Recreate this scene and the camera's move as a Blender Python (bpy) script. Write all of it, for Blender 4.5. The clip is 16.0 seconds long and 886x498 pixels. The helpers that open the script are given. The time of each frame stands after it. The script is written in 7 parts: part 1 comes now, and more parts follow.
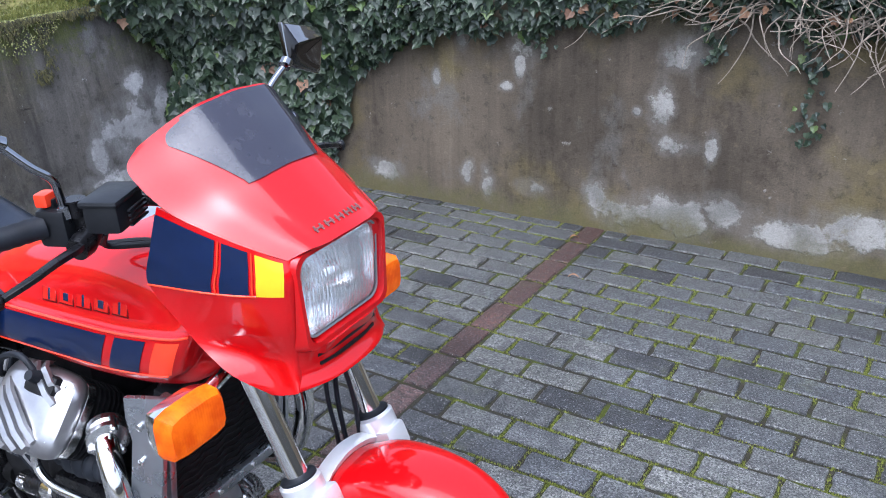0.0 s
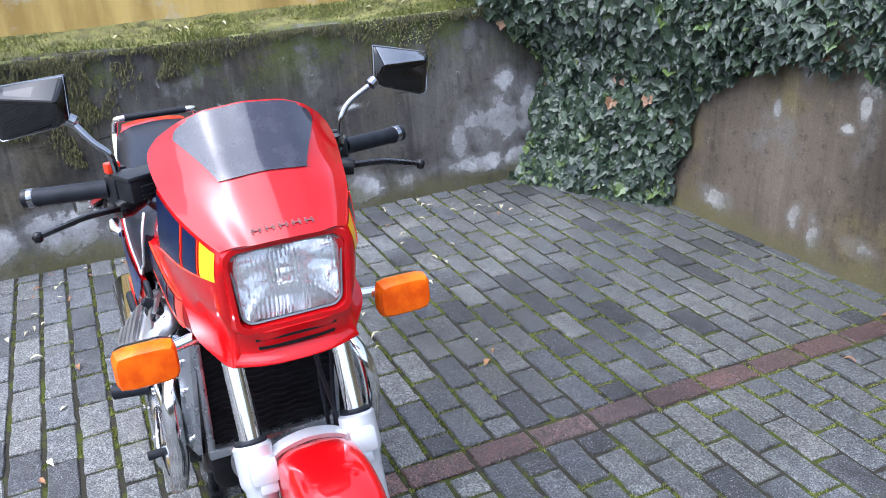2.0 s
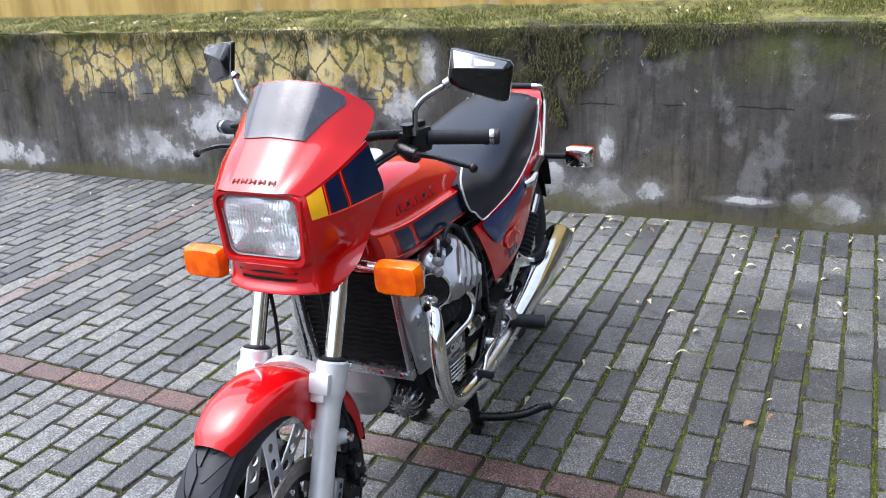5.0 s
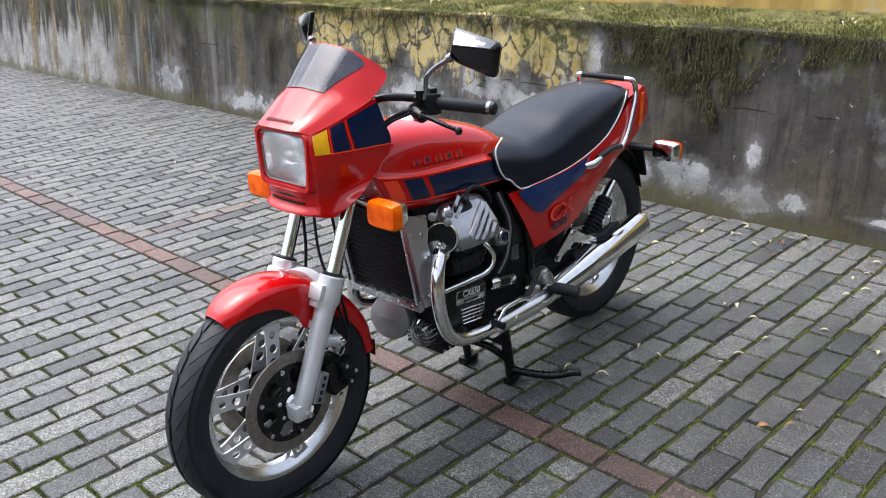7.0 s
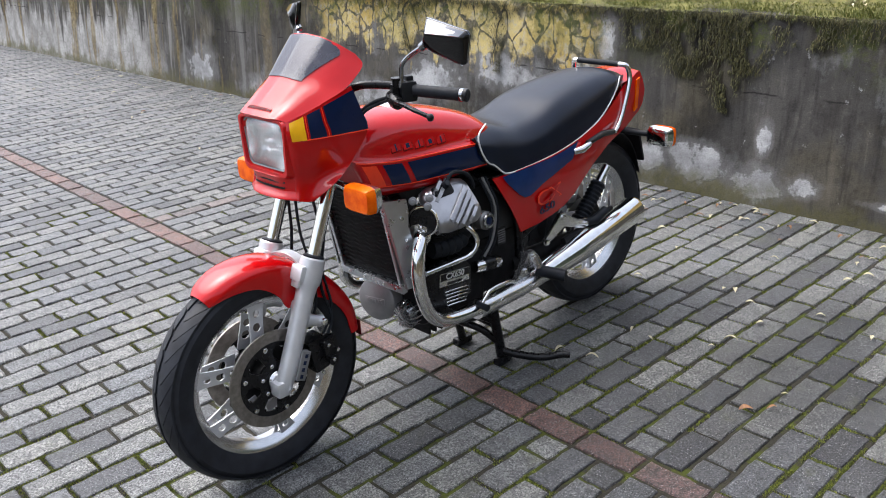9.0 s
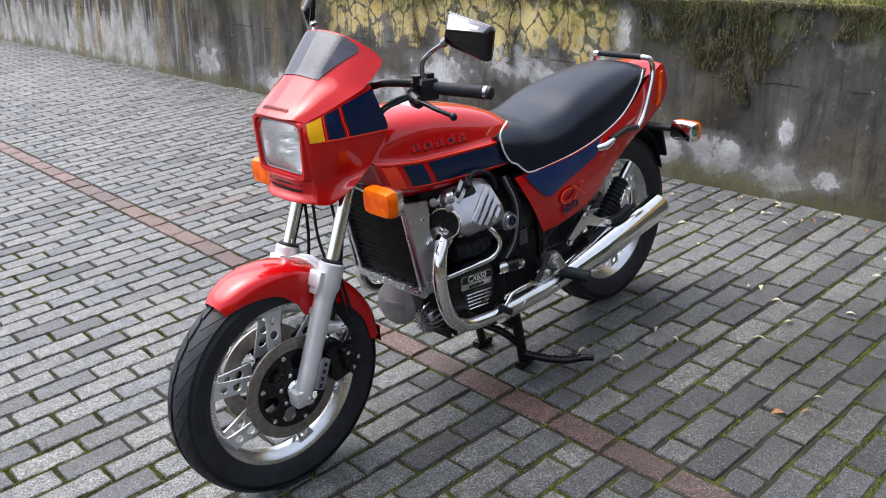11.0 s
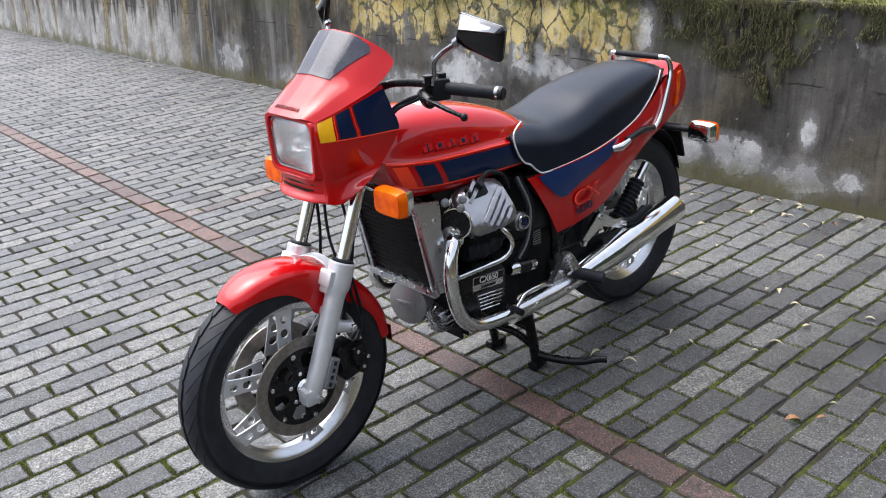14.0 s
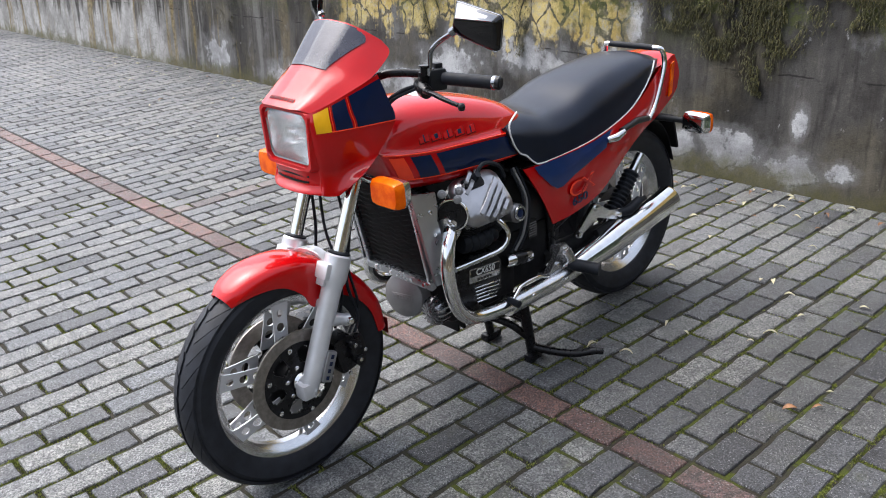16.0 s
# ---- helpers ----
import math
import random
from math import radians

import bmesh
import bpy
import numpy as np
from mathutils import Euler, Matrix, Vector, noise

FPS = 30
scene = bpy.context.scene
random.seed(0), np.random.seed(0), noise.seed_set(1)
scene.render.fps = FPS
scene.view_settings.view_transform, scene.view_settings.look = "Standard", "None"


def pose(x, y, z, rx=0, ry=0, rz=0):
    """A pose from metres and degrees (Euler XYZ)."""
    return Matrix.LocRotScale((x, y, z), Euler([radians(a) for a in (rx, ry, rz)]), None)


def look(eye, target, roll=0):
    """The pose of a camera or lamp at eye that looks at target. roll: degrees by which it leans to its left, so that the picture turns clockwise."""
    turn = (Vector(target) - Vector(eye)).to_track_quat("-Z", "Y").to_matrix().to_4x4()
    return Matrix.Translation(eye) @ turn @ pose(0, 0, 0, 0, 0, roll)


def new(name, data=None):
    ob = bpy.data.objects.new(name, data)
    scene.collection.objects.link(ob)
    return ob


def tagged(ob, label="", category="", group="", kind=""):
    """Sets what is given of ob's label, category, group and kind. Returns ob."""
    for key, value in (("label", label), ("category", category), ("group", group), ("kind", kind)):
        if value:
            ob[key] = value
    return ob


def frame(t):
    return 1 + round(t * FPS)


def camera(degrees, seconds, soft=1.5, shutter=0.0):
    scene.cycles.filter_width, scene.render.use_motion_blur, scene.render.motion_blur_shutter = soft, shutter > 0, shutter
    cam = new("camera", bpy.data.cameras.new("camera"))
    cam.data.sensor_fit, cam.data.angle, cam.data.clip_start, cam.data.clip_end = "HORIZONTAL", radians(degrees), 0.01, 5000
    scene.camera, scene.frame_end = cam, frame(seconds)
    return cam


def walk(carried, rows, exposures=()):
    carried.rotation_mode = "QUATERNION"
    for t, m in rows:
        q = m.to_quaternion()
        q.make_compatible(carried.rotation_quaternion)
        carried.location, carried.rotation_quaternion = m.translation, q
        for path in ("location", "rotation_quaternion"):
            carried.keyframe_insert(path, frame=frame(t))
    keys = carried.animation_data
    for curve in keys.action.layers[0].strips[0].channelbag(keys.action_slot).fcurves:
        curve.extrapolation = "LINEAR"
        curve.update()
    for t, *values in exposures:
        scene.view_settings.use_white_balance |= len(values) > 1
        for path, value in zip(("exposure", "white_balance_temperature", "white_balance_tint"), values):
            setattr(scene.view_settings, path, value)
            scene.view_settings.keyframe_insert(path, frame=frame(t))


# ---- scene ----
cam = camera(54.6, 16.0, soft=1.0)
PATH = [
    (0, (1.414, -1.433, 1.493), (0.405, 0.087, 0.675), -2.7),
    (0.5, (1.626, -1.37, 1.501), (0.303, -0.111, 0.686), -2.6),
    (1, (1.74, -1.2, 1.484), (0.303, -0.06, 0.686), -0.9),
    (1.5, (1.802, -0.982, 1.508), (0.285, 0.057, 0.722), -0.2),
    (2, (1.942, -0.834, 1.515), (0.236, -0.124, 0.75), -3.5),
    (2.5, (2.084, -0.66, 1.521), (0.312, -0.123, 0.765), -3.4),
    (3, (2.052, -0.407, 1.481), (0.249, 0.024, 0.73), -0.6),
    (3.5, (2.008, -0.202, 1.511), (0.158, -0.098, 0.758), -2.2),
    (4, (2.047, 0.02, 1.51), (0.214, -0.302, 0.777), -4.3),
    (4.5, (2.011, 0.244, 1.513), (0.249, -0.359, 0.783), -4.6),
    (6.8, (1.866, 1.154, 1.489), (0.534, -0.158, 0.777), -2.0),
    (7, (1.885, 1.191, 1.492), (0.56, -0.127, 0.78), -2.0),
    (7.5, (1.839, 1.276, 1.497), (0.543, -0.065, 0.775), -2.6),
    (8, (1.809, 1.352, 1.504), (0.536, -0.007, 0.776), -2.9),
    (8.5, (1.793, 1.363, 1.504), (0.539, -0.009, 0.766), -3.0),
    (9, (1.802, 1.365, 1.503), (0.56, -0.017, 0.764), -3.0),
    (9.2, (1.809, 1.362, 1.496), (0.574, -0.024, 0.751), -3.3),
    (11.3, (1.751, 1.264, 1.507), (0.531, -0.126, 0.745), -3.8),
    (11.5, (1.712, 1.288, 1.499), (0.5, -0.108, 0.736), -3.9),
    (12, (1.668, 1.334, 1.504), (0.473, -0.077, 0.742), -3.9),
    (12.5, (1.657, 1.329, 1.499), (0.472, -0.094, 0.742), -3.8),
    (13, (1.687, 1.296, 1.498), (0.507, -0.129, 0.74), -3.6),
    (13.5, (1.718, 1.297, 1.506), (0.542, -0.131, 0.746), -3.8),
    (14, (1.741, 1.286, 1.512), (0.559, -0.136, 0.749), -3.7),
    (14.5, (1.755, 1.274, 1.519), (0.566, -0.143, 0.758), -3.6),
    (15, (1.755, 1.269, 1.506), (0.563, -0.143, 0.742), -3.6),
    (15.5, (1.747, 1.268, 1.504), (0.553, -0.14, 0.735), -3.6),
    (16, (1.755, 1.26, 1.495), (0.553, -0.14, 0.723), -3.8),
]
walk(cam, [(t, look(eye, target, roll)) for t, eye, target, roll in PATH],
     exposures=[(0, 1.45, 5500, 13), (1, 1.65, 5500, 13), (3.5, 1.7, 5600, 13), (4.5, 1.68, 5850, 12), (7, 1.38, 6300, 11), (16, 1.4, 6300, 11)])

# ---- light ----
world = bpy.data.worlds.new("overcast_sky")
scene.world = world
world.use_nodes = True
wn, wl = world.node_tree.nodes, world.node_tree.links
sky = wn.new("ShaderNodeTexSky")
sky.sky_type, sky.sun_disc = "NISHITA", False
SUN_EL, SUN_AZ = 66.0, 166.0          # degrees; azimuth clockwise from +y
sky.sun_elevation, sky.sun_rotation = radians(SUN_EL), radians(SUN_AZ)
sky.air_density, sky.dust_density, sky.ozone_density = 1.0, 5.0, 1.0
grey = wn.new("ShaderNodeHueSaturation")
grey.inputs["Saturation"].default_value = 0.5
wl.new(sky.outputs["Color"], grey.inputs["Color"])
wl.new(grey.outputs["Color"], wn["Background"].inputs["Color"])
wn["Background"].inputs["Strength"].default_value = 0.15

sun = new("sun", bpy.data.lights.new("sun", "SUN"))
sun.data.energy, sun.data.angle, sun.data.color = 1.0, radians(76), (1.0, 0.98, 0.96)
sun.matrix_world = look((math.sin(radians(SUN_AZ)) * 20, math.cos(radians(SUN_AZ)) * 20, 20 * math.tan(radians(SUN_EL))), (0, 0, 0))

# ---- building tools ----
rng = random.Random(7)


def part(name, bm, material, parent=None, label="", smooth=38.0, m=None):
    """One mesh object out of a bmesh, under its thing or part."""
    bmesh.ops.recalc_face_normals(bm, faces=bm.faces)
    limit = radians(smooth)
    for e in bm.edges:
        e.smooth = not (len(e.link_faces) == 2 and e.calc_face_angle(0) > limit)
    for f in bm.faces:
        f.smooth = True
    me = bpy.data.meshes.new(name)
    bm.to_mesh(me)
    bm.free()
    ob = new(name, me)
    me.materials.append(material)
    if parent:
        ob.parent = parent
    if m:
        ob.matrix_basis = m
    if label:
        tagged(ob, label)
    return ob


def raw_mesh(name, verts, faces, material, parent=None, smooth=False):
    me = bpy.data.meshes.new(name)
    me.from_pydata(verts, [], faces)
    me.materials.append(material)
    if smooth:
        me.polygons.foreach_set("use_smooth", [True] * len(me.polygons))
    ob = new(name, me)
    if parent:
        ob.parent = parent
    return ob


def cr(a, b, c, d, t):
    """Catmull-Rom between b and c."""
    return 0.5 * ((2 * b) + (c - a) * t + (2 * a - 5 * b + 4 * c - d) * t * t + (3 * b - a - 3 * c + d) * t ** 3)


def spline(points, n=6, closed=False):
    p = [Vector(q) for q in points]
    out, k = [], len(p)
    for i in range(k if closed else k - 1):
        if closed:
            a, b, c, d = p[i - 1], p[i], p[(i + 1) % k], p[(i + 2) % k]
        else:
            b, c = p[i], p[i + 1]
            a = p[i - 1] if i else b * 2 - c
            d = p[i + 2] if i + 2 < k else c * 2 - b
        out += [cr(a, b, c, d, j / n) for j in range(n)]
    return out if closed else out + [p[-1]]


def surf(rows, nu=4, nv=4, closed=False):
    """A smooth grid of points through rows of control points."""
    fine = [spline(r, nu, closed) for r in rows]
    cols = [spline([r[i] for r in fine], nv) for i in range(len(fine[0]))]
    return [[c[j] for c in cols] for j in range(len(cols[0]))]


def sheet(bm, grid, closed=False, skip=None, thick=0.0):
    """Quads over a grid of points; skip(i, j) leaves a hole; thick gives the sheet a back."""
    vs = [[bm.verts.new(p) for p in r] for r in grid]
    fs = []
    for j in range(len(grid) - 1):
        n = len(grid[0])
        for i in range(n if closed else n - 1):
            if skip and skip(i, j):
                continue
            fs.append(bm.faces.new((vs[j][i], vs[j][(i + 1) % n], vs[j + 1][(i + 1) % n], vs[j + 1][i])))
    loose = [v for r in vs for v in r if not v.link_faces]
    for v in loose:
        bm.verts.remove(v)
    if thick:
        bmesh.ops.recalc_face_normals(bm, faces=fs)
        bmesh.ops.solidify(bm, geom=fs, thickness=thick)
    return vs


def loft(bm, rings, caps=True, nv=1):
    """A closed skin over rings of points, one after another."""
    g = rings if nv == 1 else [list(r) for r in zip(*[spline([q[i] for q in rings], nv) for i in range(len(rings[0]))])]
    vs = sheet(bm, g, closed=True)
    if caps:
        bm.faces.new(vs[0])
        bm.faces.new(vs[-1][::-1])


def tube(bm, path, r, n=10, caps=True, squash=1.0):
    """A round bar along a path; r may be a list of radii."""
    p = [Vector(q) for q in path]
    rings, up = [], None
    for i, q in enumerate(p):
        d = (p[min(i + 1, len(p) - 1)] - p[max(i - 1, 0)]).normalized()
        if up is None:
            up = d.orthogonal().normalized()
        up = (up - d * up.dot(d)).normalized()
        side = d.cross(up)
        rad = r[i] if isinstance(r, (list, tuple)) else r
        rings.append([q + (up * math.cos(a) * squash + side * math.sin(a)) * rad for a in (2 * math.pi * k / n for k in range(n))])
    loft(bm, rings, caps)


def lathe(bm, profile, centre=(0, 0, 0), axis="Y", n=32, close=False):
    """A turned body: profile rows of (radius, distance along the axis)."""
    c = Vector(centre)
    if isinstance(axis, str):
        d = Vector({"X": (1, 0, 0), "Y": (0, 1, 0), "Z": (0, 0, 1)}[axis])
    else:
        d = Vector(axis).normalized()
    u = Vector((0, 0, 1)) if abs(d.z) < 0.9 else Vector((1, 0, 0))
    u = (u - d * u.dot(d)).normalized()
    w = d.cross(u)
    rings = [[c + d * h + (u * math.cos(a) + w * math.sin(a)) * max(r, 1e-4) for a in (2 * math.pi * k / n for k in range(n))] for r, h in profile]
    if close:
        rings.append(rings[0])
        vs = sheet(bm, rings, closed=True)
        bmesh.ops.remove_doubles(bm, verts=bm.verts, dist=1e-6)
    else:
        loft(bm, rings)


def block(bm, centre, size, bevel=0.004, rot=None, seg=2):
    """A box with rounded edges."""
    m = Matrix.Translation(centre) @ (rot.to_4x4() if rot else Matrix()) @ Matrix.Diagonal((*size, 1))
    got = bmesh.ops.create_cube(bm, size=1, matrix=m)
    if bevel:
        es = list({e for v in got["verts"] for e in v.link_edges})
        bmesh.ops.bevel(bm, geom=es, offset=bevel, segments=seg, affect="EDGES", profile=0.6)


def prism(bm, outline, thick, put, bevel=0.0):
    """A plate: outline rows of (a, b), put(a, b, h) gives the place, h from 0 to thick."""
    lo = [bm.verts.new(put(a, b, 0)) for a, b in outline]
    hi = [bm.verts.new(put(a, b, thick)) for a, b in outline]
    n = len(outline)
    fs = [bm.faces.new(lo), bm.faces.new(hi[::-1])]
    for i in range(n):
        fs.append(bm.faces.new((lo[i], hi[i], hi[(i + 1) % n], lo[(i + 1) % n])))
    if bevel:
        bmesh.ops.bevel(bm, geom=list(fs[1].edges), offset=bevel, segments=2, affect="EDGES", profile=0.6)


def eul(x=0, y=0, z=0):
    return Euler((radians(x), radians(y), radians(z))).to_matrix()


# ---- materials ----
class Nodes:
    """Short hand for a node material."""

    def __init__(self, name):
        self.mat = bpy.data.materials.new(name)
        self.mat.use_nodes = True
        self.t = self.mat.node_tree
        self.bsdf = self.t.nodes["Principled BSDF"]

    def add(self, kind, **inputs):
        n = self.t.nodes.new("ShaderNode" + kind)
        for k, v in inputs.items():
            self.link(v, n.inputs[k.replace("_", " ")])
        return n

    def link(self, v, socket):
        if isinstance(v, bpy.types.NodeSocket):
            self.t.links.new(v, socket)
        else:
            socket.default_value = v

    def math(self, op, a, b=0.0, clamp=False):
        n = self.t.nodes.new("ShaderNodeMath")
        n.operation, n.use_clamp = op, clamp
        self.link(a, n.inputs[0])
        self.link(b, n.inputs[1])
        return n.outputs[0]

    def mix(self, fac, a, b, blend="MIX"):
        n = self.t.nodes.new("ShaderNodeMix")
        n.data_type, n.blend_type = "RGBA", blend
        self.link(fac, n.inputs[0])
        self.link(a, n.inputs[6])
        self.link(b, n.inputs[7])
        return n.outputs[2]

    def ramp(self, v, lo, hi, a=0.0, b=1.0):
        n = self.t.nodes.new("ShaderNodeMapRange")
        n.interpolation_type = "SMOOTHSTEP"
        for k, x in zip(range(5), (v, lo, hi, a, b)):
            self.link(x, n.inputs[k])
        return n.outputs[0]

    def place(self, world=True, scale=(1, 1, 1), shift=(0, 0, 0)):
        n = self.t.nodes.new("ShaderNodeMapping")
        src = self.t.nodes.new("ShaderNodeNewGeometry").outputs["Position"] if world else self.t.nodes.new("ShaderNodeTexCoord").outputs["Object"]
        self.t.links.new(src, n.inputs[0])
        n.inputs["Scale"].default_value, n.inputs["Location"].default_value = scale, shift
        return n.outputs[0]

    def noise(self, at, scale, detail=4.0, rough=0.55):
        n = self.add("TexNoise", Vector=at, Scale=scale, Detail=detail, Roughness=rough)
        return n.outputs["Fac"]

    def bump(self, height, strength=0.3, distance=0.002):
        n = self.add("Bump", Height=height, Strength=strength, Distance=distance)
        self.link(n.outputs[0], self.bsdf.inputs["Normal"])

    def done(self, colour, rough=0.5, metal=0.0, coat=0.0, spec=0.5, trans=0.0, coat_rough=0.05):
        for k, v in (("Base Color", colour), ("Roughness", rough), ("Metallic", metal), ("Coat Weight", coat), ("Coat Roughness", coat_rough), ("Specular IOR Level", spec), ("Transmission Weight", trans)):
            self.link(v, self.bsdf.inputs[k])
        return self.mat


def rgb(r, g, b):
    return (r, g, b, 1.0)


def simple(name, c, rough, metal=0.0, coat=0.0, vary=0.12, scale=25.0, bump=0.0, bscale=200.0, spec=0.5, rvary=0.1, crough=0.04):
    """A material with slight wear in colour and gloss."""
    n = Nodes(name)
    at = n.place(world=False)
    a = n.noise(at, scale)
    fine = n.noise(at, bscale, 3)
    col = n.mix(n.ramp(a, 0.3, 0.7), rgb(*[x * (1 - vary) for x in c]), rgb(*[min(1, x * (1 + vary)) for x in c]))
    r = n.math("ADD", rough - rvary / 2, n.math("MULTIPLY", n.noise(at, scale * 2.3), rvary), True)
    if bump:
        n.bump(fine, bump, 0.001)
    return n.done(col, r, metal, coat, spec, 0.0, crough)

RED = simple("red_paint", (0.46, 0.0011, 0.0024), 0.4, 0.0, 1.0, 0.05, 9, 0.0, 200, 0.05, 0.1, 0.06)
RED.node_tree.nodes["Principled BSDF"].inputs["Coat IOR"].default_value = 1.5
ORANGE_RED = simple("orange_red_stripe", (0.86, 0.050, 0.014), 0.35, 0.0, 0.8, 0.05, 25, 0.0, 200, 0.1)
NAVY = simple("dark_blue_stripe", (0.003, 0.011, 0.046), 0.3, 0.0, 0.5, 0.1, 25, 0.0, 200, 0.15)
BLUE = simple("dark_blue_panel", (0.005, 0.024, 0.105), 0.3, 0.0, 0.7, 0.1, 25, 0.0, 200, 0.15)
YELLOW = simple("yellow_stripe", (0.88, 0.45, 0.008), 0.35, 0.0, 0.5, 0.05, 25, 0.0, 200, 0.15)
CHROME = simple("chrome", (0.78, 0.78, 0.77), 0.10, 1.0, 0.0, 0.05, 30, 0.0, 200, 0.5, 0.10)
DARKCHROME = simple("dark_chrome", (0.30, 0.31, 0.33), 0.08, 1.0, 0.0, 0.05, 30, 0.0, 200, 0.5, 0.05)
FACET = simple("smoked_chrome", (0.34, 0.335, 0.335), 0.10, 1.0, 0.0, 0.05, 30, 0.0, 200, 0.5, 0.05)
STEEL = simple("worn_aluminium", (0.72, 0.72, 0.72), 0.24, 1.0, 0.0, 0.10, 12, 0.0, 300, 0.5, 0.08)
SILVER = simple("silver_paint", (0.66, 0.67, 0.69), 0.34, 0.5, 0.3, 0.08, 12, 0.0)
CASTSILVER = simple("cast_aluminium", (0.38, 0.38, 0.39), 0.32, 0.9, 0.0, 0.15, 18, 0.1, 260)
BRIGHTCAST = simple("bright_cast_alloy", (0.46, 0.46, 0.47), 0.24, 0.92, 0.0, 0.10, 20, 0.0, 250)
GREYCAST = simple("grey_cast_metal", (0.26, 0.26, 0.265), 0.45, 0.5, 0.0, 0.12, 20, 0.0, 250)
BLACK = simple("black_paint", (0.006, 0.006, 0.007), 0.28, 0.0, 0.0, 0.3, 30, 0.0, 200, 0.3)
GLOSSBLACK = simple("glossy_black_shell", (0.0025, 0.0025, 0.003), 0.12, 0.0, 0.55, 0.1, 30, 0.0, 200, 0.3, 0.02, 0.03)
BLACKMATT = simple("dull_black_metal", (0.008, 0.008, 0.009), 0.6, 0.0, 0.0, 0.4, 40, 0.2, 200, 0.2)
PLASTIC = simple("black_plastic", (0.008, 0.009, 0.011), 0.4, 0.0, 0.0, 0.2, 40, 0.1, 200, 0.3)
RUBBER = simple("black_rubber", (0.009, 0.011, 0.015), 0.6, 0.0, 0.0, 0.3, 30, 0.2, 200, 0.25)
TYRE = simple("dusty_tyre_rubber", (0.013, 0.015, 0.020), 0.6, 0.0, 0.0, 0.35, 22, 0.3, 260, 0.4)
VINYL = simple("black_vinyl", (0.005, 0.008, 0.017), 0.34, 0.0, 0.0, 0.15, 12, 0.15, 420, 0.30)
WHITE = simple("white_piping", (0.62, 0.62, 0.60), 0.5)
DISC = simple("brake_disc_steel", (0.30, 0.275, 0.25), 0.42, 0.9, 0.0, 0.2, 60, 0.0)
GOLD = simple("gold_letter", (0.32, 0.10, 0.02), 0.4, 0.2)
GREYLETTER = simple("grey_letter", (0.17, 0.075, 0.075), 0.5, 0.0, 0.0, 0.1, 25, 0.0, 200, 0.1)
DARKLETTER = simple("dark_letter", (0.10, 0.004, 0.004), 0.5, 0.0, 0.0, 0.1, 25, 0.0, 200, 0.1)
COVER = simple("satin_alloy_sheet", (0.52, 0.545, 0.58), 0.28, 0.95, 0.0, 0.1, 9, 0.0)
MIRROR = simple("mirror_glass", (0.85, 0.86, 0.87), 0.03, 1.0, 0.0, 0.01)


def lens_amber():
    n = Nodes("amber_lens")
    at = n.place(world=False)
    col = n.mix(n.ramp(n.noise(at, 30), 0.3, 0.7), rgb(0.70, 0.075, 0.0), rgb(0.90, 0.155, 0.0))
    w = n.add("TexWave", Vector=at, Scale=70.0)
    w.bands_direction = "Y"
    n.bump(w.outputs["Fac"], 0.14, 0.002)
    n.link(0.0015, n.bsdf.inputs["Subsurface Scale"])
    return n.done(col, 0.25, 0.0, 0.2, 0.12)


def headlamp_glass():
    n = Nodes("ribbed_headlamp_glass")
    at = n.place(world=False)
    w = n.add("TexWave", Vector=at, Scale=42.0)
    w.bands_direction = "Y"
    n.bump(w.outputs["Fac"], 0.30, 0.003)
    n.link(1.5, n.bsdf.inputs["IOR"])
    return n.done(rgb(0.92, 0.95, 0.96), 0.05, 0.0, 0.2, 0.5, 0.74)


def smoked():
    n = Nodes("smoked_windscreen")
    out = n.t.nodes["Material Output"]
    dust = n.ramp(n.noise(n.place(world=False), 30, 6, 0.65), 0.45, 0.8)
    n.done(n.mix(dust, rgb(0.026, 0.026, 0.040), rgb(0.050, 0.050, 0.062)), n.ramp(dust, 0.0, 1.0, 0.08, 0.16), 0.0, 0.0, 0.75)
    clear = n.add("BsdfTransparent", Color=rgb(0.50, 0.49, 0.58))
    m = n.add("MixShader", Fac=0.94)
    n.t.links.new(clear.outputs[0], m.inputs[1])
    n.t.links.new(n.bsdf.outputs[0], m.inputs[2])
    n.t.links.new(m.outputs[0], out.inputs["Surface"])
    return n.mat


AMBER, LAMPGLASS, SMOKED = lens_amber(), headlamp_glass(), smoked()
REFLECTOR = simple("lamp_reflector", (0.88, 0.88, 0.88), 0.12, 1.0)


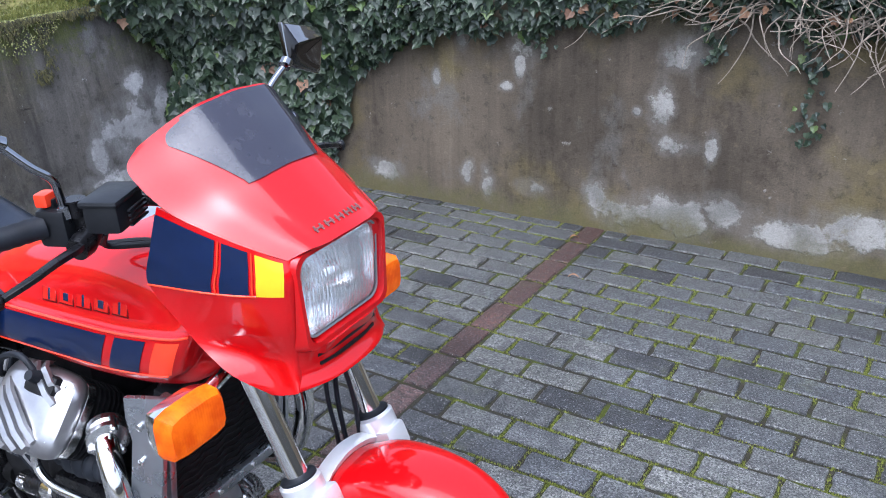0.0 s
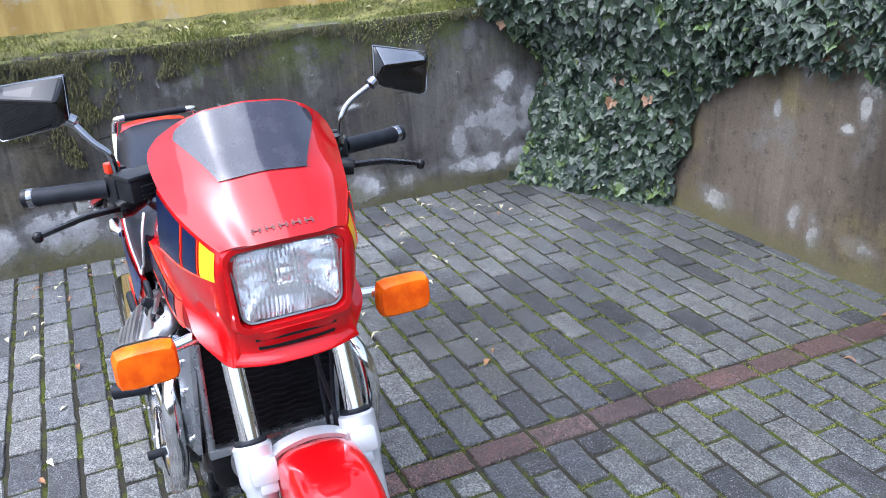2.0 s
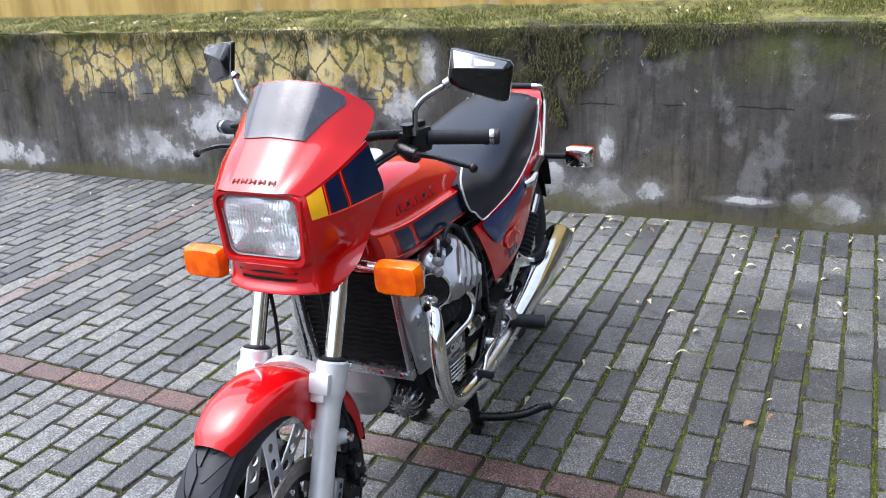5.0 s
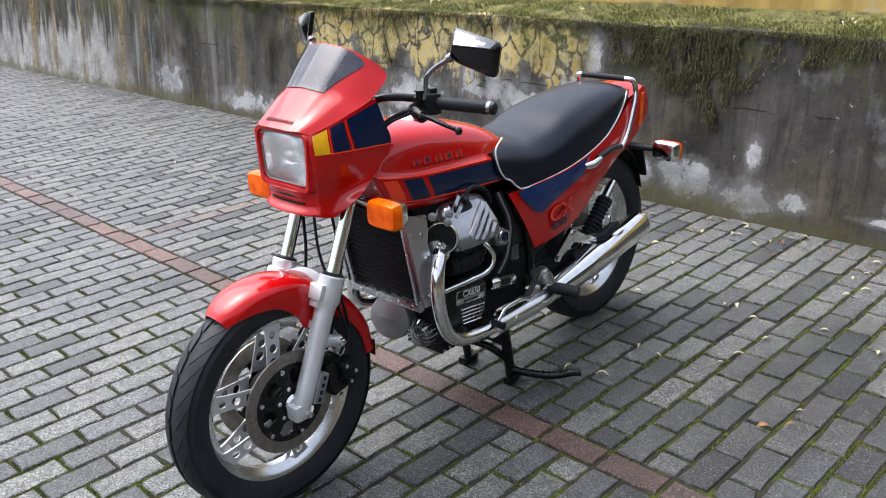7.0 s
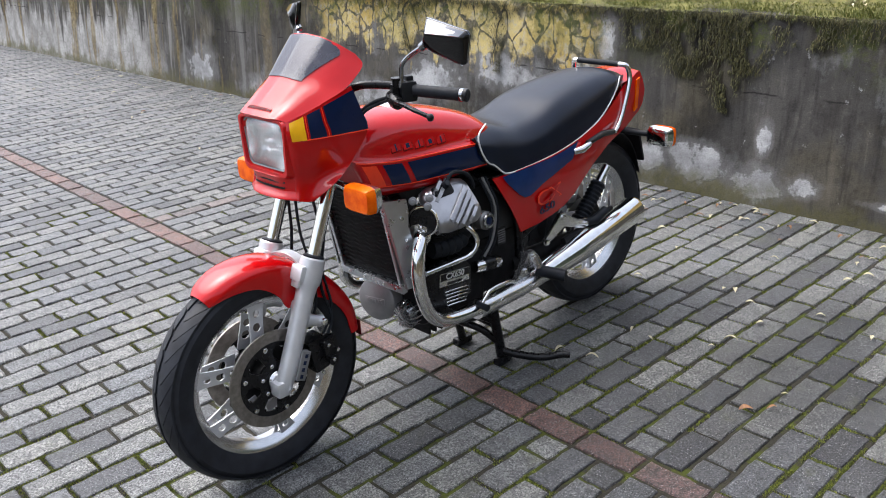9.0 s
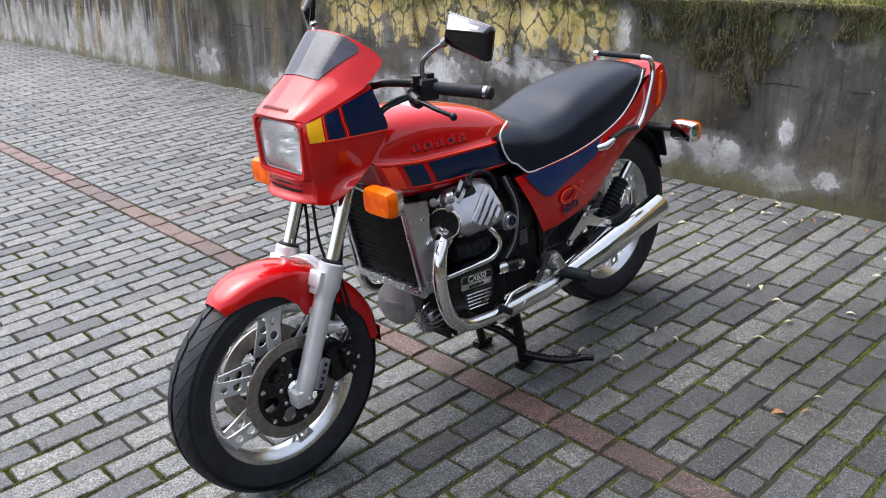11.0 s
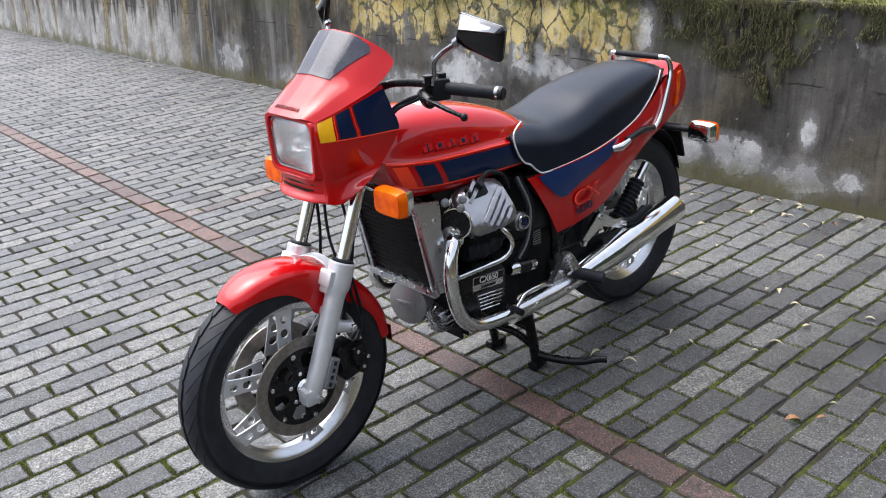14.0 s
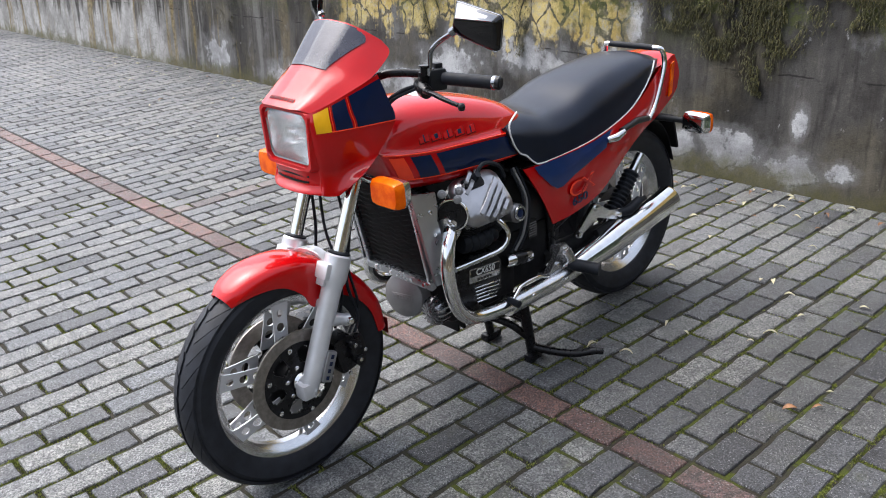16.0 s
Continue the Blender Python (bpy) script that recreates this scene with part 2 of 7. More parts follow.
def paver_stuff(name, cold, warm, dark, amount):
    """Concrete or clay paving blocks: each one a little different, sandy grain, dark damp stains, shade painted in
    towards the side wall.
    """
    n = Nodes(name)
    at = n.place()
    info = n.add("ObjectInfo").outputs["Random"]
    isl = n.t.nodes.new("ShaderNodeNewGeometry").outputs["Random Per Island"]
    r = n.math("FRACT", n.math("ADD", info, n.math("MULTIPLY", isl, 7.31)))
    r2 = n.math("FRACT", n.math("MULTIPLY", r, 13.7))
    col = n.mix(r, rgb(*cold), rgb(*warm))
    col = n.mix(n.ramp(r2, 0.62, 0.95, 0.0, amount), col, rgb(*dark))
    big = n.noise(at, 0.9, 5, 0.6)
    col = n.mix(n.ramp(big, 0.42, 0.72, 0.0, 0.45), col, n.mix(1.0, col, rgb(0.52, 0.53, 0.56), "MULTIPLY"))
    # uneven algae and damp blots, with shading painted in: darker towards the side wall
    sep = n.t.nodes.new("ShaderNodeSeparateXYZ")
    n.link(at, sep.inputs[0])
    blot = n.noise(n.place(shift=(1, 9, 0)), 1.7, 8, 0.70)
    damp_and_shade = n.ramp(n.math("ADD", blot, n.math("MULTIPLY", n.math("ADD", sep.outputs["Y"], n.math("MULTIPLY", sep.outputs["X"], 0.25)), 0.15)), 0.42, 0.66, 0.0, 0.9)
    # an old oil and water stain where bikes are parked, broken up by noise
    dx, dy = n.math("DIVIDE", n.math("ADD", sep.outputs["X"], 0.45), 0.85), n.math("DIVIDE", n.math("SUBTRACT", sep.outputs["Y"], 0.25), 0.60)
    far = n.math("ADD", n.math("ADD", n.math("MULTIPLY", dx, dx), n.math("MULTIPLY", dy, dy)), n.math("MULTIPLY", n.math("SUBTRACT", r, 0.5), 1.7))
    spill = n.ramp(n.math("ADD", far, n.math("MULTIPLY", n.math("SUBTRACT", n.noise(n.place(shift=(4, 2, 0)), 3.2, 7, 0.72), 0.5), 3.6)), 1.6, 0.0, 0.0, 0.9)
    col = n.mix(spill, col, n.mix(1.0, col, rgb(0.42, 0.42, 0.44), "MULTIPLY"))
    col = n.mix(damp_and_shade, col, n.mix(1.0, col, rgb(0.50, 0.51, 0.51), "MULTIPLY"))
    mid = n.noise(at, 30, 8, 0.72)
    col = n.mix(n.ramp(mid, 0.40, 0.60), n.mix(1.0, col, rgb(0.62, 0.62, 0.63), "MULTIPLY"), n.mix(1.0, col, rgb(1.38, 1.36, 1.33), "MULTIPLY"))
    grain = n.noise(at, 150, 4, 0.8)
    col = n.mix(n.ramp(grain, 0.41, 0.61), n.mix(1.0, col, rgb(0.26, 0.26, 0.27), "MULTIPLY"), n.mix(1.0, col, rgb(1.95, 1.95, 1.94), "MULTIPLY"))
    specks = n.ramp(n.noise(at, 230, 2, 0.6), 0.60, 0.70, 0.0, 0.55)
    col = n.mix(specks, col, rgb(0.46, 0.46, 0.46))
    pits = n.ramp(n.noise(n.place(shift=(3, 1, 0)), 120, 3, 0.6), 0.62, 0.69, 0.0, 0.8)
    col = n.mix(pits, col, rgb(0.03, 0.03, 0.03))
    green = n.ramp(n.noise(at, 6.5, 6, 0.7), 0.55, 0.8, 0.0, 0.45)
    col = n.mix(green, col, rgb(0.10, 0.11, 0.05))
    n.bump(n.math("ADD", grain, n.math("MULTIPLY", mid, 0.8)), 0.8, 0.003)
    return n.done(col, n.ramp(mid, 0.3, 0.8, 0.42, 0.66), 0.0, 0.0, 0.42)


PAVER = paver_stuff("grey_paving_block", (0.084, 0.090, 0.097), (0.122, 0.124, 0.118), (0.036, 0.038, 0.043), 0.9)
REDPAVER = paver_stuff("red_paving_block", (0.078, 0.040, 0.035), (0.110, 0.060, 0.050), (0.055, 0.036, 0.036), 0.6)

DUSTYPAVER = paver_stuff("dusty_pink_paving_block", (0.095, 0.078, 0.074), (0.128, 0.106, 0.098), (0.058, 0.050, 0.050), 0.6)


def moss_bed():
    n = Nodes("mossy_joint_sand")
    at = n.place()
    soil = n.mix(n.noise(at, 160, 3), rgb(0.004, 0.004, 0.0035), rgb(0.050, 0.045, 0.032))
    moss = n.mix(n.noise(at, 240, 3), rgb(0.016, 0.022, 0.003), rgb(0.075, 0.088, 0.012))
    soil = n.mix(n.ramp(n.noise(at, 1.3, 4), 0.60, 0.80, 0.0, 0.6), soil, n.mix(n.noise(at, 200, 3), rgb(0.03, 0.027, 0.022), rgb(0.09, 0.08, 0.065)))
    px = n.t.nodes.new("ShaderNodeSeparateXYZ")
    n.link(at, px.inputs[0])
    here = n.ramp(px.outputs["Y"], -3.2, 0.0, 0.10, -0.03)
    m = n.ramp(n.math("SUBTRACT", n.noise(at, 5.5, 5, 0.65), here), 0.50, 0.60)
    m = n.math("MULTIPLY", m, n.ramp(n.noise(at, 60, 3), 0.3, 0.5))
    n.bump(n.noise(at, 300, 3), 0.9, 0.004)
    return n.done(n.mix(m, soil, moss), 0.9, 0.0, 0.0, 0.2)


MOSSBED = moss_bed()
EARTH = simple("dark_earth", (0.075, 0.066, 0.034), 0.9, 0.0, 0.0, 0.4, 8, 0.8, 60)
MOSSEARTH = simple("mossy_soil", (0.105, 0.100, 0.028), 0.9, 0.0, 0.0, 0.55, 14, 0.9, 60)
# for the added unseen walls, dark so that little of them shows in reflections
PLASTER = simple("unseen_wall_plaster", (0.085, 0.080, 0.070), 0.85, 0.0, 0.0, 0.25, 1.5, 0.3, 40)


def stained_wall(name, blobs, axis, pale, base, olive, tops, far=False, streak=1.0):
    """Old cement plaster: soft runs of dirt, pale salt patches with a shape of their own, moss at top and foot."""
    n = Nodes(name)
    at = n.place()
    sep = n.t.nodes.new("ShaderNodeSeparateXYZ")
    n.link(at, sep.inputs[0])
    along, z = sep.outputs[axis], sep.outputs["Z"]

    def tint(col, fac, k):
        return n.mix(fac, col, n.mix(1.0, col, rgb(*k), "MULTIPLY"))

    cloud = n.noise(n.place(scale=(1, 1, 0.8)), 1.5, 6, 0.6)
    runs = n.noise(n.place(scale=(5, 5, 0.45)), 1.0, 5, 0.62)
    thin = n.noise(n.place(scale=(24, 24, 0.9)), 1.0, 4, 0.6)
    patch = n.noise(at, 4.2, 7, 0.62)
    mottle = n.noise(at, 22, 7, 0.72)
    grit = n.noise(at, 150, 3, 0.7)
    col = n.mix(n.ramp(cloud, 0.34, 0.66), rgb(*[c * 0.66 for c in base]), rgb(*[c * 1.22 for c in base]))
    col = n.mix(n.ramp(n.noise(n.place(shift=(4, 8, 2)), 2.1, 6, 0.62), 0.48, 0.66, 0.0, olive), col, rgb(0.135, 0.110, 0.048))
    col = tint(col, n.ramp(runs, 0.50, 0.66, 0.0, 0.75 * streak), (0.42, 0.42, 0.43))
    col = tint(col, n.ramp(runs, 0.46, 0.34, 0.0, 0.6 * streak), (1.55, 1.55, 1.53))
    col = tint(col, n.ramp(thin, 0.55, 0.68, 0.0, 0.55 * streak), (0.45, 0.45, 0.46))
    col = tint(col, n.ramp(thin, 0.42, 0.30, 0.0, 0.5 * streak), (1.7, 1.7, 1.68))
    blotch = n.noise(n.place(shift=(9, 3, 5), scale=(1, 1, 0.7)), 3.2, 7, 0.66)
    col = tint(col, n.ramp(blotch, 0.53, 0.66, 0.0, 0.75), (0.48, 0.46, 0.46))
    col = n.mix(n.ramp(blotch, 0.44, 0.33, 0.0, 0.5), col, rgb(*[c * 0.42 for c in pale]))
    col = tint(col, n.ramp(mottle, 0.54, 0.66, 0.0, 0.6), (0.52, 0.52, 0.52))
    col = tint(col, n.ramp(mottle, 0.42, 0.33, 0.0, 0.5), (1.6, 1.58, 1.52))
    if far:
        # further along the yard the wall coat is pale, with dark and ochre runs from the top
        drip = n.noise(n.place(scale=(1, 4.2, 0.35), shift=(0, 3, 0)), 1.0, 6, 0.66)
        zone = n.math("MULTIPLY", n.ramp(along, -6.6, -7.9), n.ramp(n.math("ADD", z, n.math("MULTIPLY", drip, 1.9)), 1.62, 1.36))
        vor = n.t.nodes.new("ShaderNodeTexVoronoi")
        vor.feature = "DISTANCE_TO_EDGE"
        n.link(n.place(scale=(1, 1.7, 4.2)), vor.inputs["Vector"])
        stones = n.ramp(vor.outputs["Distance"], 0.0, 0.035, 0.35, 1.0)
        bright = n.mix(n.ramp(patch, 0.36, 0.66), rgb(0.27, 0.265, 0.25), rgb(0.50, 0.49, 0.47))
        bright = n.mix(stones, rgb(0.14, 0.13, 0.11), bright)
        col = n.mix(n.math("MULTIPLY", zone, 0.92), col, bright)
        ochre = n.math("MULTIPLY", n.ramp(along, -4.4, -6.0), n.ramp(n.noise(n.place(scale=(1, 3.4, 0.3), shift=(0, 11, 0)), 1.0, 6, 0.66), 0.52, 0.60))
        col = n.mix(n.math("MULTIPLY", ochre, 0.75), col, n.mix(n.ramp(mottle, 0.4, 0.6), rgb(0.12, 0.085, 0.030), rgb(0.27, 0.21, 0.095)))
        runs_far = n.math("MULTIPLY", n.ramp(along, -4.6, -6.2), n.ramp(n.noise(n.place(scale=(1, 7.5, 0.5), shift=(0, 21, 0)), 1.0, 5, 0.6), 0.55, 0.63))
        col = n.mix(n.math("MULTIPLY", runs_far, 0.7), col, rgb(0.24, 0.235, 0.22))
    wob = n.math("MULTIPLY", n.math("SUBTRACT", n.noise(at, 8, 7, 0.66), 0.5), 6.0)
    mask, halo = None, None
    for a, h, ra, rh in blobs:
        da = n.math("DIVIDE", n.math("SUBTRACT", along, a), ra)
        dz = n.math("DIVIDE", n.math("SUBTRACT", z, h), rh)
        d = n.math("ADD", n.math("ADD", n.math("MULTIPLY", da, da), n.math("MULTIPLY", dz, dz)), wob)
        k, g = n.ramp(d, 1.0, 0.30), n.ramp(d, 2.8, 0.8)
        mask = k if mask is None else n.math("MAXIMUM", mask, k)
        halo = g if halo is None else n.math("MAXIMUM", halo, g)
    specks = n.ramp(n.noise(at, 10, 7, 0.74), 0.64, 0.70, 0.0, 0.7)
    mask = n.math("MAXIMUM", mask, specks)
    col = n.mix(n.math("MULTIPLY", halo, 0.30), col, rgb(*[c * 0.6 for c in pale]))
    tone = n.mix(n.ramp(patch, 0.40, 0.62), rgb(*[c * 0.55 for c in pale]), rgb(*pale))
    col = n.mix(n.math("MULTIPLY", mask, n.ramp(mottle, 0.34, 0.46, 0.45, 0.95)), col, tone)
    if far:
        # a broken shrinkage crack along the wall
        gap = n.math("ABSOLUTE", n.math("ADD", n.math("SUBTRACT", z, 0.565), n.math("MULTIPLY", n.math("SUBTRACT", patch, 0.5), 0.05)))
        crack_line = n.math("MULTIPLY", n.ramp(gap, 0.006, 0.001), n.ramp(n.noise(at, 3.7, 3, 0.6), 0.50, 0.56))
        col = n.mix(n.math("MULTIPLY", crack_line, 0.8), col, rgb(0.014, 0.013, 0.012))
        # old yellow paint, crazed and flaking, along the upper half
        inside = n.math("MULTIPLY", n.ramp(along, -4.7, -4.0), n.ramp(along, -1.55, -1.85))
        lower = n.math("ADD", z, n.math("ADD", n.math("MULTIPLY", wob, 0.10), n.math("MULTIPLY", n.math("SUBTRACT", runs, 0.5), 0.9)))
        inside = n.math("MULTIPLY", inside, n.ramp(lower, 0.58, 0.70))
        vor = n.t.nodes.new("ShaderNodeTexVoronoi")
        vor.feature = "DISTANCE_TO_EDGE"
        warp = n.add("TexNoise", Vector=at, Scale=6.0, Detail=4.0)
        n.link(n.mix(0.14, n.place(scale=(1, 1.35, 0.75)), warp.outputs["Color"]), vor.inputs["Vector"])
        vor.inputs["Scale"].default_value = 7.0
        crack = n.math("ADD", vor.outputs["Distance"], n.math("MULTIPLY", n.math("SUBTRACT", mottle, 0.5), 0.16))
        flakes = n.math("MULTIPLY", n.ramp(crack, 0.02, 0.07), n.ramp(patch, 0.40, 0.50))
        paint = n.mix(n.ramp(cloud, 0.35, 0.65), rgb(0.44, 0.31, 0.085), rgb(0.60, 0.48, 0.20))
        paint = n.mix(n.ramp(mottle, 0.5, 0.62, 0.0, 0.7), paint, rgb(0.45, 0.42, 0.34))
        under = n.mix(n.ramp(mottle, 0.4, 0.6), rgb(0.06, 0.056, 0.042), rgb(0.17, 0.15, 0.105))
        col = n.mix(n.math("MULTIPLY", inside, 0.95), col, n.mix(flakes, under, paint))
    fuzz = n.math("ADD", n.noise(at, 2.3, 8, 0.75), n.math("MULTIPLY", n.math("SUBTRACT", n.noise(at, 26, 6, 0.75), 0.5), 0.4))
    mossy = n.math("MULTIPLY", n.ramp(z, tops - 0.26, tops + 0.16), n.ramp(fuzz, 0.45, 0.58))
    green = n.mix(n.noise(at, 60, 4, 0.7), rgb(0.030, 0.040, 0.008), rgb(0.120, 0.140, 0.020))
    col = n.mix(n.math("MULTIPLY", mossy, 0.88), col, green)
    low = n.math("MULTIPLY", n.ramp(n.math("ADD", z, n.math("MULTIPLY", n.math("SUBTRACT", patch, 0.5), 0.35)), 0.13, 0.02), n.ramp(mottle, 0.34, 0.6, 0.45, 0.9))
    col = n.mix(n.math("MULTIPLY", low, 0.85), col, rgb(0.105, 0.098, 0.042))
    col = tint(col, n.ramp(grit, 0.35, 0.65, 0.0, 0.5), (0.60, 0.60, 0.60))
    n.bump(n.math("ADD", n.math("MULTIPLY", grit, 0.4), n.math("ADD", n.math("MULTIPLY", mottle, 0.7), mask)), 0.5, 0.007)
    return n.done(col, 0.88, 0.0, 0.0, 0.22)


BACKWALL = stained_wall("stained_back_wall", [
    (1.25, 0.34, 0.15, 0.13), (1.34, 0.55, 0.06, 0.06), (1.46, 0.40, 0.06, 0.14), (1.03, 0.25, 0.05, 0.09), (1.12, 0.125, 0.20, 0.05), (1.40, 0.12, 0.12, 0.06),
    (0.45, 0.10, 0.11, 0.07), (0.71, 0.10, 0.07, 0.05), (0.30, 0.13, 0.05, 0.04), (0.05, 0.12, 0.13, 0.02), (1.42, 0.87, 0.05, 0.05),
    (0.43, 0.535, 0.05, 0.013), (-0.64, 0.105, 0.13, 0.085), (-0.42, 0.145, 0.08, 0.05), (-0.64, 0.35, 0.035, 0.07), (-1.00, 0.17, 0.17, 0.09), (-1.28, 0.15, 0.10, 0.07),
    (-2.46, 0.53, 0.20, 0.11), (-2.16, 0.45, 0.14, 0.10), (-1.64, 0.76, 0.06, 0.14), (-1.82, 0.56, 0.12, 0.12), (-3.1, 0.40, 0.25, 0.12), (-3.6, 0.22, 0.30, 0.10), (-5.0, 0.12, 0.40, 0.09), (-6.3, 0.20, 0.25, 0.16)],
    "Y", (0.50, 0.50, 0.50), (0.082, 0.077, 0.070), 0.25, 0.82, True)
SIDEWALL = stained_wall("stained_side_wall", [
    (-0.59, 0.17, 0.035, 0.05), (-0.49, 0.13, 0.035, 0.07), (-0.27, 0.14, 0.07, 0.04), (-0.31, 0.79, 0.06, 0.08), (-0.32, 0.70, 0.025, 0.06), (-0.75, 0.61, 0.02, 0.04), (-0.61, 0.79, 0.03, 0.05),
    (-0.39, 0.59, 0.03, 0.02), (-1.06, 0.11, 0.09, 0.05), (0.31, 0.57, 0.045, 0.10), (0.21, 0.54, 0.02, 0.02), (0.37, 0.78, 0.06, 0.06), (0.38, 0.42, 0.08, 0.04), (0.52, 0.42, 0.025, 0.06),
    (0.05, 0.15, 0.05, 0.06), (0.20, 0.10, 0.14, 0.06), (0.40, 0.11, 0.16, 0.08), (0.60, 0.15, 0.10, 0.07), (0.85, 0.10, 0.20, 0.06), (1.1, 0.16, 0.15, 0.07), (1.5, 0.3, 0.2, 0.1)],
    "X", (0.34, 0.33, 0.30), (0.100, 0.082, 0.060), 0.75, 1.05, False, 0.45)


def ochre_plaster():
    n = Nodes("ochre_house_plaster")
    at = n.place()
    runs = n.noise(n.place(scale=(3, 3, 0.5)), 1.5, 6, 0.65)
    col = n.mix(n.ramp(runs, 0.35, 0.65), rgb(0.30, 0.20, 0.060), rgb(0.50, 0.36, 0.120))
    col = n.mix(n.ramp(n.noise(at, 4, 7, 0.65), 0.55, 0.68, 0.0, 0.7), col, rgb(0.42, 0.39, 0.33))
    n.bump(n.noise(at, 60, 5, 0.7), 0.4, 0.004)
    return n.done(col, 0.85, 0.0, 0.0, 0.25)


OCHRE = ochre_plaster()


def foliage(name, a, b, rough=0.4, edge=0.0):
    n = Nodes(name)
    isl = n.t.nodes.new("ShaderNodeNewGeometry").outputs["Random Per Island"]
    at = n.place()
    col = n.mix(isl, rgb(*a), rgb(*b))
    col = n.mix(n.ramp(n.noise(at, 90, 3), 0.4, 0.7, 0.0, 0.4), col, n.mix(1.0, col, rgb(1.5, 1.5, 1.3), "MULTIPLY"))
    return n.done(col, rough, 0.0, 0.0, 0.5)


IVY = foliage("ivy_leaf", (0.006, 0.015, 0.009), (0.042, 0.064, 0.034), 0.42)
IVYYOUNG = foliage("young_ivy_leaf", (0.050, 0.085, 0.022), (0.10, 0.14, 0.04), 0.4)
GRASS = foliage("short_grass", (0.060, 0.080, 0.012), (0.20, 0.205, 0.050), 0.6)
DRYLEAF = foliage("dry_brown_leaf", (0.10, 0.050, 0.028), (0.20, 0.11, 0.06), 0.6)
PALELEAF = simple("pale_fallen_leaf", (0.46, 0.42, 0.27), 0.6, 0.0, 0.0, 0.25, 60)
BROWNLEAF = simple("brown_fallen_leaf", (0.25, 0.12, 0.05), 0.6, 0.0, 0.0, 0.3, 60)
CREEPER = foliage("creeper_strand", (0.016, 0.017, 0.008), (0.085, 0.078, 0.022), 0.8)
TWIG = simple("dry_twig_bark", (0.21, 0.175, 0.135), 0.8, 0.0, 0.0, 0.3, 30)
MOSS = foliage("joint_moss", (0.050, 0.066, 0.008), (0.19, 0.21, 0.030), 0.8)

# ---- the yard ----
P = 0.104                              # half the length of a paving block


def wall1_x(y, z):
    return -2.172 - 0.015 * y - 0.085 * z


def wall2_y(x, z):
    return 1.838 + 0.025 * x + 0.03 * z


def rough(v, s, k):
    return noise.fractal(Vector(v) * s, 1.0, 2.0, 4) * k


def build_walls():
    rows = []
    ys = [-16 + 0.08 * i for i in range(int((2.05 + 16) / 0.08) + 1)]
    zs = [-0.05 + 0.055 * i for i in range(19)]
    for z in zs:
        rows.append([Vector((wall1_x(y, z) + rough((y, z, 0), 2.2, 0.012), y, min(z, 0.94) + (rough((y, 3, 0), 1.7, 0.018) if z > 0.9 else 0))) for y in ys])
    rows.append([p + Vector((-0.03, 0, 0.012)) for p in rows[-1]])
    rows.append([Vector((-2.75, p.y, 0.93)) for p in rows[-1]])
    rows.append([Vector((-2.75, p.y, -0.1)) for p in rows[0]])
    bm = bmesh.new()
    sheet(bm, rows)
    tagged(part("wall_back", bm, BACKWALL, smooth=60), "low cement retaining wall, dark runs, pale salt patches, mossy top", "wall", kind="structure")
    bm = bmesh.new()
    rows = []
    xs = [-2.6 + 0.08 * i for i in range(110)]
    zs = [-0.05 + 0.06 * i for i in range(22)]
    for z in zs:
        rows.append([Vector((x, wall2_y(x, z) + rough((x, z, 5), 2.2, 0.012), z)) for x in xs])
    rows.append([Vector((p.x, 2.25, p.z)) for p in rows[-1]])
    rows.append([Vector((p.x, 2.25, -0.1)) for p in rows[0]])
    sheet(bm, rows)
    tagged(part("wall_side", bm, SIDEWALL, smooth=60), "brown stained cement garden wall with flaking white salt patches", "wall", kind="structure")
    bm = bmesh.new()
    rows = [[Vector((-2.60 - 0.015 * y - 0.01 * z, y, z)) for y in (-18, -12, -6, 0, 2.4)] for z in (0.9, 1.2, 1.45, 1.62)]
    rows += [[Vector((-2.95, p.y, 1.62)) for p in rows[-1]], [Vector((-2.95, p.y, 0.9)) for p in rows[0]]]
    sheet(bm, rows)
    tagged(part("wall_ochre", bm, OCHRE), "weathered ochre plaster parapet behind the grassy ledge", "wall", kind="structure")
    bm = bmesh.new()
    rows = [[Vector((-2.255 - 0.015 * y - 0.06 * k, y, 0.945 + 0.012 * k + rough((y, k, 9), 3.0, 0.018))) for y in [-16 + 0.1 * i for i in range(180)]] for k in range(7)]
    sheet(bm, rows)
    tagged(part("ledge_soil", bm, MOSSEARTH), "strip of dark soil along the wall top", "soil", kind="structure")
    bm = bmesh.new()
    rows = [[Vector((x, 1.95 + 0.25 * k, 1.12 + 0.10 * k + rough((x, k, 2), 2, 0.08))) for x in [-3 + 0.2 * i for i in range(48)]] for k in range(9)]
    sheet(bm, rows)
    tagged(part("bank", bm, EARTH), "dark earth bank above the garden wall", "bank", kind="structure")


def build_ground():
    bm = bmesh.new()
    for a, b in (((-60, -60), (60, 60)),):
        vs = [bm.verts.new(p) for p in ((a[0], a[1], -0.06), (b[0], a[1], -0.06), (b[0], b[1], -0.06), (a[0], b[1], -0.06))]
        bm.faces.new(vs)
    tagged(part("ground", bm, EARTH), "bare ground under and around the paved yard", "ground", kind="structure")


def unseen_walls():
    """Plain unseen walls, added past the open sides of the yard to darken reflections."""
    for name, c, size in (("unseen_wall_x", (10.0, -1.0, 1.1), (0.3, 22.0, 2.4)), ("unseen_wall_y", (1.0, 4.2, 1.3), (14.0, 0.3, 2.8))):
        bm = bmesh.new()
        block(bm, c, size, 0.02)
        tagged(part(name, bm, PLASTER), "unseen plain wall, added to block low sky from reflections", "wall", kind="structure")


build_walls()
unseen_walls()
build_ground()

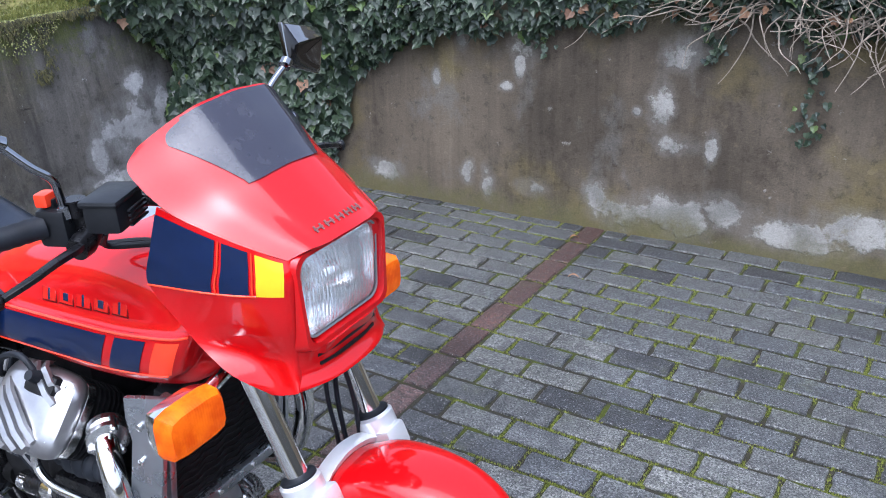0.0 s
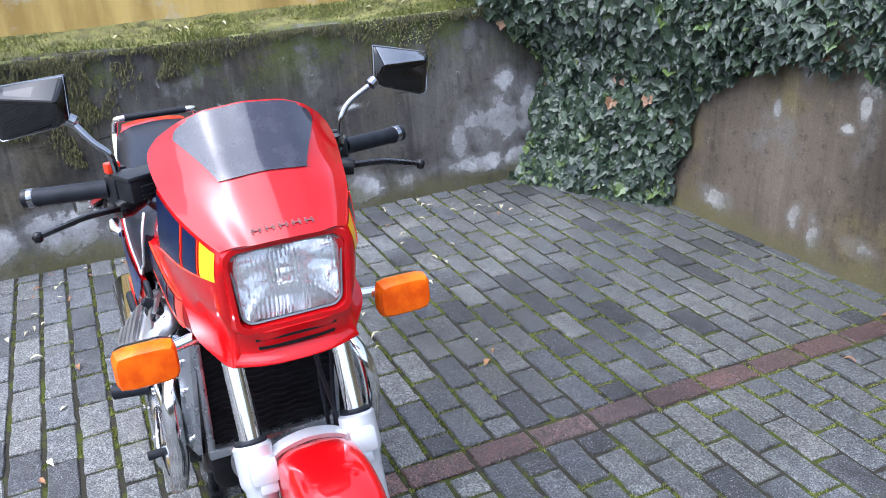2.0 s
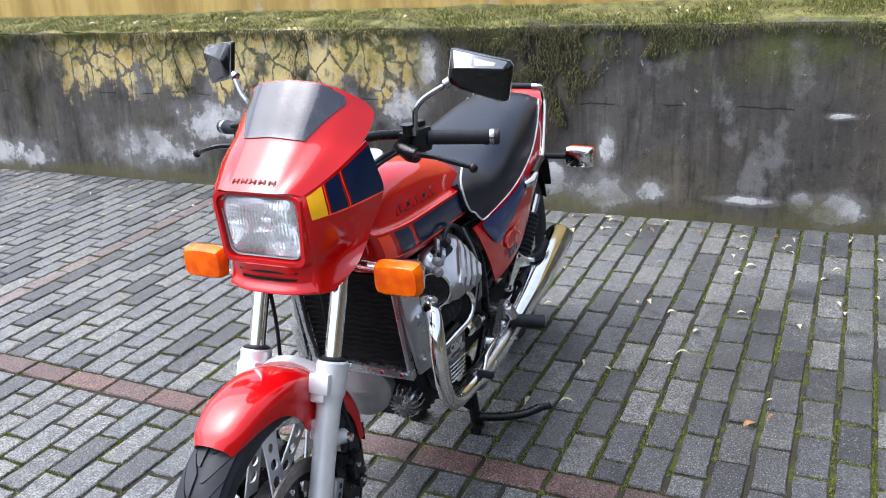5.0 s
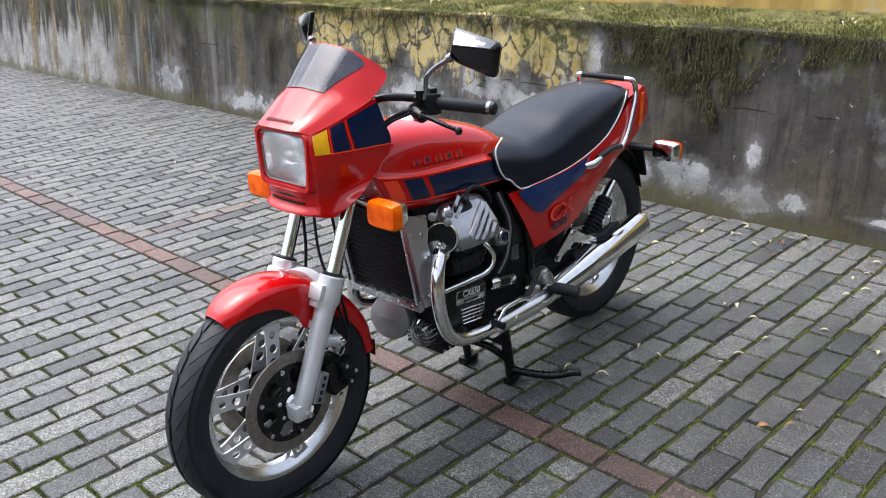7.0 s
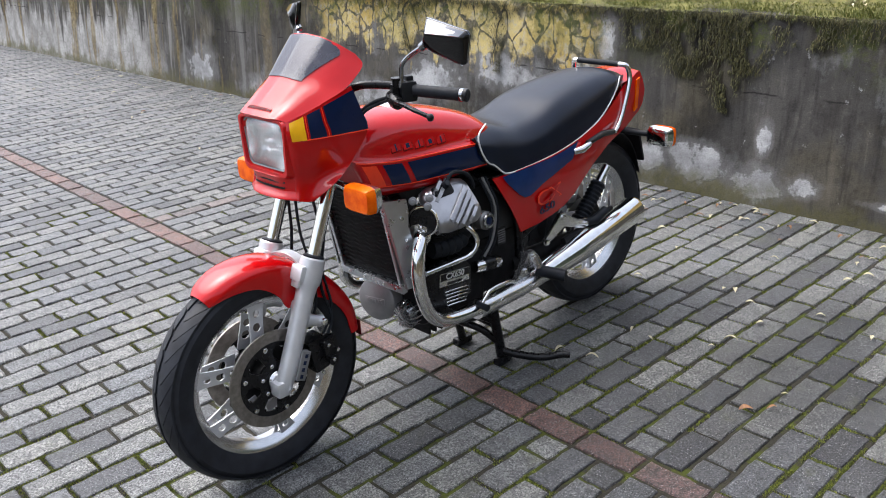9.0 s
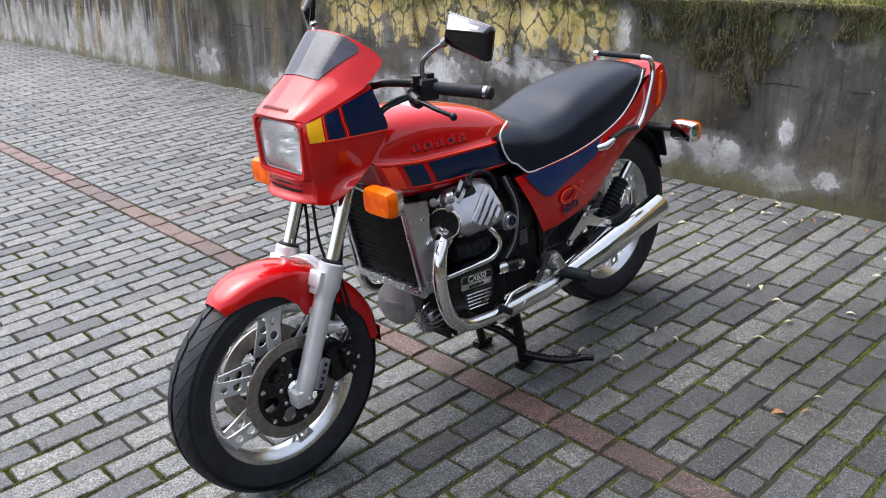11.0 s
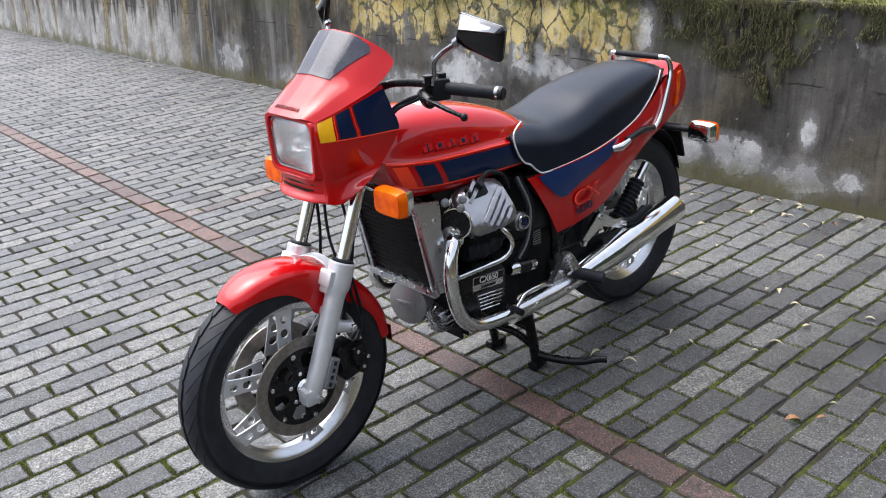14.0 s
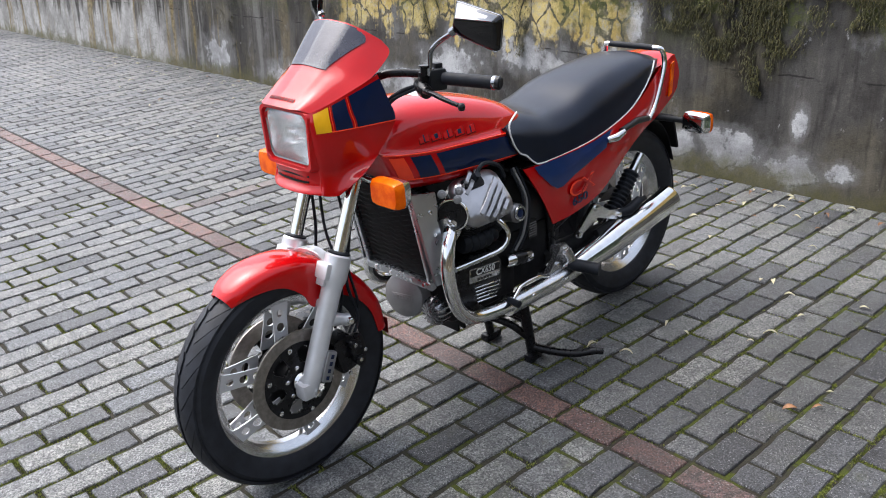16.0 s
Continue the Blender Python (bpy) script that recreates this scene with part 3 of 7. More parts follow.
# ---- plants ----
LOBES = [(0.0, 0.0), (0.26, -0.10), (0.54, 0.06), (0.44, 0.28), (0.46, 0.50), (0.24, 0.62), (0.0, 0.98), (-0.24, 0.62), (-0.46, 0.50), (-0.44, 0.28), (-0.54, 0.06), (-0.26, -0.10)]


def leaf_rows(V, F, o, out, down, size, r, outline=LOBES, fold=0.18):
    """One leaf: its stalk end at o, facing out, tip towards down."""
    out, down = Vector(out).normalized(), Vector(down)
    down = (down - out * down.dot(out)).normalized()
    side_way = out.cross(down)
    k = len(V)
    V.append(o + down * (0.35 * size) - out * (fold * size * 0.25))
    for a, b in outline:
        V.append(o + side_way * (a * size) + down * (b * size) + out * (abs(a) * fold * size + r.uniform(-0.03, 0.03) * size))
    n = len(outline)
    for i in range(n):
        F.append((k, k + 1 + i, k + 1 + (i + 1) % n))


def build_ivy():
    r = random.Random(11)
    V, F, V2, F2, V3, F3 = [], [], [], [], [], []
    ya = lambda z: np.interp(z, (0, 0.1, 0.2, 0.45, 0.6, 0.75, 0.9, 1.05, 1.3), (1.30, 1.38, 1.46, 1.50, 1.60, 1.48, 1.27, 1.18, 1.05))
    xb = lambda z: np.interp(z, (0, 0.15, 0.32, 0.54, 0.66, 0.74, 0.9, 1.3), (-1.36, -1.34, -1.27, -1.22, -1.08, -0.90, -0.6, -0.4))

    def put(o, out, size, young=0.05, brown=0.003):
        t = r.random()
        tgt = (V2, F2) if t < young else (V3, F3) if t < young + brown else (V, F)
        o = Vector(o)
        n = Vector(out) + Vector((r.gauss(0, 0.38), r.gauss(0, 0.38), r.gauss(0.12, 0.30)))
        d = Vector((r.gauss(0, 0.45), r.gauss(0, 0.45), -1))
        leaf_rows(*tgt, o, n, d, size, r)

    # the mass that fills the corner
    for _ in range(5200):
        z = r.random() ** 1.1 * 1.28
        u = r.random()
        a, b = Vector((wall1_x(1.5, z) + 0.03, ya(z))), Vector((xb(z), wall2_y(xb(z), z) - 0.03))
        c = Vector((-1.80 + 0.10 * (z < 0.2), 1.52 - 0.05 * math.sin(z * 5)))
        p = a * (1 - u) ** 2 + c * (2 * u * (1 - u)) + b * u * u
        lump = noise.noise(Vector((u * 5, z * 4.5, 3))) * 0.09
        depth = abs(r.gauss(0, 0.045))
        n = Vector((0.62, -0.62))
        p -= n * (depth - lump * math.sin(math.pi * u))
        put((p.x, p.y, z), (0.7, -0.7, 0.25), r.uniform(0.030, 0.070), 0.03 + 0.25 * (z < 0.12 or u < 0.05))
    # curtain hanging over the top of the side wall
    for _ in range(6000):
        x = r.uniform(-1.9, 1.9)
        low = np.interp(x, (-1.9, -1.2, -0.87, 0.0, 0.3, 0.8, 1.9), (0.55, 0.62, 0.76, 0.88, 0.95, 0.90, 0.92)) + noise.noise(Vector((x * 4, 0, 7))) * 0.09 + noise.noise(Vector((x * 13, 0, 2))) * 0.05
        z = low + r.random() ** 0.9 * (1.42 - low)
        y = wall2_y(x, z) - 0.03 - max(0.0, 0.11 * math.sin((z - low) / (1.42 - low) * math.pi)) - noise.noise(Vector((x * 3, z * 3, 1))) * 0.05
        if z > 1.18:
            y += r.uniform(0, 0.5)
        put((x, y, z), (0.1, -1, 0.35), r.uniform(0.026, 0.064), 0.03, 0.008)
    # withered leaves caught among the twigs
    for _ in range(45):
        x = r.gauss(0.45, 0.40)
        z = r.uniform(0.93, 1.2)
        leaf_rows(V3, F3, Vector((x, wall2_y(x, z) - 0.05 - 0.08 * r.random(), z)), (r.gauss(0, 0.5), -1, r.gauss(0.3, 0.4)), (r.gauss(0, 1), 0, -1), r.uniform(0.024, 0.046), r)
    # over the end of the back wall
    for _ in range(700):
        y = r.uniform(1.1, 1.9)
        put((r.uniform(-2.65, -2.15), y, r.uniform(0.90, 1.30)), (0.8, -0.2, 0.5), r.uniform(0.026, 0.05))
    # single hanging shoots
    for x0, z0, n in ((0.86, 0.48, 60), (-0.2, 0.74, 26), (0.5, 0.76, 26)):
        for _ in range(n):
            z = r.uniform(z0, 0.90)
            x = x0 + r.gauss(0, 0.03)
            put((x, wall2_y(x, z) - 0.025, z), (0, -1, 0.3), r.uniform(0.018, 0.036))
    ivy = raw_mesh("ivy", V, F, IVY)
    tagged(ivy, "dense dark green ivy hanging over the wall corner", "ivy", kind="stuff")
    tagged(raw_mesh("young_leaves", V2, F2, IVYYOUNG, ivy), "pale green young ivy leaves", kind="stuff")
    tagged(raw_mesh("brown_leaves", V3, F3, DRYLEAF, ivy), "withered brown ivy leaves", kind="stuff")
    bm = bmesh.new()
    for _ in range(14):
        x, z = r.uniform(-2.0, -1.55), 0.0
        o = Vector((x, 1.80 - r.uniform(0, 0.06), 0.02))
        pts = [o]
        for k in range(5):
            o = o + Vector((r.gauss(0, 0.03), r.gauss(0.005, 0.01), 0.17))
            pts.append(o)
        tube(bm, spline(pts, 2), 0.004, 5)
    part("stems", bm, TWIG, ivy)
    # dry twigs spilling over the wall
    bm = bmesh.new()
    for _ in range(300):
        x = r.choice((r.gauss(0.95, 0.28), r.uniform(0.5, 1.7)))
        o = Vector((x, 1.80, r.uniform(0.93, 1.22)))
        d = Vector((r.gauss(0.1, 0.9), r.uniform(-0.35, -0.05), r.gauss(0.0, 0.4)))
        pts = [o]
        for k in range(6):
            d = d + Vector((r.gauss(0, 0.42), r.gauss(0, 0.12), r.gauss(-0.10, 0.30)))
            o = o + d.normalized() * r.uniform(0.03, 0.06)
            o.y = min(o.y, wall2_y(o.x, o.z) - 0.06) if o.z < 1.2 else o.y
            pts.append(o.copy())
        tube(bm, spline(pts, 2), [0.0036 - 0.0024 * i / 12 for i in range(13)], 5)
    tagged(part("dry_twigs", bm, TWIG), "bare dry twigs spilling over the garden wall", "twigs", kind="stuff")


def build_grass():
    r = random.Random(5)
    V, F = [], []
    for _ in range(52000):
        y = 1.5 - r.random() ** 1.5 * 10.5
        x = -2.262 - 0.015 * y - r.random() ** 1.3 * 0.32
        dens = noise.noise(Vector((y * 2.1, x * 5, 0)))
        if dens < -0.25 and r.random() < 0.8:
            continue
        z = 0.945 + (-2.262 - 0.015 * y - x) * 0.2
        h = r.uniform(0.005, 0.022) * (1.0 + 0.7 * max(0, dens))
        a = r.uniform(0, 6.28)
        dx, dy = math.cos(a) * 0.0022, math.sin(a) * 0.0022
        lx, ly = r.gauss(0.006, 0.010), r.gauss(0, 0.010)
        k = len(V)
        V += [(x - dx, y - dy, z), (x + dx, y + dy, z), (x + lx, y + ly, z + h)]
        F.append((k, k + 1, k + 2))
    # moss tufts hanging over the edge
    for _ in range(9000):
        y = 1.45 - r.random() ** 1.3 * 8.5
        m = noise.noise(Vector((y * 1.9, 0, 4))) + 0.5 * noise.noise(Vector((y * 6, 0, 8)))
        hang = max(0.0, 0.01 + 0.22 * m)
        if hang < 0.015:
            continue
        z = 0.955 - r.random() ** 1.6 * hang
        x = wall1_x(y, z) + r.uniform(0.002, 0.018)
        k = len(V)
        s = r.uniform(0.003, 0.007)
        V += [(x, y - s * 0.5, z), (x + s * 0.5, y + s * 0.5, z + s * 0.3), (x + s, y + r.uniform(-s, s), z - s)]
        F.append((k, k + 1, k + 2))
    tagged(raw_mesh("grass", V, F, GRASS), "short grass and moss on the wall ledge", "grass", kind="stuff")
    # a fringe of hanging moss and creeper strands on the face of the back wall
    V, F = [], []

    def strand(y, z):
        x = wall1_x(y, z) + r.uniform(0.003, 0.022)
        w, h, lean = r.uniform(0.0016, 0.0042), r.uniform(0.008, 0.026), r.gauss(0, 0.006)
        k = len(V)
        V.extend([(x, y - w, z), (x + r.uniform(0, 0.006), y + w, z + 0.002), (x + r.uniform(0.002, 0.010), y + lean, z - h)])
        F.append((k, k + 1, k + 2))

    for y0, z0, wide, n in ((-0.88, 0.46, 0.10, 2600), (-1.12, 0.62, 0.16, 2600), (-0.78, 0.66, 0.16, 1800), (-1.38, 0.74, 0.16, 1500), (-0.45, 0.80, 0.18, 1000), (-2.45, 0.52, 0.07, 700), (-3.3, 0.60, 0.12, 900), (-4.7, 0.34, 0.16, 1500), (-6.0, 0.30, 0.16, 1500), (0.85, 0.66, 0.08, 700)):
        for _ in range(n):
            t = r.random() ** 1.3
            z = 0.945 - t * (0.945 - z0)
            y = y0 + r.gauss(0, wide) * (1.0 - 0.75 * t)
            if noise.noise(Vector((y * 9, z * 7, 3))) + 0.5 * noise.noise(Vector((y * 30, z * 22, 6))) > -0.12:
                strand(y, z)
    for _ in range(9000):
        y = 1.4 - r.random() ** 1.2 * 8.0
        deep = max(0.012, 0.05 + 0.13 * noise.noise(Vector((y * 2.6, 5, 1))) + 0.06 * noise.noise(Vector((y * 11, 2, 4))))
        strand(y, 0.95 - r.random() ** 1.4 * deep)
    tagged(raw_mesh("creeper", V, F, CREEPER), "hanging moss and thin creeper strands on the back wall", "creeper", kind="stuff")


def build_fallen_leaves():
    r = random.Random(21)
    shapes = []
    for k in range(4):
        V, F = [], []
        n, L, W = 7, 0.036 + 0.006 * k, 0.0075 + 0.002 * (k % 3)
        for i in range(n + 1):
            t = i / n
            w = W * math.sin(math.pi * min(0.97, t + 0.02)) ** 0.8
            arch = 0.006 * math.sin(math.pi * t) * (1 + 0.4 * k)
            for q in (-1, 0, 1):
                V.append((L * (t - 0.5), q * w + 0.004 * math.sin(t * 3 + k), 0.003 + arch + (0.005 if q else 0.0)))
        for i in range(n):
            for q in (0, 1):
                a = i * 3 + q
                F.append((a, a + 1, a + 4, a + 3))
        for m in (PALELEAF, BROWNLEAF):
            me = bpy.data.meshes.new("fallen_leaf")
            me.from_pydata(V, [], F)
            me.polygons.foreach_set("use_smooth", [True] * len(me.polygons))
            me.materials.append(m)
            shapes.append(me)
    spots = [(-0.785, 0.012, 0), (-0.700, -0.016, 0), (-0.974, 0.022, 0), (-0.318, -0.396, 0), (0.177, 1.337, 1), (0.02, 1.69, 1), (-1.55, 0.10, 0), (-1.42, -0.62, 0), (-1.28, 0.52, 0), (-0.62, -0.30, 0)]
    while len(spots) < 190:
        t = r.random()
        if t < 0.42:
            spots.append((-2.12 + abs(r.gauss(0, 0.30)), r.uniform(-1.7, 1.1), r.random() < 0.22))
        elif t < 0.84:
            spots.append((-2.05 + abs(r.gauss(0, 0.45)), r.uniform(-8.5, -1.0), r.random() < 0.2))
        else:
            spots.append((r.uniform(-1.7, -0.3), r.uniform(-1.4, 0.5), r.random() < 0.3))
    for x, y, brown in spots:
        ob = new("fallen_leaf", shapes[2 * r.randrange(4) + int(brown)])
        ob.matrix_basis = pose(x, y, 0.0015, r.uniform(-8, 8), r.uniform(-6, 6), r.uniform(0, 360)) @ Matrix.Scale(r.uniform(0.55, 0.95), 4)
        tagged(ob, "small curled brown leaf fallen on the paving" if brown else "small pale dry leaf fallen on the paving", "leaf", "fallen leaves")
    for _ in range(34):
        y = r.uniform(-4.5, 1.1)
        ob = new("fallen_leaf", shapes[2 * r.randrange(4) + int(r.random() < 0.3)])
        ob.matrix_basis = pose(-2.29 - 0.015 * y - r.random() * 0.25, y, 0.985, r.uniform(-15, 15), r.uniform(-15, 15), r.uniform(0, 360))
        tagged(ob, "small dry leaf lying on the grassy ledge", "leaf", "leaves on the ledge")


build_ivy()
build_grass()
build_fallen_leaves()

# ---- the motorcycle: x ahead, y to its left, z up, from the ground under the middle of the wheelbase ----
bike = new("motorcycle")
bike.matrix_basis = pose(0.013, -0.595, 0, 0, 0, 1.7)
tagged(bike, "red 1980s motorcycle with blue and yellow stripes on its centre stand", "motorcycle")
FA, RA = Vector((0.757, 0, 0.315)), Vector((-0.738, 0, 0.338))


def both(f):
    """Builds a pair of parts, left and right."""
    for s in (1, -1):
        f(s)


def side(s, pts):
    return [(x, y * s, z) for x, y, z in pts]


def lifted(grid, i0, i1, j0, j1, off, s=1):
    """A patch of a smooth grid, raised off it by a hair."""
    out = []
    for j in range(j0, j1 + 1):
        row = []
        for i in range(i0, i1 + 1):
            a, b = grid[j][min(i + 1, len(grid[0]) - 1)], grid[j][max(i - 1, 0)]
            c, d = grid[min(j + 1, len(grid) - 1)][i], grid[max(j - 1, 0)][i]
            n = (a - b).cross(c - d)
            n = n.normalized() if n.length else Vector((0, 0, 1))
            if n.y * s < 0:
                n = -n
            row.append(grid[j][i] + n * off)
        out.append(row)
    return out


def letters(name, text, size, m, material, parent, depth=0.0008):
    """Raised or printed letters as a mesh."""
    cu = bpy.data.curves.new(name, "FONT")
    cu.body, cu.size, cu.extrude, cu.align_x, cu.align_y = text, size, depth, "CENTER", "CENTER"
    cu.offset = size * 0.02
    tmp = bpy.data.objects.new(name, cu)
    scene.collection.objects.link(tmp)
    me = bpy.data.meshes.new_from_object(tmp.evaluated_get(bpy.context.evaluated_depsgraph_get()))
    bpy.data.objects.remove(tmp)
    me.name = name
    me.materials.clear()
    me.materials.append(material)
    ob = new(name, me)
    ob.parent = parent
    ob.matrix_basis = m
    return ob


def facing(o, right, up):
    """The pose of a plate: its middle, and the ways to its right and top."""
    r = Vector(right).normalized()
    u = (Vector(up) - r * r.dot(Vector(up))).normalized()
    return Matrix.Translation(o) @ Matrix((r, u, r.cross(u))).transposed().to_4x4()


# -- wheels --
def tyre_profile(R, w, rb):
    return [(rb - 0.006, -w * 0.34), (rb + 0.004, -w * 0.40), (rb + 0.018, -w * 0.47), ((R + rb) / 2 + 0.008, -w * 0.5), (R - 0.022, -w * 0.46), (R - 0.010, -w * 0.38), (R - 0.003, -w * 0.22), (R, 0),
            (R - 0.003, w * 0.22), (R - 0.010, w * 0.38), (R - 0.022, w * 0.46), ((R + rb) / 2 + 0.008, w * 0.5), (rb + 0.018, w * 0.47), (rb + 0.004, w * 0.40), (rb - 0.006, w * 0.34)]


def tread(bm, c, R, w, n, sign):
    """Curved tread blocks, proud of the carcass by the groove's depth."""
    for k in range(n):
        for s in (1, -1):
            a0 = 2 * math.pi * (k + (0.5 if s < 0 else 0)) / n
            rows = []
            for i in range(7):
                u = i / 6
                yy = s * (0.006 + u * w * 0.405)
                drop = 0.0012 + 0.011 * (abs(yy) / (w * 0.41)) ** 2.6
                rr = R - drop + 0.0022
                bend = sign * (0.10 * u + 0.16 * u * u)
                half = (0.925 * math.pi / n) * (1.0 if i else 0.8)
                rows.append([c + Vector((math.cos(a0 + bend + q * half) * rr, yy, math.sin(a0 + bend + q * half) * rr)) for q in (-1, 0, 1)])
            vs = sheet(bm, rows)
            # short walls into the grooves
            loop = vs[0] + [r[-1] for r in vs[1:]] + vs[-1][-2::-1] + [r[0] for r in vs[-2:0:-1]]
            inner = []
            for v in loop:
                d = v.co - c
                rad = Vector((d.x, 0, d.z)).normalized()
                inner.append(bm.verts.new(v.co - rad * 0.006))
            for i in range(len(loop)):
                j = (i + 1) % len(loop)
                bm.faces.new((loop[i], loop[j], inner[j], inner[i]))


def spoke_arm(bm, c, y, apex, turn, thick):
    """A pressed spoke arm with three round holes, from hub to rim."""
    a0, a1 = radians(apex + turn * 16), radians(apex + turn * 37)
    p0 = Vector((math.cos(a0) * 0.075, 0, math.sin(a0) * 0.075))
    p1 = Vector((math.cos(a1) * 0.226, 0, math.sin(a1) * 0.226))
    d = (p1 - p0).normalized()
    e = Vector((-d.z, 0, d.x))
    L = (p1 - p0).length
    stops = [0.0, 0.16, 0.40, 0.64, 0.86, 1.0]
    wide = lambda t: 0.022 - 0.003 * t + 0.010 * t ** 5
    holes = [None, 0.0130, 0.0120, 0.0105, None]
    for h0, h1, hr in zip(stops, stops[1:], holes):
        def at(u, v, yy):
            q = p0 + d * (L * u) + e * v
            return c + Vector((q.x, y * (1.25 - 0.85 * u) + yy, q.z))
        w0, w1 = wide(h0), wide(h1)
        if hr is None:
            box = [(h0, -w0), (h1, -w1), (h1, w1), (h0, w0)]
            prism(bm, box, thick, lambda a, b, h: at(a, b, h))
            continue
        m = (h0 + h1) / 2
        n = 16
        outer, inner = [], []
        for k in range(n):
            ang = 2 * math.pi * k / n
            ca, sa = math.cos(ang), math.sin(ang)
            k2 = 1 / max(abs(ca), abs(sa))
            uu, vv = ca * k2, sa * k2
            u = m + uu * (h1 - h0) / 2
            outer.append((u, vv * wide(u)))
            inner.append((m + ca * hr / L, sa * hr))
        ov = [[bm.verts.new(at(a, b, h)) for a, b in outer] for h in (0, thick)]
        iv = [[bm.verts.new(at(a, b, h)) for a, b in inner] for h in (0, thick)]
        for k in range(n):
            j = (k + 1) % n
            bm.faces.new((ov[0][k], ov[0][j], iv[0][j], iv[0][k]))
            bm.faces.new((ov[1][k], ov[1][j], iv[1][j], iv[1][k]))
            bm.faces.new((iv[0][k], iv[0][j], iv[1][j], iv[1][k]))
            bm.faces.new((ov[0][k], ov[0][j], ov[1][j], ov[1][k]))


def wheel(name, c, R, w, rimw, discs):
    rb = 0.2286
    bm = bmesh.new()
    h = rimw / 2
    prof = [(0.243, -h), (0.243, -h + 0.006), (0.232, -h + 0.010), (0.226, -h * 0.5), (0.212, -h * 0.35), (0.212, h * 0.35), (0.226, h * 0.5), (0.232, h - 0.010), (0.243, h - 0.006), (0.243, h),
            (0.236, h), (0.222, h * 0.72), (0.214, h * 0.55), (0.204, h * 0.30), (0.204, -h * 0.30), (0.214, -h * 0.55), (0.222, -h * 0.72), (0.236, -h)]
    lathe(bm, prof, c, n=72, close=True)
    rim = part(name, bm, STEEL, bike, "polished aluminium wheel rim")
    bm = bmesh.new()
    lathe(bm, tyre_profile(R - 0.003, w, 0.238), c, n=96, close=True)
    part("tyre", bm, TYRE, rim, "black rubber tyre with curved tread grooves", smooth=30)
    bm = bmesh.new()
    tread(bm, c, R, w, 34, 1 if name == "front_wheel" else -1)
    tagged(part("tread", bm, TYRE, rim, smooth=30), kind="stuff")
    for y in (0.030, -0.030):
        for k in range(3):
            for t in (1, -1):
                bm = bmesh.new()
                spoke_arm(bm, c, y, 53 + 120 * k, t, 0.004)
                part("spoke", bm, SILVER, rim)
    bm = bmesh.new()
    lathe(bm, [(0.02, -0.055), (0.045, -0.05), (0.05, -0.02), (0.085, -0.018), (0.085, 0.018), (0.05, 0.02), (0.045, 0.05), (0.02, 0.055)], c, n=28)
    part("hub", bm, BLACKMATT, rim)
    for y in discs:
        bm = bmesh.new()
        lathe(bm, [(0.096, -0.0028), (0.142, -0.0028), (0.1425, -0.002), (0.1425, 0.002), (0.142, 0.0028), (0.096, 0.0028)], c + Vector((0, y, 0)), n=64, close=True)
        part("brake_disc", bm, DISC, rim, "worn grey steel brake disc")
        bm = bmesh.new()
        cc = c + Vector((0, y + math.copysign(0.004, y), 0))
        radii = (0.030, 0.052, 0.058, 0.074, 0.090, 0.096, 0.110)
        g = [[cc + Vector((math.cos(a) * q, math.copysign(0.010 * max(0, 1 - q / 0.08), y), math.sin(a) * q)) for a in (2 * math.pi * k / 72 + 0.3 for k in range(72))] for q in radii]
        sheet(bm, g, closed=True, skip=lambda i, j: (1 <= j <= 4 and 3 <= i % 12 <= 8) and not (j in (1, 4) and i % 12 in (3, 8)), thick=0.005)
        part("disc_carrier", bm, BLACK, rim)
        for k in range(6):
            bm = bmesh.new()
            a = 2 * math.pi * k / 6 + 0.3
            lathe(bm, [(0.0065, 0), (0.0065, 0.008), (0.004, 0.010)], cc + Vector((math.cos(a) * 0.045, 0, math.sin(a) * 0.045)), (0, math.copysign(1, y), 0), n=10)
            part("bolt", bm, STEEL, rim)
            bm = bmesh.new()
            lathe(bm, [(0.007, 0), (0.007, 0.006), (0.004, 0.008)], cc + Vector((math.cos(a) * 0.100, 0, math.sin(a) * 0.100)), (0, math.copysign(1, y), 0), n=10)
            part("rivet", bm, STEEL, rim)
    return rim


front_wheel = wheel("front_wheel", FA, 0.3165, 0.104, 0.072, (0.062, -0.062))
rear_wheel = wheel("rear_wheel", RA, 0.3235, 0.128, 0.080, (-0.07,))
bm = bmesh.new()
lathe(bm, [(0.012, -0.10), (0.012, 0.105), (0.009, 0.112)], FA, n=14)
lathe(bm, [(0.024, 0.068), (0.026, 0.074), (0.020, 0.082), (0.022, 0.088)], FA, n=20)
part("axle", bm, STEEL, bike)


# -- fork --
def fork_x(z):
    return 0.745 - 0.42 * (z - 0.315)


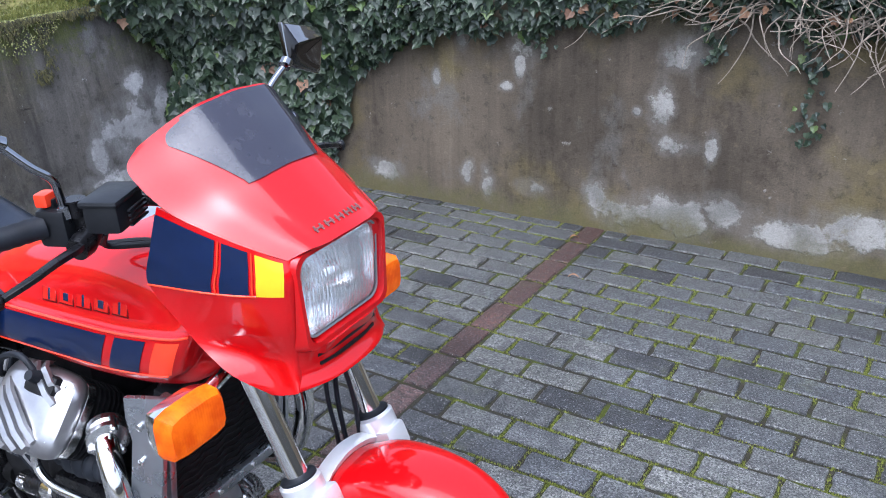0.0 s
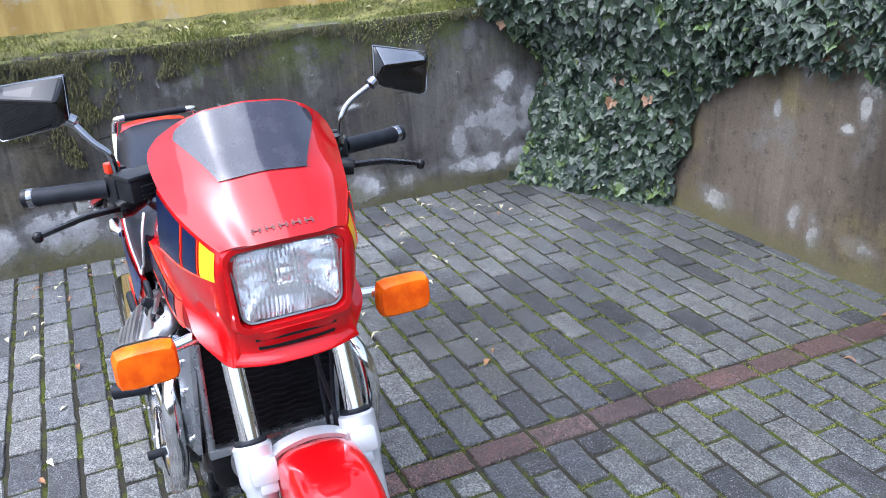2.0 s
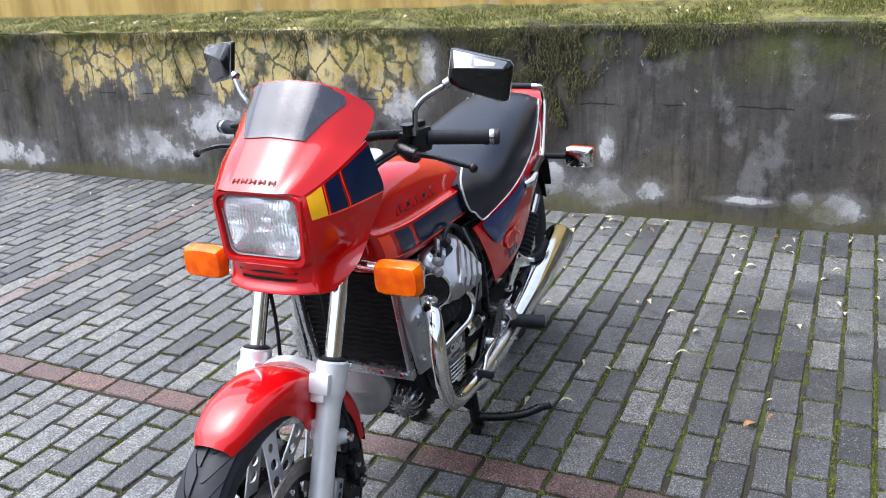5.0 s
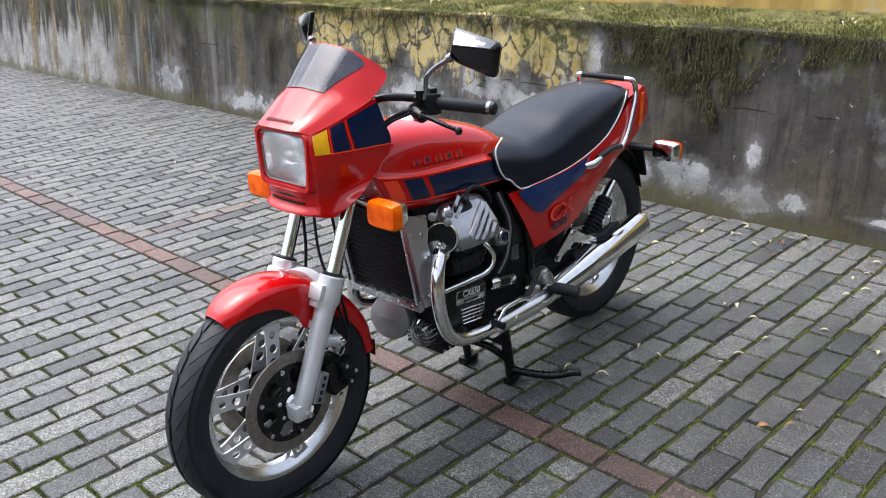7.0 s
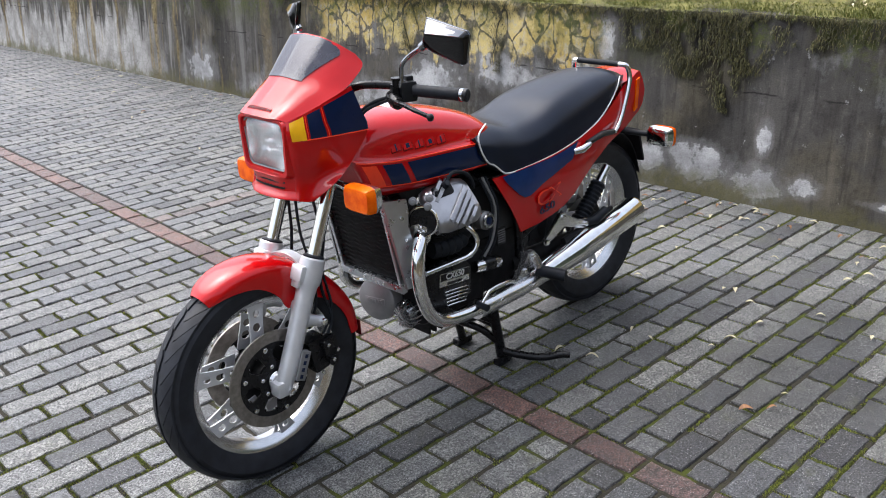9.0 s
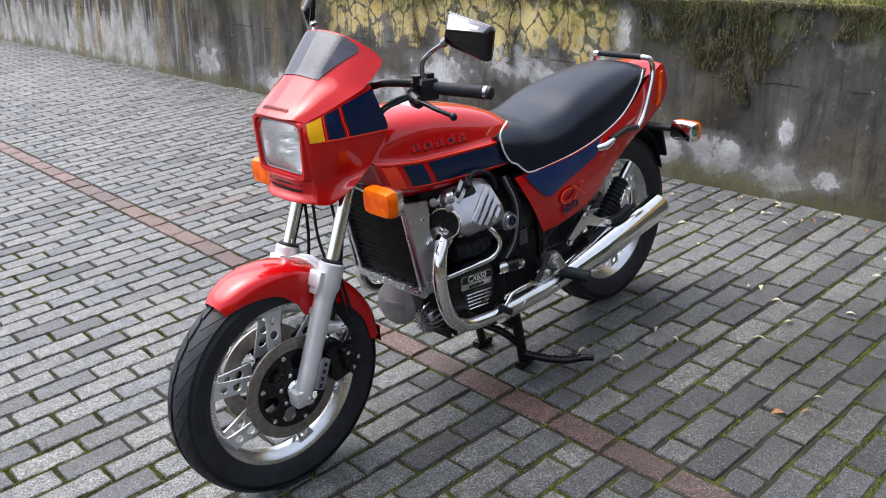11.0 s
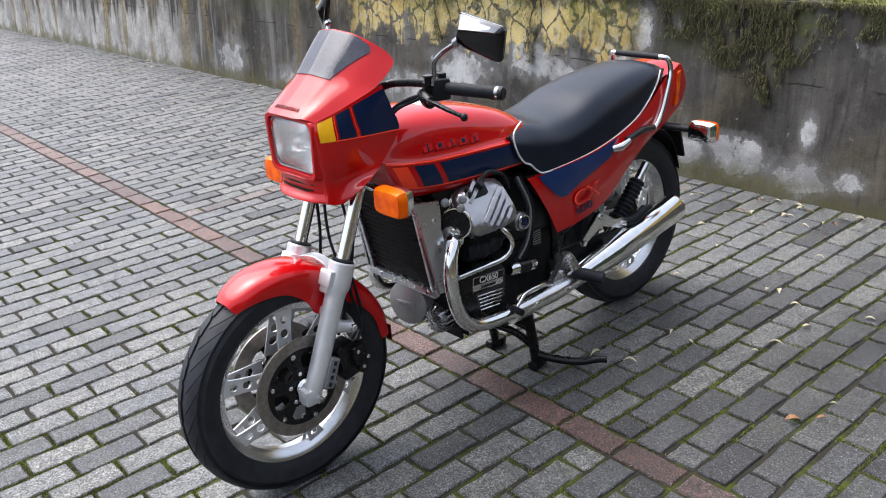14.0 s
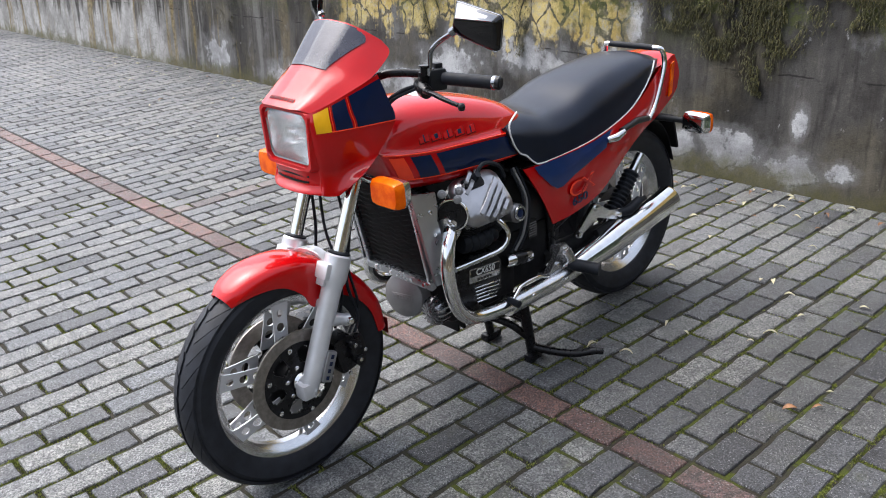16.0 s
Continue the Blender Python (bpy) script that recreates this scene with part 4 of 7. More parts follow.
def fork(s):
    y = 0.098 * s
    bm = bmesh.new()
    tube(bm, [(fork_x(0.62), y, 0.62), (fork_x(0.98), y, 0.98)], 0.0185, 20)
    part("fork_tube", bm, CHROME, bike, "chrome fork tube")
    bm = bmesh.new()
    zs = [0.285, 0.30, 0.34, 0.46, 0.545, 0.565, 0.572, 0.580, 0.635, 0.639]
    rs = [0.016, 0.025, 0.026, 0.026, 0.027, 0.029, 0.033, 0.0345, 0.0345, 0.030]
    tube(bm, [(fork_x(z) + (0.004 if z < 0.33 else 0), y, z) for z in zs], rs, 22)
    block(bm, (fork_x(0.30) + 0.008, y, 0.302), (0.05, 0.044, 0.045), 0.008)
    block(bm, (fork_x(0.6) + 0.014, y - 0.006 * s, 0.600), (0.062, 0.050, 0.046), 0.008, eul(0, -22, 0))
    block(bm, (fork_x(0.575) + 0.016, y - 0.010 * s, 0.572), (0.046, 0.034, 0.022), 0.006, eul(0, -22, 0))
    block(bm, (fork_x(0.52) + 0.010, y - 0.020 * s, 0.512), (0.024, 0.03, 0.022), 0.005, eul(0, -22, 0))
    tube(bm, [(fork_x(0.47), y, 0.475), (0.625, y, 0.455), (0.608, y, 0.448)], [0.024, 0.016, 0.018], 12)
    leg = part("fork_leg", bm, SILVER, bike, "silver painted lower fork leg")
    bm = bmesh.new()
    lathe(bm, [(0.0205, 0), (0.0295, 0.001), (0.0295, 0.005), (0.021, 0.009)], (fork_x(0.638), y, 0.638), (-0.42, 0, 1), n=20)
    part("dust_seal", bm, RUBBER, leg)
    bm = bmesh.new()
    lathe(bm, [(0.010, 0), (0.010, 0.010), (0.006, 0.013)], (0.610, y + 0.014 * s, 0.450), (0, s, 0), n=12)
    part("bolt", bm, STEEL, leg)
    bm = bmesh.new()
    lathe(bm, [(0.009, 0), (0.009, 0.010), (0.005, 0.012)], (0.744, y + 0.020 * s, 0.292), (0, s, 0), n=6)
    part("bolt", bm, STEEL, leg)
    bm = bmesh.new()
    block(bm, (0.700, y + 0.020 * s, 0.352), (0.030, 0.022, 0.085), 0.004, eul(0, -22, 0))
    part("anti_dive_unit", bm, GREYCAST, leg)
    bm = bmesh.new()
    for k in range(4):
        block(bm, (0.7125 - 0.008 * k, y + 0.0315 * s, 0.325 + 0.018 * k), (0.009, 0.002, 0.011), 0, eul(0, -22, 0))
    tagged(part("maker_mark", bm, NAVY, leg), kind="stuff")
    bm = bmesh.new()
    block(bm, (0.628, y - 0.018 * s, 0.352), (0.060, 0.060, 0.105), 0.010, eul(0, 12, 0))
    block(bm, (0.600, y + 0.012 * s, 0.365), (0.050, 0.035, 0.070), 0.008, eul(0, 12, 0))
    tube(bm, [(0.60, y + 0.018 * s, 0.33), (0.60, y + 0.034 * s, 0.33)], 0.016, 14)
    tube(bm, [(0.615, y + 0.018 * s, 0.385), (0.615, y + 0.032 * s, 0.385)], 0.013, 14)
    cal = part("brake_calliper", bm, BLACK, bike, "black brake calliper")
    for q in ((0.602, 0.335), (0.616, 0.385), (0.585, 0.36), (0.640, 0.31)):
        bm = bmesh.new()
        lathe(bm, [(0.006, 0), (0.006, 0.006), (0.003, 0.008)], (q[0], y + 0.033 * s, q[1]), (0, s, 0), n=8)
        part("bolt", bm, STEEL, cal)
    bm = bmesh.new()
    tube(bm, spline(side(s, [(0.53, 0.075, 0.92), (0.545, 0.085, 0.78), (0.555, 0.075, 0.66), (0.575, 0.07, 0.54), (0.565, 0.09, 0.44), (0.59, 0.10, 0.40)]), 6), 0.0045, 8)
    part("brake_hose", bm, RUBBER, bike)


both(fork)
bm = bmesh.new()
path = spline([(0.634, -0.092, 0.610), (0.634, -0.072, 0.614), (0.630, -0.045, 0.625), (0.628, 0, 0.631), (0.630, 0.045, 0.625), (0.634, 0.072, 0.614), (0.634, 0.092, 0.610)], 5)
loft(bm, [[p + Vector((a, 0, b)) for a, b in ((-0.024, -0.004), (-0.004, -0.009), (0.003, -0.009), (0.005, 0.001), (-0.002, 0.003), (-0.022, 0.002))] for p in path])
part("fork_brace", bm, SILVER, bike, "silver cast fork brace", smooth=50)
bm = bmesh.new()
block(bm, (0.50, 0, 0.90), (0.07, 0.24, 0.03), 0.008, eul(0, -22, 0))
block(bm, (0.455, 0, 1.00), (0.07, 0.22, 0.025), 0.008, eul(0, -22, 0))
tube(bm, [(0.44, 0, 1.02), (0.49, 0, 0.86)], 0.03, 14)
part("fork_yoke", bm, BLACKMATT, bike)


# -- front mudguard --
def mudguard():
    stops = [(60.5, 0.332, 0.006, 0.044), (66, 0.341, 0.014, 0.058), (76, 0.347, 0.030, 0.066), (88, 0.345, 0.046, 0.070), (100, 0.341, 0.078, 0.072), (109, 0.333, 0.105, 0.071), (119, 0.325, 0.075, 0.068), (130, 0.324, 0.05, 0.066), (145, 0.326, 0.034, 0.064), (160, 0.331, 0.028, 0.060), (175, 0.330, 0.022, 0.056)]
    rows = []
    for ang, r, drop, w in stops:
        a = radians(ang)
        o = Vector((math.cos(a), 0, math.sin(a)))
        half = [(0, r), (w * 0.45, r - 0.002), (w * 0.78, r - 0.010), (w * 0.96, r - 0.024), (w, r - 0.024 - drop * 0.45), (w, r - 0.024 - drop)]
        full = [(-y, q) for y, q in half[:0:-1]] + half
        rows.append([FA + o * q + Vector((0, y, 0)) for y, q in full])
    bm = bmesh.new()
    sheet(bm, surf(rows, 3, 4), thick=0.0035)
    part("front_mudguard", bm, RED, bike, "glossy red plastic front mudguard", smooth=50)
    bm = bmesh.new()
    a = radians(174)
    for y in (-0.03, 0.0, 0.03):
        block(bm, FA + Vector((math.cos(a) * 0.329, y, math.sin(a) * 0.329 - 0.012)), (0.004, 0.026, 0.05), 0.002)
    part("mud_flap", bm, DARKLETTER, bike)


mudguard()


# -- fairing --
HOOD = [
    [(0.690, 0, 1.031), (0.686, 0.052, 1.029), (0.660, 0.104, 1.019)],
    [(0.650, 0, 1.061), (0.645, 0.058, 1.058), (0.608, 0.127, 1.038)],
    [(0.605, 0, 1.094), (0.600, 0.064, 1.090), (0.552, 0.146, 1.060)],
    [(0.575, 0, 1.118), (0.570, 0.068, 1.112), (0.500, 0.158, 1.082)],
    [(0.540, 0, 1.156), (0.535, 0.072, 1.149), (0.458, 0.164, 1.113)],
    [(0.508, 0, 1.192), (0.502, 0.074, 1.184), (0.433, 0.160, 1.138)],
    [(0.488, 0, 1.213), (0.482, 0.072, 1.206), (0.440, 0.142, 1.163)],
]
SIDE = [
    [(0.660, 0.104, 1.019), (0.608, 0.127, 1.038), (0.552, 0.146, 1.060), (0.478, 0.161, 1.088)],
    [(0.664, 0.110, 0.995), (0.610, 0.133, 1.005), (0.545, 0.152, 1.015), (0.458, 0.166, 1.030)],
    [(0.662, 0.112, 0.970), (0.608, 0.136, 0.970), (0.535, 0.155, 0.970), (0.440, 0.168, 0.968)],
    [(0.656, 0.110, 0.915), (0.606, 0.128, 0.912), (0.550, 0.140, 0.908), (0.482, 0.158, 0.905)],
    [(0.648, 0.101, 0.866), (0.604, 0.112, 0.864), (0.560, 0.123, 0.866), (0.512, 0.154, 0.872)],
    [(0.648, 0.103, 0.838), (0.615, 0.110, 0.836), (0.588, 0.121, 0.835), (0.560, 0.151, 0.840)],
    [(0.655, 0.108, 0.812), (0.640, 0.112, 0.806), (0.625, 0.115, 0.802), (0.607, 0.120, 0.801)],
]


def nose(x):
    """The face of the fairing stands a little further back than its flanks."""
    return x - 0.011 * min(1.0, max(0.0, (x - 0.56) / 0.08))


HOOD, SIDE = ([[(nose(x), y, z) for x, y, z in r] for r in rows] for rows in (HOOD, SIDE))


def fairing():
    # a flat middle, a firm crease on each side and a gently bulging shoulder
    rows = []
    for r in HOOD:
        c, a, e = (Vector(q) for q in r)
        half = [c, c.lerp(a, 0.45) + Vector((0.0005, 0, 0.0005)), c.lerp(a, 0.88), a.lerp(e, 0.14) + Vector((0.001, 0, 0.001)), a.lerp(e, 0.55) + Vector((0.005, 0, 0.005)), e]
        rows.append([Vector((p.x, -p.y, p.z)) for p in half[:0:-1]] + half)
    g = surf(rows, 8, 6)
    n = len(g[0]) - 1
    lo, hi = 18, 34

    def edge(j):
        """Column at which the pane begins, row by row: widest towards the top."""
        return float(np.interp((j - lo) / (hi - lo), (0, 0.35, 0.7, 0.92, 1.0), (17.5, 12.6, 8.2, 8.6, 12.6)))

    bm = bmesh.new()
    sheet(bm, g, skip=lambda i, j: lo <= j < hi and edge(j) + 1 <= i < n - edge(j) - 1.5, thick=0.003)
    hood = part("fairing_hood", bm, RED, bike, "glossy red plastic fairing top", smooth=50)
    bm = bmesh.new()
    pane = []
    for j in range(lo - 1, hi + 2):
        e, row = edge(min(max(j, lo), hi)), []
        for k in range(33):
            c = e + (n - 2 * e) * k / 32
            i = min(int(c), n - 1)
            row.append(g[j][i].lerp(g[j][i + 1], c - i) + Vector((0.0016, 0, 0.0022)))
        pane.append(row)
    sheet(bm, pane, thick=0.003)
    part("windscreen", bm, SMOKED, bike, "smoked plastic windscreen")

    def flank(s):
        rows = [side(s, [(r[0][0] - 0.004, r[0][1] - 0.030, r[0][2])] + list(r)) for r in SIDE]
        g = surf(rows, 6, 6)
        bm = bmesh.new()
        sheet(bm, g, thick=0.003)
        fl = part("fairing_side", bm, RED, bike, "glossy red plastic fairing side", smooth=50)
        for name, i0, i1, m in (("yellow_stripe", 7, 11, YELLOW), ("blue_stripe", 12, 16, NAVY), ("blue_stripe", 17, 24, NAVY)):
            bm = bmesh.new()
            sheet(bm, lifted(g, i0, i1, 1, 12, 0.0012, s))
            part(name, bm, m, fl)
        # thin orange-red line round the stripes
        bm = bmesh.new()
        e = lifted(g, 0, 24, 0, 14, 0.0014, s)
        tube(bm, e[12][11:], 0.0016, 6)
        for i in (11, 16):
            tube(bm, [e[j][i].lerp(e[j][i + 1], 0.5) for j in range(1, 13)], 0.0012, 6)
        part("pin_line", bm, ORANGE_RED, fl)

    both(flank)

    def ring(zt, zb, wt, wb, x, rad, k=6):
        """A rounded frame, clockwise from the front, in a nearly upright plane."""
        out = []
        for cy, cz, a0 in ((wt - rad, zt - rad, 90), (-(wt - rad), zt - rad, 180), (-(wb - rad), zb + rad, 270), (wb - rad, zb + rad, 0)):
            a0 = {90: 0, 180: 90, 270: 180, 0: 270}[a0]
            for q in range(k + 1):
                a = radians(a0 + 90 * q / k)
                out.append(Vector((nose(x), cy + math.cos(a) * rad, cz + math.sin(a) * rad)))
        return out

    bm = bmesh.new()
    rings = [ring(1.026, 0.864, 0.113, 0.105, 0.644, 0.020), ring(1.024, 0.868, 0.106, 0.100, 0.662, 0.020), ring(1.022, 0.872, 0.104, 0.098, 0.672, 0.020), ring(1.016, 0.880, 0.097, 0.091, 0.672, 0.022), ring(1.013, 0.884, 0.094, 0.087, 0.650, 0.022), ring(1.024, 0.868, 0.100, 0.094, 0.600, 0.02)]
    sheet(bm, rings, closed=True)
    part("headlamp_surround", bm, RED, bike, "red plastic headlamp surround")
    lamp_rim = bmesh.new()
    sheet(lamp_rim, [ring(1.0135, 0.8835, 0.0945, 0.0875, 0.652, 0.022), ring(1.0125, 0.8845, 0.0935, 0.0865, 0.6635, 0.022), ring(1.0100, 0.8875, 0.0910, 0.0840, 0.662, 0.022)], closed=True)
    lamp = part("headlamp", lamp_rim, GREYCAST, bike, "rectangular headlamp with ribbed glass")
    bm = bmesh.new()
    c = Vector((0.668, 0, 0.949))
    rr = [ring(1.0105, 0.887, 0.0915, 0.0845, 0.6595, 0.022), ring(1.002, 0.897, 0.082, 0.075, 0.666, 0.024), ring(0.978, 0.922, 0.050, 0.045, 0.671, 0.02), ring(0.955, 0.943, 0.012, 0.012, 0.672, 0.005)]
    vs = sheet(bm, rr, closed=True)
    bm.faces.new(vs[-1])
    part("lens", bm, LAMPGLASS, lamp, "clear ribbed headlamp glass")
    bm = bmesh.new()
    rr = [ring(1.010, 0.8875, 0.091, 0.084, 0.655, 0.022), ring(0.998, 0.900, 0.079, 0.071, 0.622, 0.022), ring(0.985, 0.914, 0.055, 0.05, 0.590, 0.024), ring(0.968, 0.930, 0.022, 0.022, 0.572, 0.012)]
    vs = sheet(bm, rr, closed=True)
    bm.faces.new(vs[-1])
    part("reflector", bm, REFLECTOR, lamp)
    bm = bmesh.new()
    lathe(bm, [(0.018, 0), (0.018, 0.022), (0.012, 0.028), (0.002, 0.03)], (0.590, 0, 0.950), "X", n=20)
    part("bulb_shield", bm, REFLECTOR, lamp)
    # chin with two slots
    rows = [
        [(0.646, -0.102, 0.872), (0.672, -0.06, 0.871), (0.674, 0, 0.871), (0.672, 0.06, 0.871), (0.646, 0.102, 0.872)],
        [(0.645, -0.103, 0.850), (0.664, -0.06, 0.848), (0.666, 0, 0.848), (0.664, 0.06, 0.848), (0.645, 0.103, 0.850)],
        [(0.645, -0.105, 0.832), (0.664, -0.06, 0.830), (0.667, 0, 0.830), (0.664, 0.06, 0.830), (0.645, 0.105, 0.832)],
        [(0.654, -0.109, 0.812), (0.676, -0.06, 0.812), (0.682, 0, 0.812), (0.676, 0.06, 0.812), (0.654, 0.109, 0.812)],
        [(0.634, -0.112, 0.803), (0.648, -0.06, 0.806), (0.652, 0, 0.806), (0.648, 0.06, 0.806), (0.634, 0.112, 0.803)]]
    bm = bmesh.new()
    sheet(bm, surf([[(nose(x), y, z) for x, y, z in r] for r in rows], 5, 4), thick=0.003)
    chin = part("fairing_chin", bm, RED, bike, "red fairing chin with two slots", smooth=50)
    for z, w in ((0.8555, 0.070), (0.8395, 0.066)):
        bm = bmesh.new()
        path = spline([(nose(x), y, h) for x, y, h in ((0.6635, -w, z), (0.6675, -w * 0.5, z - 0.001), (0.6685, 0, z - 0.001), (0.6675, w * 0.5, z - 0.001), (0.6635, w, z))], 4)
        loft(bm, [[p + Vector((a, 0, b)) for a, b in ((-0.006, -0.0024), (0.0008, -0.0024), (0.0008, 0.0024), (-0.006, 0.0024))] for p in path])
        part("air_slot", bm, BLACKMATT, chin)
    # maker's mark on the nose, as bars laid on the skin
    bm = bmesh.new()
    for k in range(5):
        y0 = 0.043 - 0.0215 * k
        a, b = min(((a, b) for a in range(1, 14) for b in range(1, n)), key=lambda q: abs(g[q[0]][q[1]].y - y0) + abs(g[q[0]][q[1]].z - 1.044))
        up_way = (g[a + 1][b] - g[a - 1][b]).normalized()
        o = Vector((g[a][b].x, y0, g[a][b].z))
        m = facing(o, g[a][b - 1] - g[a][b + 1], up_way)
        block(bm, m @ Vector((0, 0, -0.0014)), (0.0165, 0.0026, 0.0016), 0, m.to_3x3())
        for u in (-0.0055, 0.0055):
            block(bm, m @ Vector((u, 0, -0.0014)), (0.0030, 0.0110, 0.0016), 0, m.to_3x3())
    tagged(part("maker_mark", bm, GREYLETTER, hood), kind="stuff")
    bm = bmesh.new()
    block(bm, (0.470, 0, 1.075), (0.06, 0.20, 0.085), 0.012, eul(0, -25, 0))
    block(bm, (0.50, 0, 0.95), (0.10, 0.16, 0.13), 0.02)
    dash = part("instrument_panel", bm, PLASTIC, bike)
    for s in (1, -1):
        bm = bmesh.new()
        lathe(bm, [(0.034, 0), (0.036, 0.012), (0.030, 0.014)], (0.445, 0.055 * s, 1.105), (-0.6, 0, 0.8), n=24)
        part("dial", bm, BLACK, dash)


fairing()


# -- indicators --
def indicator(c, s, ahead, label, stalk):
    """An amber lamp in a chrome shell; ahead is +1 for the front pair."""
    c = Vector(c)
    bm = bmesh.new()
    rings = []
    for dx, wy, wz in ((-0.030, 0.034, 0.020), (-0.026, 0.044, 0.030), (-0.006, 0.052, 0.036), (0.0, 0.053, 0.037)):
        r = []
        for k in range(24):
            a = 2 * math.pi * k / 24
            q = (abs(math.cos(a)) ** 6 + abs(math.sin(a)) ** 6) ** (-1 / 6)
            r.append(c + Vector((dx * ahead, wy * q * math.cos(a), wz * q * math.sin(a))))
        rings.append(r)
    loft(bm, rings)
    lamp = part("indicator", bm, CHROME, bike, label)
    bm = bmesh.new()
    rings = []
    for dx, wy, wz in ((0.0, 0.0525, 0.0365), (0.020, 0.0515, 0.0355), (0.027, 0.047, 0.030), (0.028, 0.040, 0.024)):
        r = []
        for k in range(24):
            a = 2 * math.pi * k / 24
            q = (abs(math.cos(a)) ** 6 + abs(math.sin(a)) ** 6) ** (-1 / 6)
            r.append(c + Vector((dx * ahead, wy * q * math.cos(a), wz * q * math.sin(a))))
        rings.append(r)
    loft(bm, rings)
    part("lens", bm, AMBER, lamp, "amber plastic lens")
    bm = bmesh.new()
    tube(bm, [Vector(p) for p in stalk], 0.011, 14)
    part("stalk", bm, CHROME if ahead > 0 else PLASTIC, lamp)


for s in (1, -1):
    indicator((0.540 - 0.010 * s, 0.238 * s, 0.815), s, 1, "amber front indicator in a chrome shell", [(0.522, 0.095 * s, 0.835), (0.530 - 0.010 * s, 0.19 * s, 0.825)])
    indicator((-0.895, 0.235 * s, 0.675), s, -1, "amber rear indicator in a chrome shell", [(-0.83, 0.08 * s, 0.69), (-0.885, 0.192 * s, 0.678)])


# -- handlebars, levers, mirrors --
def bar(s):
    bm = bmesh.new()
    tube(bm, spline(side(s, [(0.270, 0.350, 1.050), (0.315, 0.225, 1.056), (0.340, 0.170, 1.066), (0.405, 0.110, 1.072), (0.440, 0.060, 1.045), (0.445, 0.0, 1.025)]), 6), 0.011, 14)
    part("handlebar", bm, BLACK, bike)
    bm = bmesh.new()
    d = Vector((0.045, -0.125, 0.006))
    a = Vector((0.271, 0.350, 1.050))
    pts, rs = [], []
    for k in range(19):
        t = k / 18
        q = a + d * t
        pts.append((q.x, q.y * s, q.z))
        rs.append(0.0185 if k == 18 else (0.0168 if k % 2 else 0.0160) + (0.0012 if t < 0.1 else 0))
    tube(bm, pts, rs, 18)
    part("grip", bm, RUBBER, bike, "black rubber handlebar grip")
    bm = bmesh.new()
    e = Vector((-0.045, 0.125, -0.006)).normalized()
    e = Vector((e.x, e.y * s, e.z))
    lathe(bm, [(0.0165, 0), (0.0178, 0.002), (0.0178, 0.010), (0.016, 0.012)], Vector((0.271, 0.350 * s, 1.050)), e, n=20)
    end = part("bar_end", bm, DARKCHROME, bike)
    bm = bmesh.new()
    lathe(bm, [(0.0165, 0.010), (0.0172, 0.013), (0.0172, 0.020), (0.013, 0.023), (0.004, 0.0225)], Vector((0.271, 0.350 * s, 1.050)), e, n=20)
    part("cap", bm, PLASTIC, end)
    rot = eul(0, 0, -20 * s)
    bm = bmesh.new()
    block(bm, (0.325, 0.203 * s, 1.054), (0.046, 0.050, 0.056), 0.009, rot)
    block(bm, (0.318, 0.205 * s, 1.087), (0.020, 0.024, 0.014), 0.003, rot)
    block(bm, (0.300, 0.196 * s, 1.062), (0.012, 0.020, 0.016), 0.003, rot)
    part("switch_block", bm, PLASTIC, bike, "black switch block")
    bm = bmesh.new()
    tube(bm, side(s, [(0.352, 0.165, 1.042), (0.368, 0.205, 1.032), (0.374, 0.222, 1.029)]), [0.013, 0.019, 0.016], 14)
    block(bm, (0.345, 0.185 * s, 1.056), (0.030, 0.028, 0.036), 0.006, rot)
    lathe(bm, [(0.012, 0), (0.012, 0.022), (0.016, 0.023), (0.016, 0.026)], (0.350, 0.193 * s, 1.066), "Z", n=14)
    part("lever_clamp", bm, BLACK, bike)
    bm = bmesh.new()
    path = spline(side(s, [(0.372, 0.208, 1.032), (0.392, 0.238, 1.037), (0.402, 0.275, 1.037), (0.402, 0.315, 1.028), (0.391, 0.350, 1.016)]), 5)
    loft(bm, [[p + Vector((a * k, 0, b * k)) for a, b in ((0, 0.006), (-0.006, 0.004), (-0.007, -0.002), (0, -0.005), (0.006, -0.002), (0.006, 0.004))] for p, k in zip(path, [1.35 - 0.35 * i / (len(path) - 1) for i in range(len(path))])])
    lathe(bm, [(0.002, -0.010), (0.007, -0.008), (0.0100, 0), (0.007, 0.008), (0.002, 0.010)], (0.389, 0.357 * s, 1.014), "Z", n=14)
    part("lever", bm, BLACK, bike, "black painted control lever", smooth=60)
    # mirror
    bm = bmesh.new()
    tube(bm, spline(side(s, [(0.345, 0.207, 1.060), (0.347, 0.211, 1.105), (0.347, 0.217, 1.128), (0.340, 0.238, 1.150)] + ([(0.336, 0.294, 1.181)] if s > 0 else [(0.322, 0.266, 1.190)])), 6), 0.0062, 12)
    tube(bm, side(s, [(0.345, 0.206, 1.068), (0.345, 0.208, 1.086)]), 0.010, 8)
    lathe(bm, [(0.006, -0.012), (0.0115, -0.008), (0.0115, 0.006), (0.007, 0.010)], (0.336, 0.290, 1.180) if s > 0 else (0.322, -0.264, 1.189), (-0.2, 0.8 * s, 0.5), n=14)
    part("mirror_stem", bm, DARKCHROME, bike)
    back = [(0.318, 0.297, 1.252), (0.300, 0.418, 1.222), (0.298, 0.425, 1.212), (0.301, 0.414, 1.142), (0.304, 0.403, 1.134), (0.326, 0.312, 1.166), (0.331, 0.291, 1.178)]
